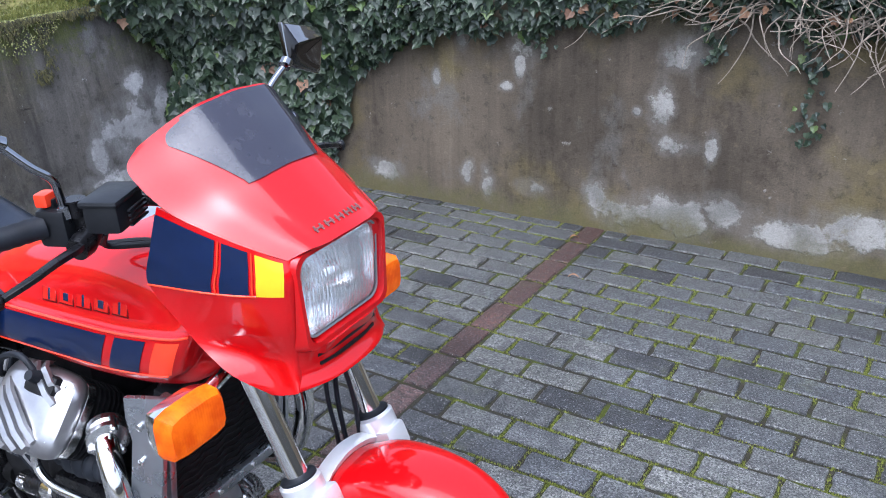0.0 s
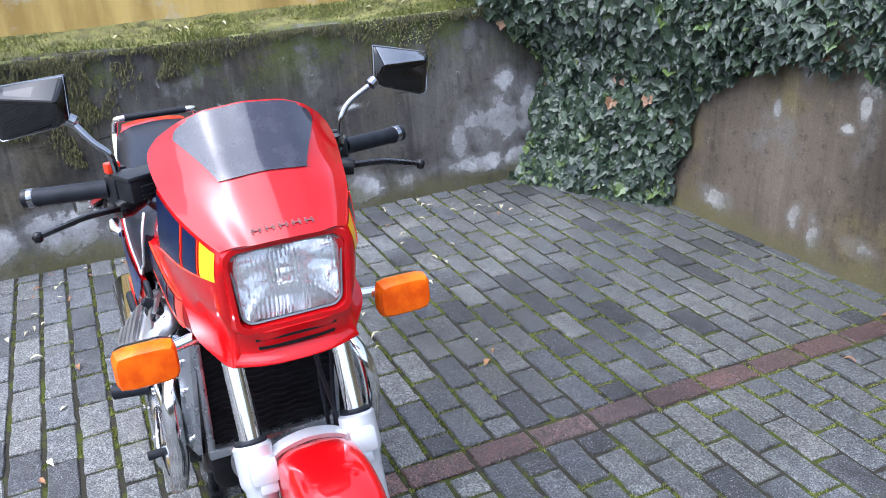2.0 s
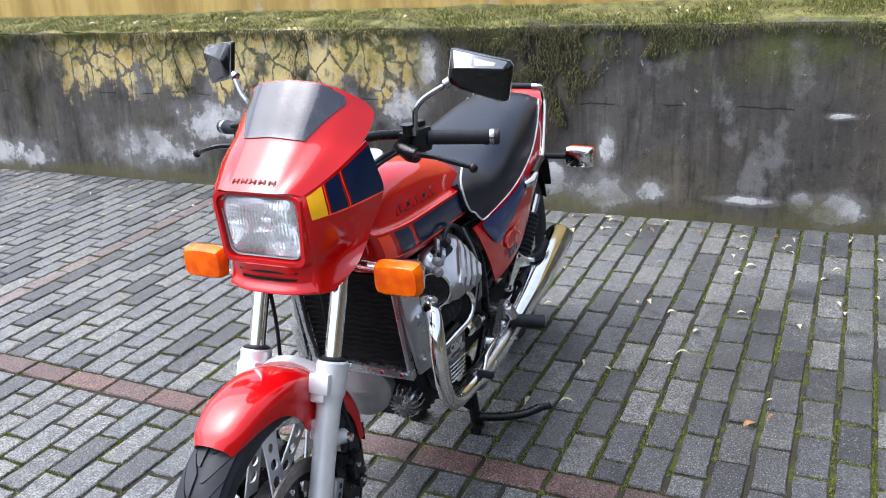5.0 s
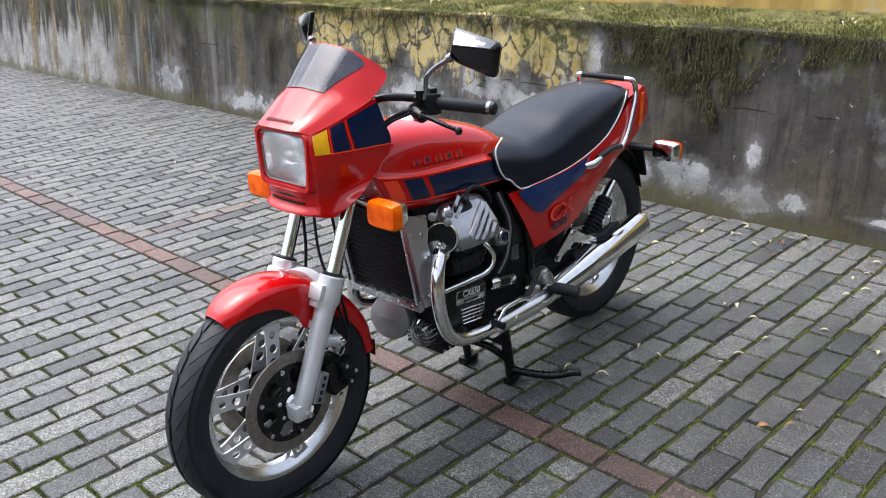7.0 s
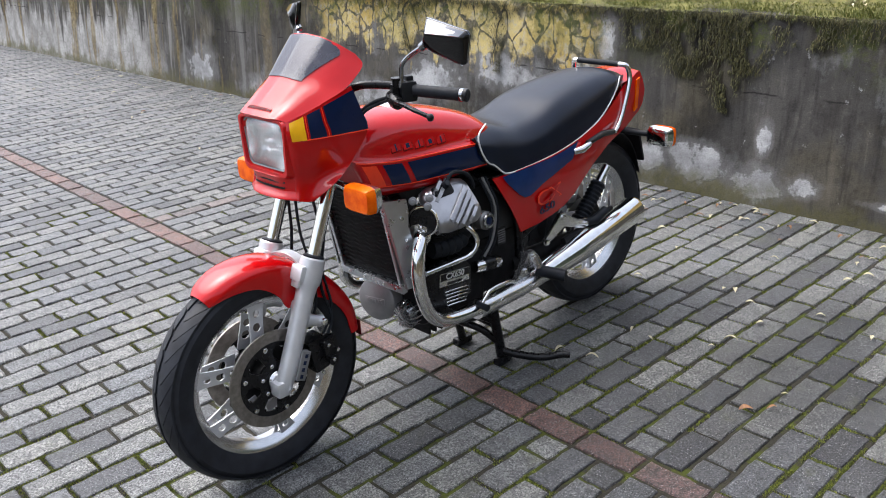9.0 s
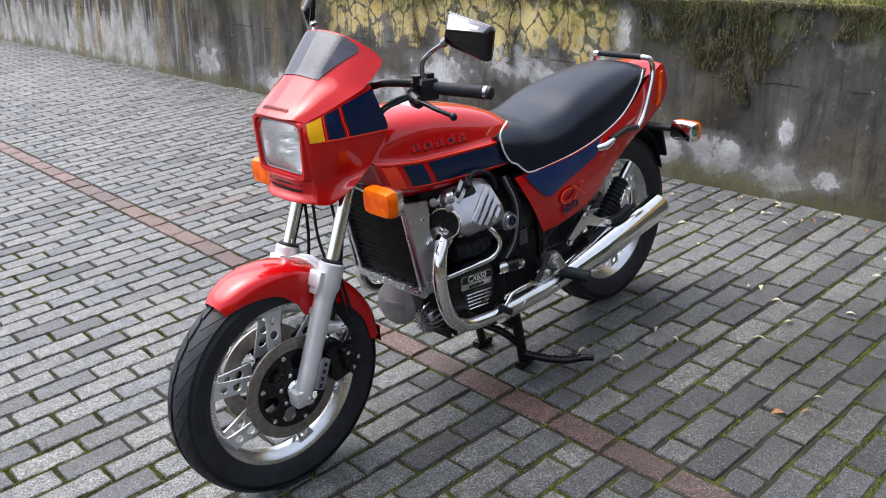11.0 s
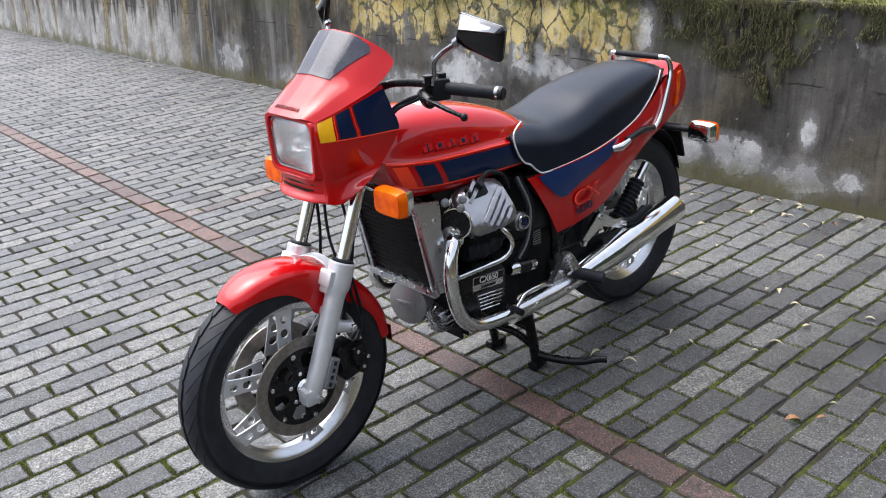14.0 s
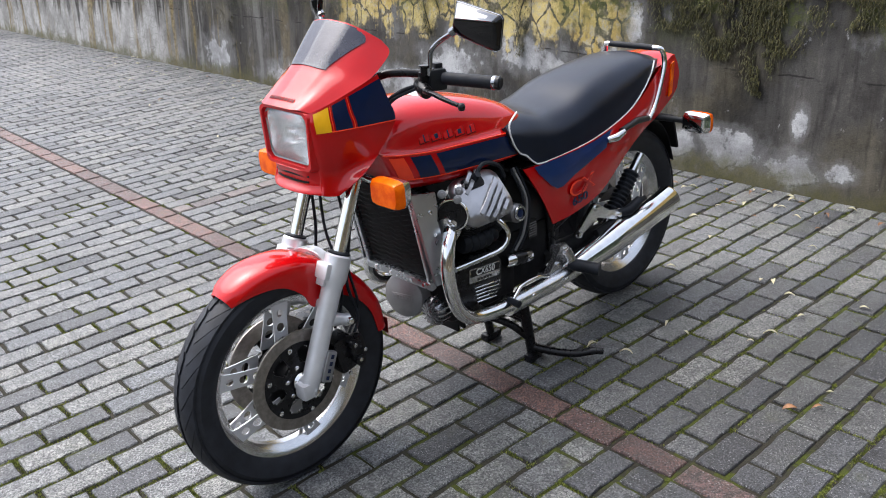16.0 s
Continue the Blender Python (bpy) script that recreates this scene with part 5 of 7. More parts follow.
    mid = [(0.333, 0.300, 1.248), (0.313, 0.418, 1.219), (0.311, 0.424, 1.210), (0.314, 0.414, 1.142), (0.317, 0.404, 1.136), (0.341, 0.312, 1.169), (0.346, 0.292, 1.182)]
    front = [(0.353, 0.309, 1.212), (0.328, 0.411, 1.206), (0.326, 0.414, 1.203), (0.319, 0.404, 1.150), (0.322, 0.396, 1.146), (0.345, 0.318, 1.180), (0.351, 0.306, 1.194)]
    if s < 0:                           # the right one is turned up and sits further in
        turn = Matrix.Rotation(radians(18), 3, "Z") @ Matrix.Rotation(radians(7), 3, "X")
        hub = Vector((0.331, 0.291, 1.180))
        back, mid, front = ([tuple(turn @ (Vector(p) - hub) * 1.08 + hub + Vector((-0.010, -0.030, 0.010))) for p in r] for r in (back, mid, front))
    bm = bmesh.new()
    loft(bm, [[Vector(p) for p in side(s, r)] for r in (back, mid, front)])
    bmesh.ops.bevel(bm, geom=list(bm.edges), offset=0.0060, segments=3, affect="EDGES", profile=0.6)
    shell = part("mirror", bm, GLOSSBLACK, bike, "black faceted mirror shell", smooth=30)
    bm = bmesh.new()
    mid_b = sum((Vector(p) for p in back), Vector()) / len(back)
    vs = [bm.verts.new(Vector((q.x - 0.002, q.y * s, q.z))) for q in ((mid_b.lerp(Vector(p), 0.92)) for p in back)]
    bm.faces.new(vs)
    part("mirror_glass", bm, MIRROR, shell)
    # upper facet and trim; bright left, black right, imitating what each one reflects
    bm = bmesh.new()
    quad = [Vector((p[0], p[1] * s, p[2])) for p in (mid[0], mid[1], front[1], front[0])]
    n = (quad[1] - quad[0]).cross(quad[3] - quad[0]).normalized()
    n = n if n.x > 0 else -n
    mq = sum(quad, Vector()) / 4
    lo, hi = [mq.lerp(q, 0.94) + n * 0.0002 for q in quad], [mq.lerp(q, 0.90) + n * 0.0016 for q in quad]
    loft(bm, [lo, hi])
    part("facet", bm, FACET if s > 0 else GLOSSBLACK, shell)
    bm = bmesh.new()
    loop = [Vector((p[0] - 0.004, p[1] * s, p[2])) for p in mid]
    ctr = sum(loop, Vector()) / len(loop)
    loop = [ctr + (q - ctr) * 1.012 for q in loop]
    tube(bm, loop + [loop[0]], 0.0013, 6)
    part("trim", bm, DARKCHROME, shell)


both(bar)
# right-hand brake reservoir, kill switch, hoses
bm = bmesh.new()
block(bm, (0.405, -0.172, 1.076), (0.050, 0.080, 0.040), 0.006, eul(0, 0, 24))
block(bm, (0.405, -0.172, 1.099), (0.056, 0.088, 0.010), 0.005, eul(0, 0, 24))
for k in range(4):
    block(bm, (0.436, -0.158, 1.064 + 0.007 * k), (0.004, 0.05, 0.003), 0, eul(0, 0, 24))
res = part("brake_reservoir", bm, PLASTIC, bike, "black brake fluid reservoir")
bm = bmesh.new()
lathe(bm, [(0.011, 0), (0.011, 0.004), (0.006, 0.005)], (0.427, -0.194, 1.076), (0.9, -0.4, 0), n=16)
part("sight_glass", bm, GOLD, res)
bm = bmesh.new()
block(bm, (0.318, -0.214, 1.094), (0.020, 0.026, 0.020), 0.004, eul(0, 0, 20))
part("kill_switch", bm, ORANGE_RED, bike, "red engine stop switch")
bm = bmesh.new()
lathe(bm, [(0.010, -0.006), (0.011, 0), (0.010, 0.008), (0.005, 0.010)], (0.442, -0.128, 1.045), (0.8, -0.5, 0.2), n=14)
part("hose_bolt", bm, STEEL, bike)
for pts, r, m in (
        ([(0.442, -0.125, 1.045), (0.46, -0.11, 1.0), (0.47, -0.08, 0.95)], 0.005, GOLD),
        ([(0.37, -0.17, 1.035), (0.33, -0.14, 0.995), (0.40, -0.09, 0.99), (0.47, -0.06, 0.96)], 0.005, RUBBER),
        ([(0.36, -0.18, 1.04), (0.30, -0.13, 0.99), (0.36, -0.08, 0.985), (0.45, -0.03, 0.95)], 0.0045, RUBBER),
        ([(0.36, 0.175, 1.035), (0.42, 0.14, 1.01), (0.44, 0.12, 0.96), (0.40, 0.10, 0.90)], 0.005, RUBBER),
        ([(0.33, 0.18, 1.04), (0.40, 0.15, 1.03), (0.45, 0.10, 0.98)], 0.005, RUBBER),
        ([(0.60, 0.03, 0.82), (0.61, 0.05, 0.70), (0.60, 0.07, 0.60), (0.60, 0.075, 0.50), (0.63, 0.07, 0.42)], 0.004, RUBBER),
        ([(0.57, 0.06, 0.82), (0.55, 0.055, 0.70), (0.56, 0.06, 0.58), (0.55, 0.075, 0.46), (0.60, 0.09, 0.40)], 0.004, RUBBER)):
    bm = bmesh.new()
    tube(bm, spline(pts, 6), r, 8)
    part("cable", bm, m, bike)


# -- tank --
def tank_ring(x, zt, w, zb, zs):
    """Half section from the top middle to the underside: broad top, firm shoulder, a band that stands proud from zs down."""
    rows = [(0, 0, zt), (0, 0.062, zt - 0.004), (0, 0.104, zt - 0.018), (0, 0.131, zt - 0.05 * min(1, (zt - zs) / 0.1)), (0, 0.146, zs + 0.010), (0, 0.157, zs), (0, 0.161, zs - 0.036), (0, 0.157, zs - 0.072), (0, 0.140, zb + 0.006), (0, 0.10, zb), (0, 0.0, zb + 0.01)]
    return [(x + (0.5 * (z - zs + 0.03) if 4 <= k <= 8 else 0.0), y * w, z) for k, (_, y, z) in enumerate(rows)]


TANK = [(0.466, 0.935, 0.78, 0.806, 0.880), (0.458, 0.962, 0.92, 0.786, 0.877), (0.420, 0.978, 0.985, 0.762, 0.869), (0.310, 0.981, 1.0, 0.746, 0.853), (0.210, 0.971, 1.0, 0.740, 0.846), (0.110, 0.953, 0.995, 0.742, 0.840), (0.010, 0.927, 0.98, 0.742, 0.834), (-0.065, 0.898, 0.92, 0.750, 0.826), (-0.125, 0.862, 0.78, 0.758, 0.815), (-0.160, 0.838, 0.55, 0.768, 0.805)]
rows = []
for t in TANK:
    h = tank_ring(*t)
    rows.append([Vector((x, -y, z)) for x, y, z in h[:0:-1]] + [Vector(p) for p in h])
g = surf(rows, 4, 5)
bm = bmesh.new()
vs = sheet(bm, g)
bm.faces.new(vs[0])
bm.faces.new(vs[-1][::-1])
bmesh.ops.remove_doubles(bm, verts=bm.verts, dist=1e-4)
tank = part("fuel_tank", bm, RED, bike, "glossy red fuel tank with navy side stripes", smooth=50)


def tank_y(x, z):
    """Half width of the tank's flank at a length and a height."""
    near = min((p for r in g for p in r if p.y > 0.05), key=lambda p: (p.x - x) ** 2 + (p.z - z) ** 2)
    return near.y


C = 40                                  # column of the top middle
for s in (1, -1):
    cols = (C + 5 * 4, C + 7 * 4) if s > 0 else (C - 7 * 4, C - 5 * 4)
    for name, j0, j1, m in (("red_stripe", 7, 11, ORANGE_RED), ("blue_stripe", 12, 15, NAVY), ("blue_stripe", 16, 31, NAVY)):
        bm = bmesh.new()
        sheet(bm, lifted(g, cols[0] + (1 if s > 0 else 0), cols[1] - (0 if s > 0 else 1), j0, j1, 0.0012, s))
        part(name, bm, m, tank)
    bm = bmesh.new()
    top = C + s * 20
    low = C + s * 28
    tube(bm, [g[j][top] + Vector((0, 0.001 * s, 0)) for j in range(5, 34)], 0.0022, 6)
    tube(bm, [g[j][low] + Vector((0, 0.001 * s, -0.002)) for j in range(8, 33)], 0.0016, 6)
    part("pin_line", bm, ORANGE_RED, tank)
    # maker's mark: five outlined blocks, two of them with dark eyes
    outline, fill, eyes = bmesh.new(), bmesh.new(), bmesh.new()
    for k in range(5):
        x, zc = 0.324 - 0.044 * k, 0.888 - 0.0035 * k
        o = Vector((x, (tank_y(x, zc) + 0.0005) * s, zc))
        m = facing(o, (-s, 0, 0.05), (0, -0.30 * s, 0.95))
        block(outline, m @ Vector((0, 0, 0)), (0.0385, 0.0270, 0.0020), 0.0008, m.to_3x3(), 1)
        block(fill, m @ Vector((0, 0, 0.0008)), (0.0335, 0.0220, 0.0020), 0.0006, m.to_3x3(), 1)
        if k % 2:
            block(eyes, m @ Vector((0, 0, 0.0016)), (0.0130, 0.0130, 0.0020), 0.0006, m.to_3x3(), 1)
        else:
            block(eyes, m @ Vector((0, 0, 0.0016)), (0.0050, 0.0200, 0.0020), 0.0006, m.to_3x3(), 1)
    tagged(part("maker_mark", outline, DARKLETTER, tank), kind="stuff")
    tagged(part("maker_mark_fill", fill, RED, tank), kind="stuff")
    tagged(part("maker_mark_eyes", eyes, NAVY, tank), kind="stuff")
bm = bmesh.new()
lathe(bm, [(0.050, -0.006), (0.050, 0.002), (0.046, 0.007), (0.030, 0.010), (0.002, 0.011)], (0.215, 0, 0.972), (0.10, 0, 1), n=32)
part("filler_cap", bm, CHROME, tank, "chrome fuel filler cap")


# -- seat --
SEAT = [(0.022, 0.848, 0.858, 0.158), (0.010, 0.800, 0.866, 0.166), (-0.025, 0.765, 0.872, 0.169), (-0.100, 0.716, 0.868, 0.172), (-0.20, 0.714, 0.846, 0.173), (-0.30, 0.718, 0.858, 0.173), (-0.40, 0.729, 0.890, 0.171), (-0.50, 0.748, 0.909, 0.165), (-0.60, 0.777, 0.922, 0.155), (-0.70, 0.828, 0.929, 0.141), (-0.78, 0.872, 0.926, 0.125), (-0.84, 0.888, 0.912, 0.098)]
bm = bmesh.new()
rings = []
for x, zb, zt, w in SEAT:
    h = zt - zb
    half = [(0, zt), (w * 0.40, zt - 0.003), (w * 0.70, zt - 0.05 * h - 0.006), (w * 0.90, zt - 0.22 * h - 0.010), (w * 0.985, zt - 0.52 * h), (w, zb + 0.006), (w * 0.97, zb), (w * 0.5, zb)]
    rings.append([Vector((x, -y, z)) for y, z in half[:0:-1]] + [Vector((x, y, z)) for y, z in half])
fine = list(zip(*[spline([r[i] for r in rings], 5) for i in range(len(rings[0]))]))
loft(bm, [spline(r, 2, closed=True) for r in fine])
seat = part("seat", bm, VINYL, bike, "black vinyl dual seat with white piping", smooth=60)
for s in (1, -1):
    bm = bmesh.new()
    pts = [(-0.035, 0.150, 0.884), (0.014, 0.165, 0.857), (0.006, 0.171, 0.805), (-0.020, 0.173, 0.767), (-0.045, 0.175, 0.754), (-0.075, 0.176, 0.728), (-0.106, 0.177, 0.714), (-0.20, 0.178, 0.714), (-0.343, 0.177, 0.724), (-0.47, 0.171, 0.744), (-0.592, 0.160, 0.775), (-0.68, 0.148, 0.818), (-0.745, 0.136, 0.866), (-0.775, 0.128, 0.905)]
    tube(bm, spline(side(s, pts), 5), 0.0028, 8)
    part("piping", bm, WHITE, seat, "white seat piping")
    bm = bmesh.new()
    tube(bm, side(s, [(-0.43, 0.185, 0.712), (-0.46, 0.200, 0.716), (-0.50, 0.202, 0.728)]), [0.011, 0.014, 0.009], 12)
    part("helmet_hook", bm, STEEL, bike)
    bm = bmesh.new()
    tube(bm, side(s, [(-0.50, 0.192, 0.728), (-0.61, 0.176, 0.736), (-0.70, 0.158, 0.722)]), [0.010, 0.011, 0.010], 10)
    part("strap_rail", bm, PLASTIC, bike)

# -- side panels and tail --
for s in (1, -1):
    rows = [
        [(-0.035, 0.172, 0.712), (-0.18, 0.182, 0.716), (-0.34, 0.183, 0.726), (-0.50, 0.175, 0.752), (-0.66, 0.152, 0.796), (-0.82, 0.118, 0.862), (-0.962, 0.090, 0.892)],
        [(-0.060, 0.180, 0.670), (-0.19, 0.189, 0.672), (-0.35, 0.188, 0.682), (-0.52, 0.180, 0.718), (-0.68, 0.156, 0.762), (-0.84, 0.122, 0.820), (-0.985, 0.092, 0.850)],
        [(-0.110, 0.184, 0.590), (-0.22, 0.190, 0.595), (-0.38, 0.187, 0.612), (-0.545, 0.178, 0.676), (-0.69, 0.154, 0.725), (-0.84, 0.120, 0.768), (-0.998, 0.090, 0.800)],
        [(-0.157, 0.182, 0.503), (-0.27, 0.186, 0.513), (-0.41, 0.181, 0.543), (-0.565, 0.170, 0.635), (-0.70, 0.148, 0.683), (-0.83, 0.116, 0.700), (-0.965, 0.088, 0.737)]]
    rows = [side(s, r) for r in rows]
    g = surf(rows, 5, 5)
    bm = bmesh.new()
    sheet(bm, g, thick=0.004)
    panel = part("side_panel", bm, RED, bike, "red side panel running into the tail", smooth=50)
    bm = bmesh.new()
    blue = [
        [(-0.070, 0.1835, 0.712), (-0.16, 0.1885, 0.716), (-0.26, 0.1905, 0.720), (-0.36, 0.1895, 0.728), (-0.46, 0.1845, 0.745)],
        [(-0.080, 0.1855, 0.698), (-0.16, 0.1945, 0.667), (-0.25, 0.1950, 0.682), (-0.345, 0.1935, 0.703), (-0.44, 0.1885, 0.730)],
        [(-0.085, 0.1855, 0.690), (-0.165, 0.1955, 0.622), (-0.25, 0.1955, 0.645), (-0.335, 0.1940, 0.668), (-0.42, 0.1900, 0.690)]]
    sheet(bm, surf([side(s, r) for r in blue], 3, 3))
    part("blue_panel", bm, BLUE, panel, "dark blue upper side panel")
    # model mark: outlined letters and the figures below
    right = (-s, 0, 0.10 * s)
    m = facing((-0.285, 0.1966 * s, 0.598), right, (-0.30 * s if s > 0 else 0.30, 0, 1))
    letters("model_letters", "CX", 0.066, m @ Matrix.Scale(1.35, 4, (1, 0, 0)), ORANGE_RED, panel)
    letters("model_letters_fill", "CX", 0.054, m @ Matrix.Translation((0, 0, 0.0007)) @ Matrix.Scale(1.42, 4, (1, 0, 0)), RED, panel)
    letters("figures", "650", 0.036, facing((-0.275, 0.1966 * s, 0.557), right, (-0.06, 0, 1)) @ Matrix.Scale(1.5, 4, (1, 0, 0)), NAVY, panel)
bm = bmesh.new()
rows = [[(-0.80, -0.11, 0.868), (-0.80, 0, 0.900), (-0.80, 0.11, 0.868)], [(-0.90, -0.102, 0.882), (-0.90, 0, 0.905), (-0.90, 0.102, 0.882)], [(-0.962, -0.09, 0.892), (-0.965, 0, 0.902), (-0.962, 0.09, 0.892)], [(-0.998, -0.09, 0.800), (-1.005, 0, 0.802), (-0.998, 0.09, 0.800)], [(-0.965, -0.088, 0.737), (-0.97, 0, 0.735), (-0.965, 0.088, 0.737)], [(-0.83, -0.112, 0.70), (-0.83, 0, 0.70), (-0.83, 0.112, 0.70)]]
sheet(bm, surf(rows, 4, 2), thick=0.003)
tail = part("tail_cowl", bm, RED, bike, "red tail cowl")
bm = bmesh.new()
block(bm, (-0.990, 0, 0.818), (0.03, 0.15, 0.075), 0.008, eul(0, -12, 0))
part("tail_lamp", bm, ORANGE_RED, tail, "red tail lamp")
for s in (1, -1):
    bm = bmesh.new()
    box = [(-0.915, 0.868), (-0.945, 0.872), (-0.930, 0.760), (-0.898, 0.752)]
    prism(bm, box, 0.006, lambda a, b, h: Vector((a, (0.108 + (a + 0.90) * 0.24 + h) * s, b)))
    part("side_reflector", bm, AMBER, tail, "amber side reflector")
# grab rail
bm = bmesh.new()
path = [(-0.715, 0.150, 0.712), (-0.765, 0.142, 0.752), (-0.812, 0.134, 0.830), (-0.838, 0.128, 0.890), (-0.832, 0.120, 0.930), (-0.822, 0.108, 0.938), (-0.822, 0.085, 0.939)]
tube(bm, spline(path, 5) + spline(side(-1, path[::-1]), 5), 0.0095, 12)
rail = part("grab_rail", bm, CHROME, bike, "chrome grab rail with black grip")
bm = bmesh.new()
tube(bm, [(-0.822, -0.092, 0.939), (-0.822, 0.092, 0.939)], 0.0105, 12)
part("rail_grip", bm, RUBBER, rail)
# rear mudguard and plate holder
bm = bmesh.new()
rows = [[(x, -w, z), (x - 0.01, 0, z + 0.02), (x, w, z)] for x, z, w in ((-0.70, 0.66, 0.075), (-0.80, 0.675, 0.075), (-0.90, 0.655, 0.075), (-0.97, 0.58, 0.075), (-1.01, 0.48, 0.075))]
sheet(bm, surf(rows, 3, 4), thick=0.004)
block(bm, (-0.985, 0, 0.600), (0.012, 0.19, 0.14), 0.003, eul(0, 18, 0))
part("rear_mudguard", bm, BLACKMATT, bike, "black plastic rear mudguard")


# -- radiator --
def rad_x(z):
    return 0.325 + (z - 0.45) * 0.20


bm = bmesh.new()
c = Vector((rad_x(0.6) - 0.02, 0, 0.600))
block(bm, c, (0.030, 0.262, 0.285), 0.004, eul(0, 11.3, 0))
rad = part("radiator", bm, BLACKMATT, bike, "black finned radiator in silver side covers")
for k in range(17):
    bm = bmesh.new()
    z = 0.468 + 0.0158 * k
    path = [(rad_x(z) + 0.001, -0.128 + 0.0256 * i, z + (0.003 if i % 2 else -0.003)) for i in range(11)]
    tube(bm, path, 0.0022, 5)
    part("grille_bar", bm, BLACKMATT, rad)
for s in (1, -1):
    bm = bmesh.new()
    pts = [(rad_x(0.465) + 0.010, 0.465), (rad_x(0.745) + 0.012, 0.748), (rad_x(0.745) - 0.060, 0.742), (rad_x(0.70) - 0.056, 0.700), (rad_x(0.66) - 0.040, 0.660), (rad_x(0.52) - 0.045, 0.525), (rad_x(0.47) - 0.040, 0.470)]
    prism(bm, pts, 0.010, lambda a, b, h: Vector((a, (0.136 + h + (0.41 - a) * 0.30) * s, b)), 0.003)
    block(bm, (rad_x(0.6) + 0.004, 0.137 * s, 0.604), (0.018, 0.014, 0.29), 0.003, eul(0, 11.3, 0))
    cov = part("radiator_cover", bm, COVER, rad, "silver radiator side cover")
    for q in ((0.345, 0.69), (0.335, 0.62), (0.325, 0.50)):
        bm = bmesh.new()
        lathe(bm, [(0.006, 0), (0.006, 0.006), (0.003, 0.007)], (q[0], (0.146 + (0.41 - q[0]) * 0.30) * s, q[1]), (0, s, 0), n=10)
        part("bolt", bm, CHROME, rad)
bm = bmesh.new()
block(bm, (rad_x(0.455) + 0.004, 0, 0.456), (0.020, 0.290, 0.026), 0.004, eul(0, 11.3, 0))
part("lower_bar", bm, COVER, rad)
for y in (-0.1, -0.03, 0.06, 0.115):
    bm = bmesh.new()
    lathe(bm, [(0.005, 0), (0.005, 0.004)], (rad_x(0.455) + 0.014, y, 0.456), "X", n=10)
    part("bolt", bm, CHROME, rad)

# -- frame --
for s in (1, -1):
    for pts, r in (
            ([(0.43, 0.035, 0.86), (0.34, 0.10, 0.72), (0.27, 0.125, 0.55), (0.22, 0.13, 0.42), (0.10, 0.13, 0.27), (-0.10, 0.13, 0.25), (-0.20, 0.12, 0.32)], 0.016),
            ([(0.42, 0.03, 0.90), (0.20, 0.05, 0.80), (-0.05, 0.09, 0.70), (-0.20, 0.11, 0.56), (-0.22, 0.12, 0.34)], 0.016),
            ([(-0.05, 0.10, 0.70), (-0.40, 0.13, 0.69), (-0.75, 0.10, 0.70)], 0.013),
            ([(-0.22, 0.12, 0.45), (-0.42, 0.14, 0.55), (-0.60, 0.12, 0.70)], 0.012)):
        bm = bmesh.new()
        tube(bm, spline(side(s, pts), 5), r, 10)
        part("frame_tube", bm, BLACK, bike)
    bm = bmesh.new()
    tube(bm, spline(side(s, [(-0.18, 0.10, 0.36), (-0.45, 0.105, 0.35), (-0.738, 0.105, 0.338)]), 4), [0.03] * 8 + [0.026], 14)
    part("swing_arm", bm, BLACKMATT, bike)

# -- engine --
bm = bmesh.new()
block(bm, (0.11, 0, 0.385), (0.30, 0.27, 0.19), 0.04, None, 3)
block(bm, (0.06, 0, 0.280), (0.26, 0.18, 0.07), 0.02)
block(bm, (-0.10, 0, 0.40), (0.22, 0.24, 0.20), 0.03)
block(bm, (0.12, 0, 0.52), (0.26, 0.16, 0.16), 0.03)
block(bm, (0.02, 0, 0.64), (0.24, 0.20, 0.15), 0.03)
engine = part("engine", bm, BLACKMATT, bike, "black V-twin engine with silver cylinder heads")
for k in range(9):
    bm = bmesh.new()
    block(bm, (-0.04 + 0.027 * k, 0, 0.240), (0.008, 0.15, 0.035), 0.002)
    part("sump_fin", bm, BLACKMATT, engine)
bm = bmesh.new()
block(bm, (-0.12, 0, 0.58), (0.22, 0.22, 0.20), 0.02)
block(bm, (-0.30, 0, 0.62), (0.20, 0.20, 0.16), 0.02)
part("air_box", bm, PLASTIC, bike)


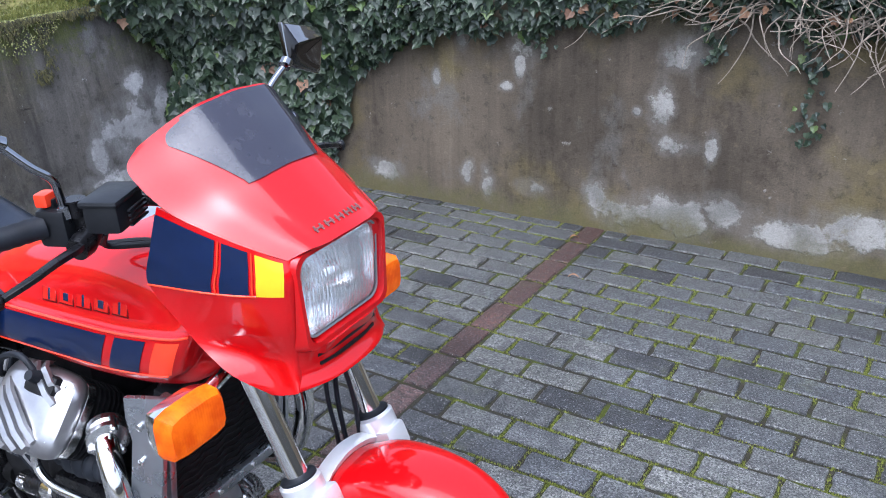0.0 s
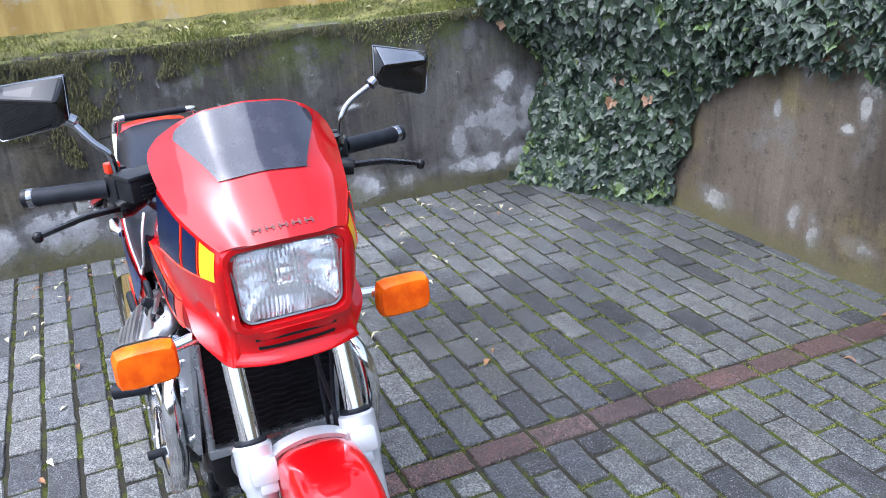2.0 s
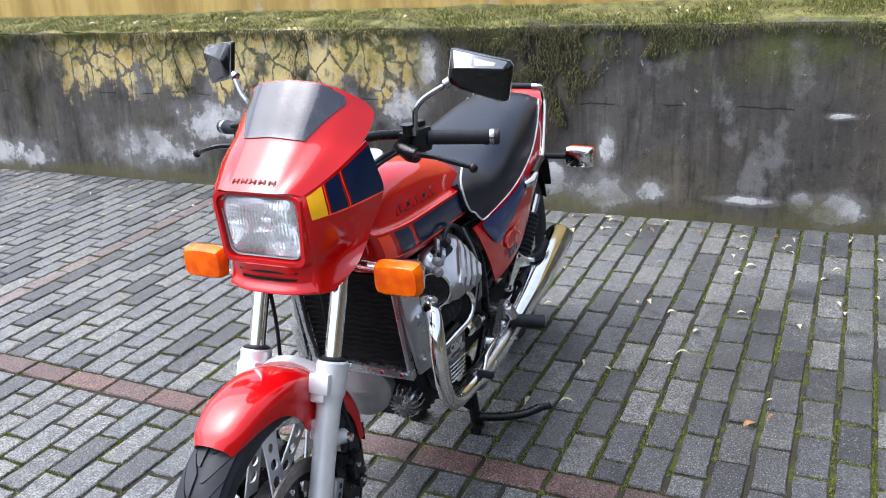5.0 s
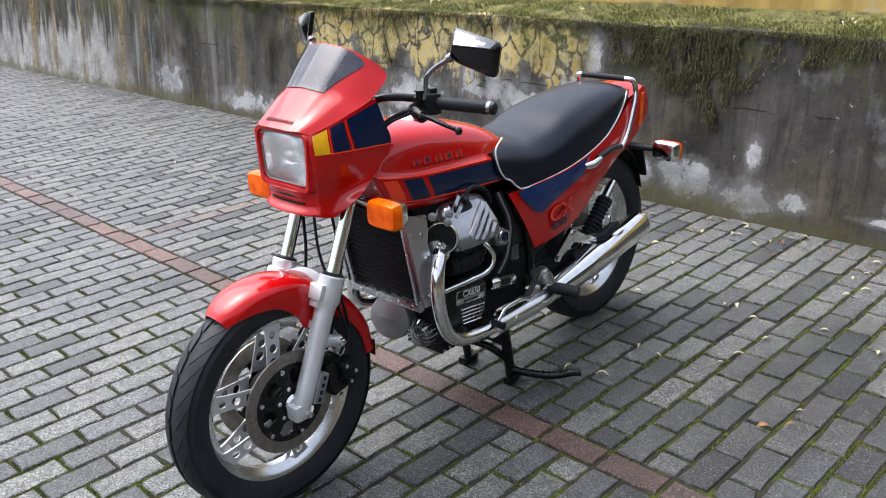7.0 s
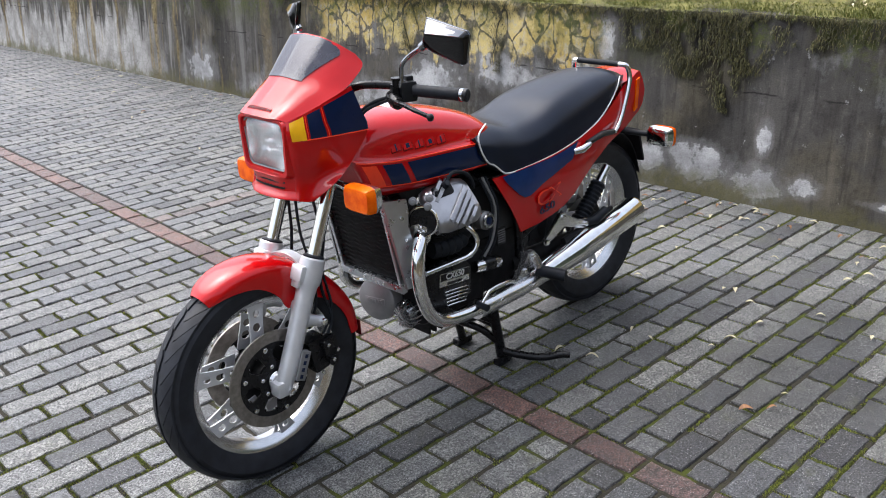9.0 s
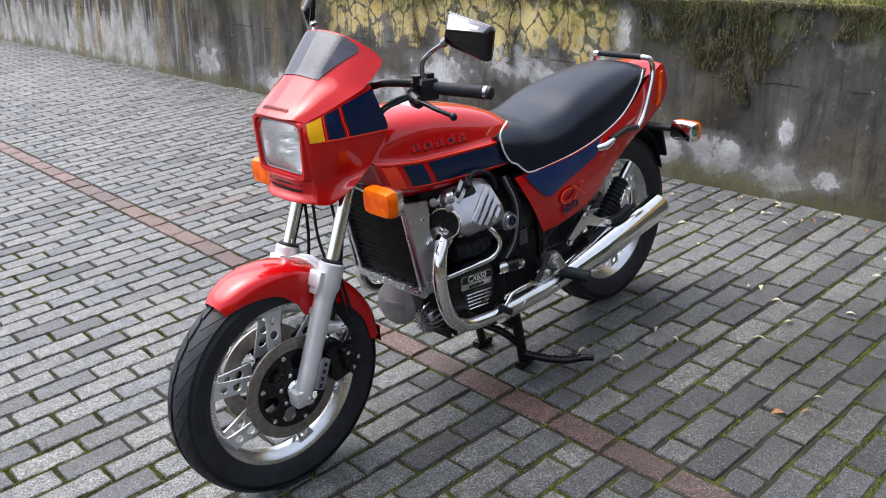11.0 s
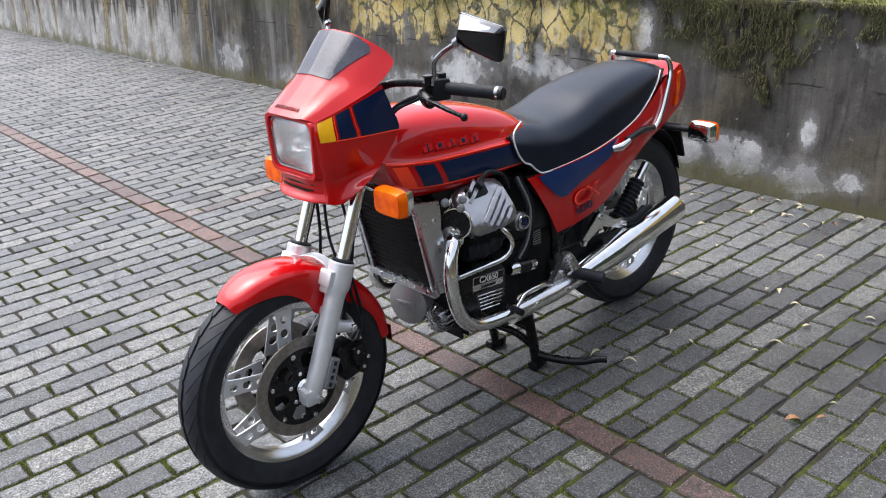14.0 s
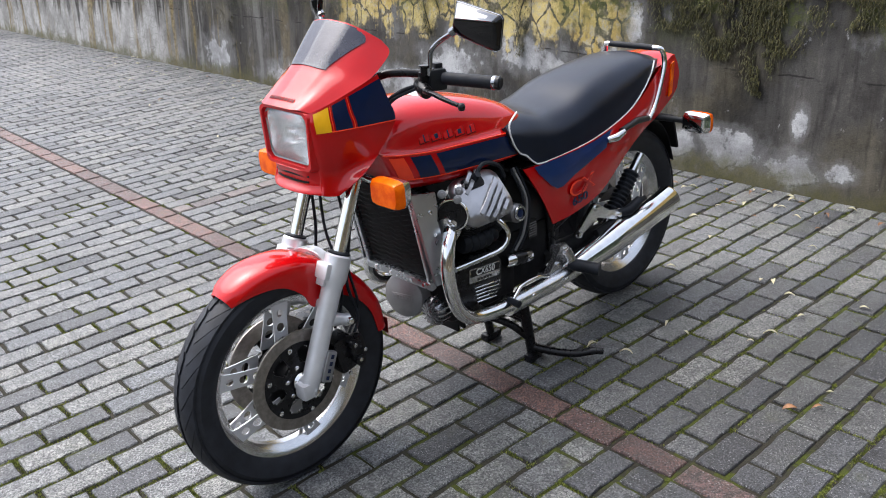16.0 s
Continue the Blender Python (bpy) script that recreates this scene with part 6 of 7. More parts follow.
def cylinder_head(s):
    ax = Vector((0.08, 0.74 * s, 0.66)).normalized()           # outwards along the cylinder
    fw = Vector((1, 0, 0))
    fw = (fw - ax * fw.dot(ax)).normalized()
    up = ax.cross(fw)
    if up.z < 0:
        up = -up
    o = Vector((0.155, 0.090, 0.600)) if s > 0 else Vector((0.098, -0.095, 0.582))

    def at(a, b, h):
        return o + fw * a + up * b + ax * h

    def oval(a, b, h, n=32, p=5.0):
        out = []
        for k in range(n):
            t = 2 * math.pi * k / n
            q = (abs(math.cos(t)) ** p + abs(math.sin(t)) ** p) ** (-1 / p)
            out.append(at(a * q * math.cos(t), b * q * math.sin(t), h))
        return out

    bm = bmesh.new()
    loft(bm, [oval(0.075, 0.064, h) for h in (0.0, 0.09)])
    barrel = part("cylinder", bm, BLACKMATT, engine)
    for k in range(6):
        bm = bmesh.new()
        h = 0.02 + 0.012 * k
        loft(bm, [oval(0.084, 0.072, h), oval(0.084, 0.072, h + 0.004)])
        part("fin", bm, BLACKMATT, barrel)
    bm = bmesh.new()
    loft(bm, [oval(0.082, 0.070, 0.092), oval(0.086, 0.073, 0.096), oval(0.086, 0.073, 0.115), oval(0.080, 0.068, 0.119)])
    head = part("cylinder_head", bm, STEEL, engine, "bare aluminium cylinder head")
    bm = bmesh.new()
    loft(bm, [oval(0.088, 0.074, 0.120), oval(0.090, 0.076, 0.124), oval(0.090, 0.076, 0.132), oval(0.082, 0.068, 0.146), oval(0.060, 0.050, 0.154), oval(0.050, 0.040, 0.155)])
    cover = part("rocker_cover", bm, CASTSILVER, engine, "ribbed silver rocker cover")
    al, ac = (fw * 0.80 - up * 0.6).normalized(), (fw * 0.6 + up * 0.80).normalized()
    for c0, half, shift in ((-0.066, 0.036, 0.004), (-0.048, 0.058, 0.004), (-0.030, 0.070, 0.002), (-0.012, 0.074, 0.0), (0.048, 0.050, -0.010), (0.064, 0.034, -0.012)):
        bm = bmesh.new()
        p = [at(0, 0, hh) + al * (shift + half * t) + ac * c0 for t, hh in ((-1.0, 0.136), (-0.92, 0.150), (-0.5, 0.160), (0.5, 0.160), (0.92, 0.150), (1.0, 0.134))]
        loft(bm, [[q + ac * 0.0066, q + ac * 0.0050 + ax * 0.007, q - ac * 0.0050 + ax * 0.007, q - ac * 0.0066] for q in p])
        part("rib", bm, CASTSILVER, cover, smooth=20)
    bm = bmesh.new()
    block(bm, at(0.018, 0.042, 0.150), (0.070, 0.040, 0.030), 0.012, Matrix((fw, up, ax)).transposed())
    part("plug_cap", bm, BLACKMATT, cover)
    for a, b in ((-0.072, -0.03), (0.070, -0.045), (-0.05, 0.055), (0.075, 0.05)):
        bm = bmesh.new()
        lathe(bm, [(0.012, 0), (0.012, 0.008), (0.007, 0.010), (0.002, 0.011)], at(a * 0.86, b * 0.9, 0.140), ax, n=14)
        part("bolt", bm, CHROME, cover)
    bm = bmesh.new()
    tube(bm, spline([at(0.01, 0.05, 0.16), at(-0.03, 0.075, 0.18), at(-0.09, 0.06, 0.16), at(-0.12, 0.03, 0.12), at(-0.16, 0.05, 0.05)], 5), 0.006, 8)
    lathe(bm, [(0.012, -0.02), (0.014, 0), (0.009, 0.03)], at(0.01, 0.05, 0.155), ax, n=12)
    part("plug_lead", bm, RUBBER, engine)
    # outlet clamp and exhaust
    bm = bmesh.new()
    oc = Vector((0.275, 0.165, 0.625)) if s > 0 else Vector((0.230, -0.152, 0.625))
    d = Vector((0.75, 0.5 * s, -0.15)).normalized()
    lathe(bm, [(0.026, -0.03), (0.034, -0.02), (0.034, -0.008), (0.027, 0.0), (0.036, 0.004), (0.036, 0.014), (0.024, 0.018)], oc, d, n=20)
    for k in (0, 1, 2):
        a = 2.1 * k + 0.5
        u = d.orthogonal().normalized()
        w = d.cross(u)
        q = oc + (u * math.cos(a) + w * math.sin(a)) * 0.030
        lathe(bm, [(0.007, -0.01), (0.007, 0.022), (0.004, 0.025)], q, d, n=10)
    part("exhaust_clamp", bm, STEEL, engine)
    bm = bmesh.new()
    pts = side(s, [(0.262, 0.160, 0.628), (0.300, 0.192, 0.617), (0.330, 0.212, 0.580), (0.341, 0.220, 0.520), (0.330, 0.220, 0.450), (0.302, 0.218, 0.388), (0.250, 0.215, 0.347), (0.170, 0.212, 0.331), (0.07, 0.210, 0.324)])
    if s < 0:
        pts = [(x - 0.045 * min(1, max(0, (z - 0.33) / 0.12)), y * (1 - 0.09 * min(1, max(0, (z - 0.33) / 0.12))), z) for x, y, z in pts]
    tube(bm, spline(pts, 6), 0.0205, 20)
    ex = part("exhaust", bm, CHROME, bike, "chrome exhaust pipe and silencer")
    bm = bmesh.new()
    tube(bm, side(s, [(0.095, 0.210, 0.326), (0.088, 0.210, 0.325), (0.06, 0.210, 0.323), (-0.12, 0.202, 0.318), (-0.24, 0.193, 0.324)]), [0.024, 0.030, 0.029, 0.029, 0.030], 20)
    part("heat_shield", bm, STEEL, ex, "dull steel heat shield")
    bm = bmesh.new()
    tube(bm, side(s, [(0.10, 0.210, 0.326), (0.08, 0.210, 0.324)]), 0.033, 18)
    part("pipe_clamp", bm, CHROME, ex)
    for q in ((0.0, 0.322), (-0.16, 0.319)):
        bm = bmesh.new()
        lathe(bm, [(0.008, 0), (0.008, 0.005), (0.004, 0.007)], (q[0], 0.232 * s, q[1] + 0.006), (0, s, 0.2), n=10)
        part("bolt", bm, CHROME, ex)
    bm = bmesh.new()
    a, b = Vector((-0.225, 0.193 * s, 0.323)), Vector((-0.815, 0.180 * s, 0.400))
    prof = [(0.0, 0.029), (0.03, 0.031), (0.18, 0.040), (0.36, 0.0485), (0.42, 0.0495), (0.985, 0.051), (1.0, 0.049), (1.0, 0.042), (0.95, 0.040)]
    tube(bm, [a.lerp(b, t) for t, r in prof], [r for t, r in prof], 28)
    part("silencer", bm, CHROME, ex, "chrome silencer")
    bm = bmesh.new()
    tube(bm, [a.lerp(b, 0.955), a.lerp(b, 0.99)], [0.038, 0.030], 20)
    part("silencer_outlet", bm, BLACKMATT, ex)
    bm = bmesh.new()
    tube(bm, [a.lerp(b, 0.30) + Vector((0.0, -0.025 * s, 0.045)), a.lerp(b, 0.8) + Vector((0, -0.025 * s, 0.045))], 0.012, 8)
    part("silencer_bracket", bm, BLACKMATT, ex)
    # ribbed intake boot
    bm = bmesh.new()
    boot = spline(side(s, [(0.07, 0.140, 0.600), (0.10, 0.152, 0.552), (0.16, 0.154, 0.545), (0.22, 0.148, 0.550)]), 7)
    tube(bm, boot, [0.031 if k % 3 else 0.026 for k in range(len(boot))], 16)
    part("intake_boot", bm, RUBBER, engine, "ribbed black rubber boot")
    # side cover with badge
    bm = bmesh.new()
    pts = [(0.265, 0.365), (0.295, 0.42), (0.290, 0.485), (0.225, 0.512), (0.135, 0.505), (0.100, 0.46), (0.105, 0.37), (0.16, 0.345)]
    prism(bm, pts, 0.028, lambda p, q, h: Vector((p + (-0.022 if s > 0 else -0.055), (0.150 + h) * s, q)), 0.010)
    case = part("crankcase_cover", bm, BLACK, engine, "black crankcase side cover with badge")
    bm = bmesh.new()
    m = facing((0.160 if s > 0 else 0.141, 0.181 * s, 0.450), (-s, 0, -0.10 * s), (0, 0, 1))
    block(bm, m @ Vector((0, 0, 0)), (0.128, 0.044, 0.006), 0.002, m.to_3x3())
    part("badge", bm, STEEL, case, "silver model badge")
    bm = bmesh.new()
    block(bm, m @ Vector((0, 0.009, 0.0035)), (0.122, 0.022, 0.0012), 0, m.to_3x3())
    for k in range(5):
        block(bm, m @ Vector((-0.026 + 0.013 * k, -0.014, 0.0035)), (0.009, 0.008, 0.001), 0, m.to_3x3())
    tagged(part("badge_field", bm, BLACK, case), kind="stuff")
    letters("badge_letters", "CX650", 0.027, m @ Matrix.Translation((0, 0.009, 0.0042)), WHITE, case, 0.0006)
    for k in range(5):
        bm = bmesh.new()
        block(bm, m @ Vector((0.012, -0.040 - 0.0115 * k, 0.0)), (0.105 - 0.006 * k, 0.0042, 0.010), 0.001, m.to_3x3(), 1)
        part("case_fin", bm, STEEL, case)
    # coolant pipe beside the cover
    bm = bmesh.new()
    tube(bm, spline(side(s, [(0.295, 0.200, 0.511), (0.19, 0.204, 0.511), (0.118, 0.205, 0.512), (0.084, 0.204, 0.530), (0.076, 0.202, 0.555), (0.090, 0.196, 0.582), (0.105, 0.180, 0.605)]), 5), 0.0085, 12)
    part("coolant_pipe", bm, CHROME, engine)
    # foot controls
    bm = bmesh.new()
    plate = [(-0.165, 0.428), (-0.198, 0.430), (-0.218, 0.408), (-0.206, 0.378), (-0.160, 0.346), (-0.132, 0.312), (-0.106, 0.308), (-0.094, 0.330), (-0.118, 0.362), (-0.146, 0.392)]
    prism(bm, plate, 0.022, lambda p, q, h: Vector((p, (0.180 + h) * s, q)), 0.006)
    tube(bm, side(s, [(-0.10, 0.16, 0.33), (-0.112, 0.185, 0.326)]), 0.020, 14)
    tube(bm, side(s, [(-0.19, 0.15, 0.40), (-0.196, 0.206, 0.398), (-0.206, 0.214, 0.372)]), [0.018, 0.020, 0.016], 14)
    foot = part("footrest_bracket", bm, BRIGHTCAST, bike, "cast aluminium footrest bracket")
    for q in ((-0.190, 0.412), (-0.150, 0.372), (-0.115, 0.330)):
        bm = bmesh.new()
        lathe(bm, [(0.009, 0), (0.009, 0.006), (0.005, 0.009)], (q[0], 0.202 * s, q[1]), (0, s, 0), n=12)
        part("bolt", bm, CHROME, foot)
    bm = bmesh.new()
    p0, p1 = Vector((-0.208, 0.205 * s, 0.356)), Vector((-0.246, 0.296 * s, 0.346))
    tube(bm, [p0.lerp(p1, t / 12) for t in range(13)], [0.0200 if t % 2 else 0.0210 for t in range(13)], 14)
    part("footrest", bm, RUBBER, foot, "black rubber footrest")
    bm = bmesh.new()
    tube(bm, spline(side(s, [(-0.10, 0.205, 0.350), (-0.04, 0.215, 0.372), (0.04, 0.222, 0.376), (0.075, 0.228, 0.362), (0.095, 0.230, 0.345)]), 5), 0.0065, 10)
    part("foot_lever", bm, CHROME, foot)
    bm = bmesh.new()
    tube(bm, side(s, [(0.095, 0.215, 0.345), (0.097, 0.258, 0.343)]), 0.011, 12)
    part("lever_rubber", bm, RUBBER, foot)
    # pillion bracket
    bm = bmesh.new()
    v = [(-0.285, 0.420), (-0.300, 0.405), (-0.400, 0.452), (-0.520, 0.402), (-0.545, 0.420), (-0.530, 0.445), (-0.470, 0.450), (-0.400, 0.500), (-0.380, 0.500)]
    prism(bm, v, 0.014, lambda p, q, h: Vector((p, (0.158 + h) * s, q)), 0.003)
    br = part("pillion_bracket", bm, STEEL, bike, "aluminium pillion footrest bracket")
    for q in ((-0.300, 0.420), (-0.390, 0.485), (-0.525, 0.424)):
        bm = bmesh.new()
        lathe(bm, [(0.010, 0), (0.010, 0.007), (0.005, 0.009)], (q[0], 0.172 * s, q[1]), (0, s, 0), n=12)
        part("bolt", bm, CHROME, br)
    bm = bmesh.new()
    tube(bm, side(s, [(-0.525, 0.165, 0.424), (-0.56, 0.185, 0.430), (-0.62, 0.188, 0.452)]), [0.014, 0.018, 0.016], 12)
    part("pillion_footrest", bm, RUBBER, br)
    # suspension unit with boot
    bm = bmesh.new()
    a, b = Vector((-0.535, 0.125 * s, 0.405)), Vector((-0.655, 0.130 * s, 0.535))
    tube(bm, [a.lerp(b, t / 22) for t in range(23)], [0.030 if t % 2 else 0.025 for t in range(23)], 16)
    part("rear_damper", bm, RUBBER, bike, "ribbed black rear damper")
    bm = bmesh.new()
    tube(bm, [a.lerp(b, -0.25), a.lerp(b, 0.0)], 0.016, 10)
    part("damper_mount", bm, STEEL, bike)
    bm = bmesh.new()
    tube(bm, [a.lerp(b, 1.0), a.lerp(b, 1.4)], 0.016, 10)
    part("damper_rod", bm, STEEL, bike)


both(cylinder_head)

# front cover, finned cap, horn, carburettor cap
bm = bmesh.new()
lathe(bm, [(0.072, -0.05), (0.072, 0.0), (0.068, 0.016), (0.060, 0.022), (0.002, 0.024)], (0.300, -0.015, 0.372), (1, 0.25, 0.05), n=40)
fc = part("front_engine_cover", bm, GREYCAST, engine, "round grey cast engine cover")
bm = bmesh.new()
m = facing((0.3245, -0.008, 0.374), (-0.25, 1, 0), (0, 0, 1))
block(bm, m @ Vector((0, 0, 0.001)), (0.072, 0.020, 0.003), 0.001, m.to_3x3())
for k in range(5):
    block(bm, m @ Vector((-0.024 + 0.012 * k, 0, 0.0035)), (0.008, 0.011, 0.002), 0, m.to_3x3())
tagged(part("maker_mark", bm, GREYCAST, fc), kind="stuff")
bm = bmesh.new()
d = Vector((1, 0.10, -0.04)).normalized()
o = Vector((0.258, 0.080, 0.338))
lathe(bm, [(0.032, -0.065), (0.034, 0.02), (0.030, 0.034), (0.010, 0.036), (0.010, 0.042), (0.002, 0.044)], o, d, n=28)
fin_cap = part("finned_cap", bm, BRIGHTCAST, engine, "silver finned round cap")
w, u = Vector((0, 0, 1)), Vector((0, 0, 1)).cross(d)
for k in range(16):
    bm = bmesh.new()
    a = 2 * math.pi * k / 16
    r = u * math.cos(a) + w * math.sin(a)
    t = d.cross(r)
    pts = [o + r * 0.030 - d * 0.065, o + r * 0.0455 - d * 0.060, o + r * 0.0455 + d * 0.024, o + r * 0.034 + d * 0.042, o + r * 0.012 + d * 0.044]
    loft(bm, [[p + t * 0.0026 for p in pts], [p - t * 0.0026 for p in pts]])
    part("fin", bm, BRIGHTCAST, fin_cap)
bm = bmesh.new()
d = Vector((0.84, 0.48, 0.10)).normalized()
lathe(bm, [(0.018, -0.06), (0.034, -0.040), (0.041, -0.020), (0.042, -0.001), (0.038, 0.002), (0.034, 0.0005), (0.012, 0.0005), (0.010, 0.004), (0.002, 0.005)], (0.278, 0.186, 0.666), d, n=36)
horn = part("horn", bm, BLACK, bike, "round black horn with chrome ring")
bm = bmesh.new()
lathe(bm, [(0.0415, -0.005), (0.0465, -0.005), (0.0475, 0.0), (0.0455, 0.005), (0.0415, 0.005), (0.0405, 0.0)], (0.278, 0.186, 0.666), d, n=36, close=True)
part("horn_ring", bm, CHROME, horn)
for q in ((0.275, 0.205, 0.715), (0.262, 0.20, 0.735), (0.30, 0.17, 0.73)):
    bm = bmesh.new()
    lathe(bm, [(0.010, -0.02), (0.012, 0), (0.012, 0.004), (0.006, 0.006), (0.006, 0.010)], q, (0.7, 0.7, 0.2), n=14)
    part("coolant_fitting", bm, GREYCAST, engine)
for s in (1, -1):
    bm = bmesh.new()
    lathe(bm, [(0.030, -0.06), (0.030, 0.0), (0.025, 0.006), (0.012, 0.006)], (-0.012, 0.163 * s, 0.580), (0, s, 0.1), n=24)
    lathe(bm, [(0.036, -0.12), (0.036, -0.05)], (-0.012, 0.163 * s, 0.580), (0, s, 0.1), n=24)
    carb = part("carburettor", bm, GREYCAST, engine, "grey cast carburettor with round cap")
    bm = bmesh.new()
    lathe(bm, [(0.012, 0), (0.012, 0.007), (0.004, 0.009)], (-0.012, 0.169 * s, 0.581), (0, s, 0.1), n=16)
    part("cap", bm, NAVY, carb)
    bm = bmesh.new()
    lathe(bm, [(0.017, 0.001), (0.024, 0.001), (0.025, 0.005), (0.023, 0.009), (0.017, 0.009)], (-0.012, 0.169 * s, 0.581), (0, s, 0.1), n=28, close=True)
    part("cap_ring", bm, BRIGHTCAST, carb, "bright knurled cap ring")
    for k in range(3):
        bm = bmesh.new()
        tube(bm, spline(side(s, [(0.0 - 0.012 * k, 0.150, 0.72), (-0.03 - 0.012 * k, 0.172, 0.62), (-0.02 - 0.014 * k, 0.168, 0.52), (0.02 - 0.02 * k, 0.16, 0.46)]), 6), 0.0045, 8)
        part("breather_hose", bm, RUBBER if k != 1 else GREYCAST, bike)
    bm = bmesh.new()
    block(bm, (-0.085, 0.155 * s, 0.505), (0.045, 0.006, 0.060), 0.002)
    plate = part("warning_plate", bm, BLACK, bike)
    bm = bmesh.new()
    for k in range(6):
        block(bm, (-0.085, 0.159 * s, 0.525 - 0.008 * k), (0.034, 0.001, 0.002), 0)
    tagged(part("writing", bm, GREYCAST, plate), kind="stuff")
    bm = bmesh.new()
    tube(bm, side(s, [(-0.066, 0.160, 0.424), (-0.062, 0.160, 0.425), (0.045, 0.162, 0.440), (0.05, 0.162, 0.441)]), [0.018, 0.021, 0.021, 0.017], 18)
    part("starter_motor", bm, CHROME, engine)
    bm = bmesh.new()
    tube(bm, side(s, [(-0.035, 0.1605, 0.4288), (0.015, 0.1615, 0.4358)]), 0.0218, 18)
    part("motor_band", bm, BLACK, engine)

# centre stand
bm = bmesh.new()
tube(bm, spline([(-0.085, 0.100, 0.275), (-0.108, 0.100, 0.165), (-0.122, 0.102, 0.080), (-0.128, 0.104, 0.032)], 5), 0.018, 12)
tube(bm, spline([(-0.085, -0.100, 0.275), (-0.120, -0.100, 0.12), (-0.143, -0.102, 0.03)], 5), 0.0155, 12)
tube(bm, [(-0.105, -0.10, 0.17), (-0.112, 0.10, 0.15)], 0.013, 10)
block(bm, (-0.136, 0.106, 0.014), (0.075, 0.034, 0.028), 0.007, eul(0, 0, 10))
block(bm, (-0.148, -0.104, 0.014), (0.075, 0.034, 0.028), 0.007)
tube(bm, spline([(-0.126, 0.108, 0.050), (-0.165, 0.165, 0.036), (-0.205, 0.230, 0.034), (-0.238, 0.276, 0.046), (-0.262, 0.302, 0.044)], 5), [0.014] * 16 + [0.012] * 5, 10)
tube(bm, [(0.0, 0.02, 0.235), (-0.105, 0.098, 0.170)], 0.012, 8)
tube(bm, spline([(-0.030, -0.040, 0.165), (-0.075, 0.050, 0.140), (-0.118, 0.103, 0.085)], 4), 0.013, 10)
stand = part("centre_stand", bm, BLACK, bike, "black steel centre stand, lowered")

# ---- paving, block by block ----
def paver_shape(length, width, seed):
    """Top with worn, uneven edges, and the sides; the middle of its top at the origin."""
    r = random.Random(seed)
    hx, hy, b = length / 2, width / 2, 0.0022
    nx, ny = (5, 3) if length > width else (3, 5) if width > length else (3, 3)
    edge = [(-hx + length * i / nx, -hy) for i in range(nx)] + [(hx, -hy + width * i / ny) for i in range(ny)]
    edge += [(-x, -y) for x, y in edge]
    outer, inner = [], []
    for x, y in edge:
        ox, oy = x + r.uniform(-0.0042, 0.0016) * (1 if x > 0 else -1), y + r.uniform(-0.0042, 0.0016) * (1 if y > 0 else -1)
        k = b + r.uniform(0, 0.0022)
        outer.append((ox, oy))
        inner.append((ox - (math.copysign(k, x) if abs(x) > hx - 1e-6 else 0), oy - (math.copysign(k, y) if abs(y) > hy - 1e-6 else 0)))
    n = len(edge)
    vs = [(x, y, -0.04) for x, y in outer] + [(x, y, -0.0034 - r.uniform(0, 0.0015)) for x, y in outer] + [(x, y, r.uniform(-0.0006, 0.0)) for x, y in inner]
    fs = [tuple(range(2 * n, 3 * n))]
    for i in range(n):
        k = (i + 1) % n
        fs += [(i, k, k + n, i + n), (i + n, k + n, k + 2 * n, i + 2 * n)]
    return vs, fs


def paving_plan():
    """Rows of (middle x, middle y, length along x, width along y, is red)."""
    out = []
    for j in range(-150, 18):
        y = (j + 0.5) * P
        red_row = 2 if j == -29 else 0
        # towards the back wall
        x = 0.0 if j % 2 == 0 else P
        while x > -21.2 * P:
            a, b = max(x - 2 * P, -21.3 * P), min(x, 0.0)
            if b - a > 0.03:
                out.append(((a + b) / 2, y, b - a, P, red_row))
            x -= 2 * P
        # towards the open yard
        x = P if j % 2 == 0 else 0.0
        while x < 44 * P:
            a, b = max(x, P), x + 2 * P
            out.append(((a + b) / 2, y, b - a, P, 0))
            x += 2 * P
    for j in range(-75, 9):
        out.append((0.5 * P, (2 * j + 1) * P, P, 2 * P, 1))
    return out


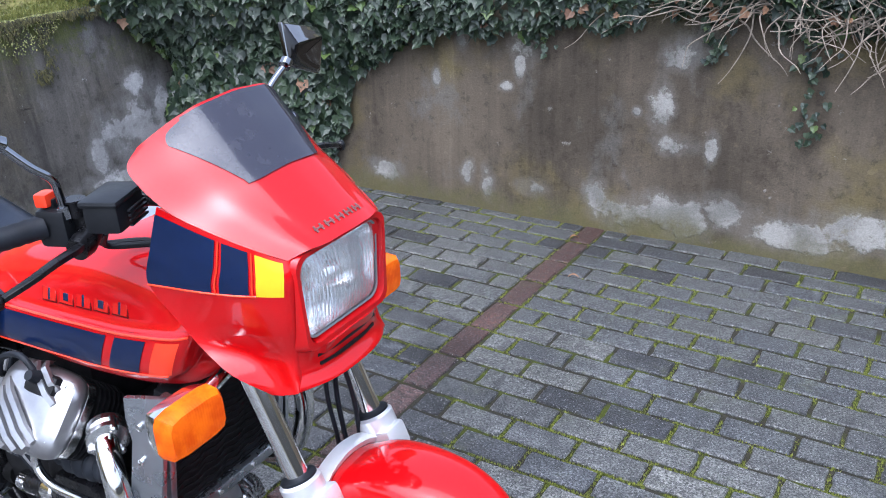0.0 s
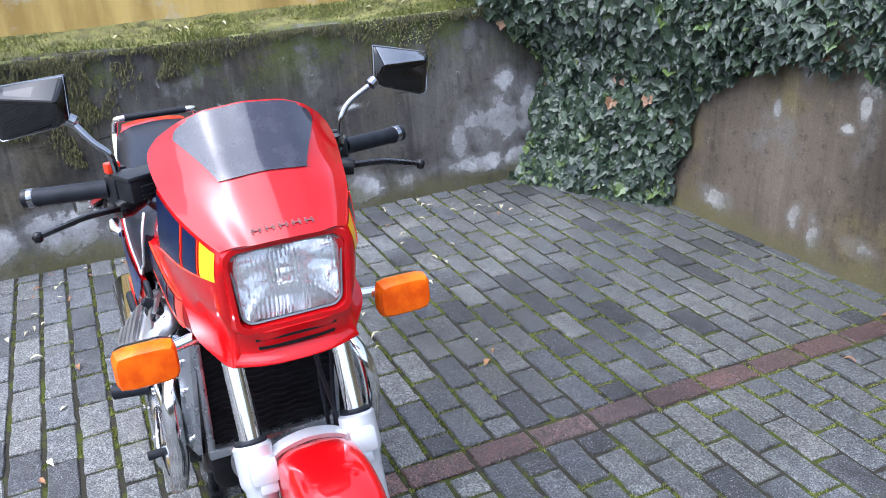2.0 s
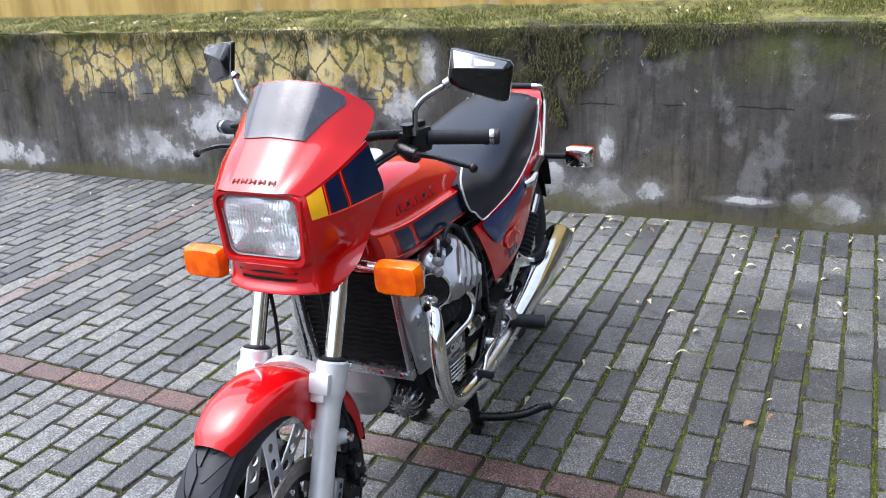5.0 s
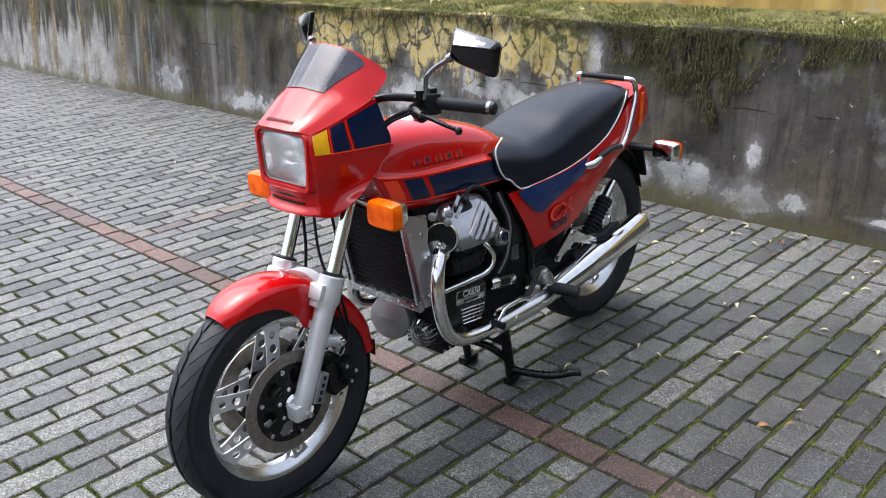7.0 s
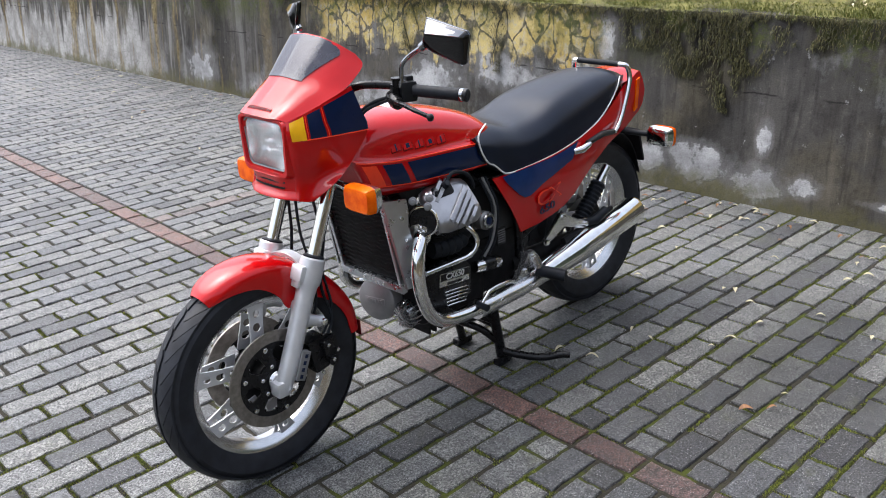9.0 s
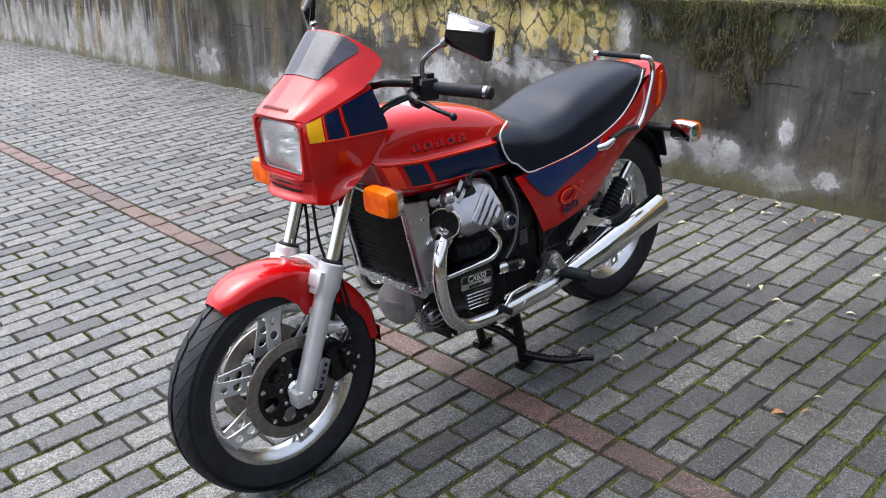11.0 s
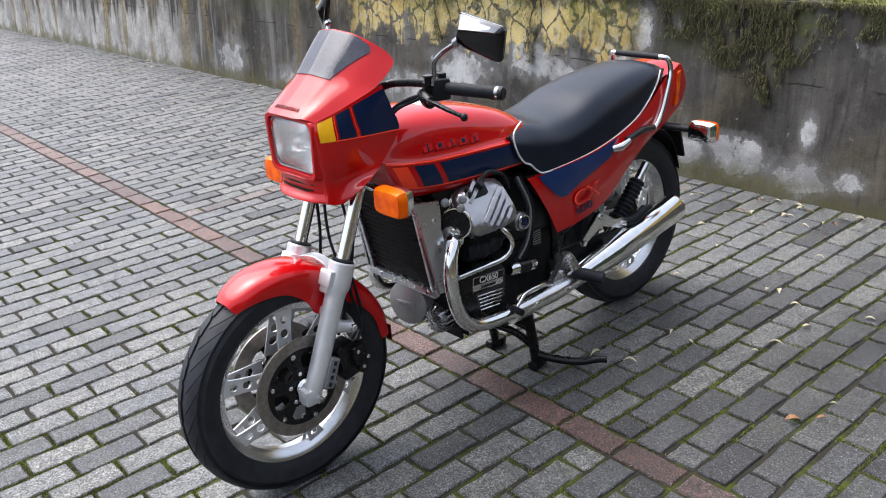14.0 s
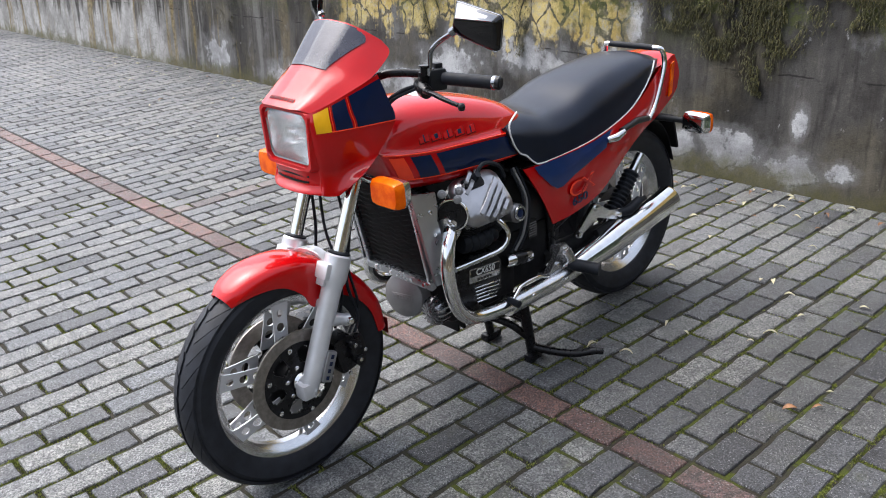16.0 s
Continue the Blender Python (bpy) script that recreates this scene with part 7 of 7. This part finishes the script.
def build_paving():
    bm = bmesh.new()
    n = 60
    sheet(bm, [[Vector((-2.4 + 7.2 * i / n, -15.8 + 17.8 * k / 150, -0.0066 + noise.noise(Vector((i * 1.7, k * 1.7, 0))) * 0.0022 + 0.0005 * max(0, min(1, (k - 140) / 8)))) for i in range(n + 1)] for k in range(151)])
    pave = part("pavement", bm, MOSSBED, smooth=180)
    tagged(pave, "yard of grey concrete paving blocks with a red course and mossy joints", "pavement", kind="structure")
    shapes, rest = {}, {0: ([], []), 1: ([], []), 2: ([], [])}
    r = random.Random(3)
    count = 0
    for x, y, lx, ly, red in paving_plan():
        near = -1.45 < x < 1.05 and -1.15 < y < 0.85
        dz, tx, ty = r.uniform(-0.0022, 0.0018), r.uniform(-0.006, 0.006), r.uniform(-0.010, 0.010)
        gap = 0.0115
        if near and count < 300:
            count += 1
            key = (round(lx, 3), round(ly, 3), r.randrange(6), red)
            if key not in shapes:
                vs, fs = paver_shape(lx - gap, ly - gap, key[2] + 5)
                me = bpy.data.meshes.new("red_brick" if red else "paving_block")
                me.from_pydata(vs, [], fs)
                me.materials.append(REDPAVER if red else PAVER)
                shapes[key] = me
            ob = new("red_brick" if red else "paving_block", shapes[key])
            ob.parent = pave
            ob.matrix_basis = pose(x, y, dz, math.degrees(tx), math.degrees(ty), r.uniform(-0.6, 0.6))
        else:
            vs, fs = paver_shape(lx - gap, ly - gap, r.randrange(50))
            V, F = rest[red]
            k = len(V)
            turn = r.uniform(-0.010, 0.010)
            V += [(x + a - b * turn, y + b + a * turn, c + dz + a * ty + b * tx) for a, b, c in vs]
            F += [tuple(k + i for i in f) for f in fs]
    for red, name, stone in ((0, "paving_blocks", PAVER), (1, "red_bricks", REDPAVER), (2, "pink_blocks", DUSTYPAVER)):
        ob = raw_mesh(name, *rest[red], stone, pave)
        tagged(ob, kind="stuff")

    # moss tufts in the joints near the motorcycle
    V, F = [], []
    q = random.Random(17)
    while len(F) < 100000:
        j = q.randrange(-34, 18)
        if q.random() < 0.62:
            x, y = q.uniform(-2.15, 1.7), j * P
        else:
            i = q.randrange(-21, 17)
            x, y = i * P, (j + q.random()) * P
            if 0 < i < 1 or (i <= 0 and (i + j) % 2) or (i >= 1 and (i + j) % 2 == 0):
                continue
        m = noise.fractal(Vector((x * 2.0, y * 2.0, 2)), 1.0, 2.0, 4) + 0.5 * noise.noise(Vector((x * 17, y * 17, 5)))
        corner = (x / P) % 1.0
        if min(corner, 1 - corner) < 0.14:      # clumps where joints meet
            m += 0.30
        if m < 0.26 - 0.06 * (y + 0.5):
            continue
        x, y = x + q.gauss(0, 0.0034), y + q.gauss(0, 0.0034)
        s, h, a = q.uniform(0.0014, 0.0036), q.uniform(0.003, 0.0105), q.uniform(0, 6.28)
        k = len(V)
        V += [(x - math.cos(a) * s, y - math.sin(a) * s, -0.007), (x + math.cos(a) * s, y + math.sin(a) * s, -0.007), (x + q.gauss(0, 0.002), y + q.gauss(0, 0.002), -0.0065 + h * 0.8)]
        F.append((k, k + 1, k + 2))
    tagged(raw_mesh("joint_moss", V, F, MOSS, pave), "green moss tufts in the joints", kind="stuff")


build_paving()
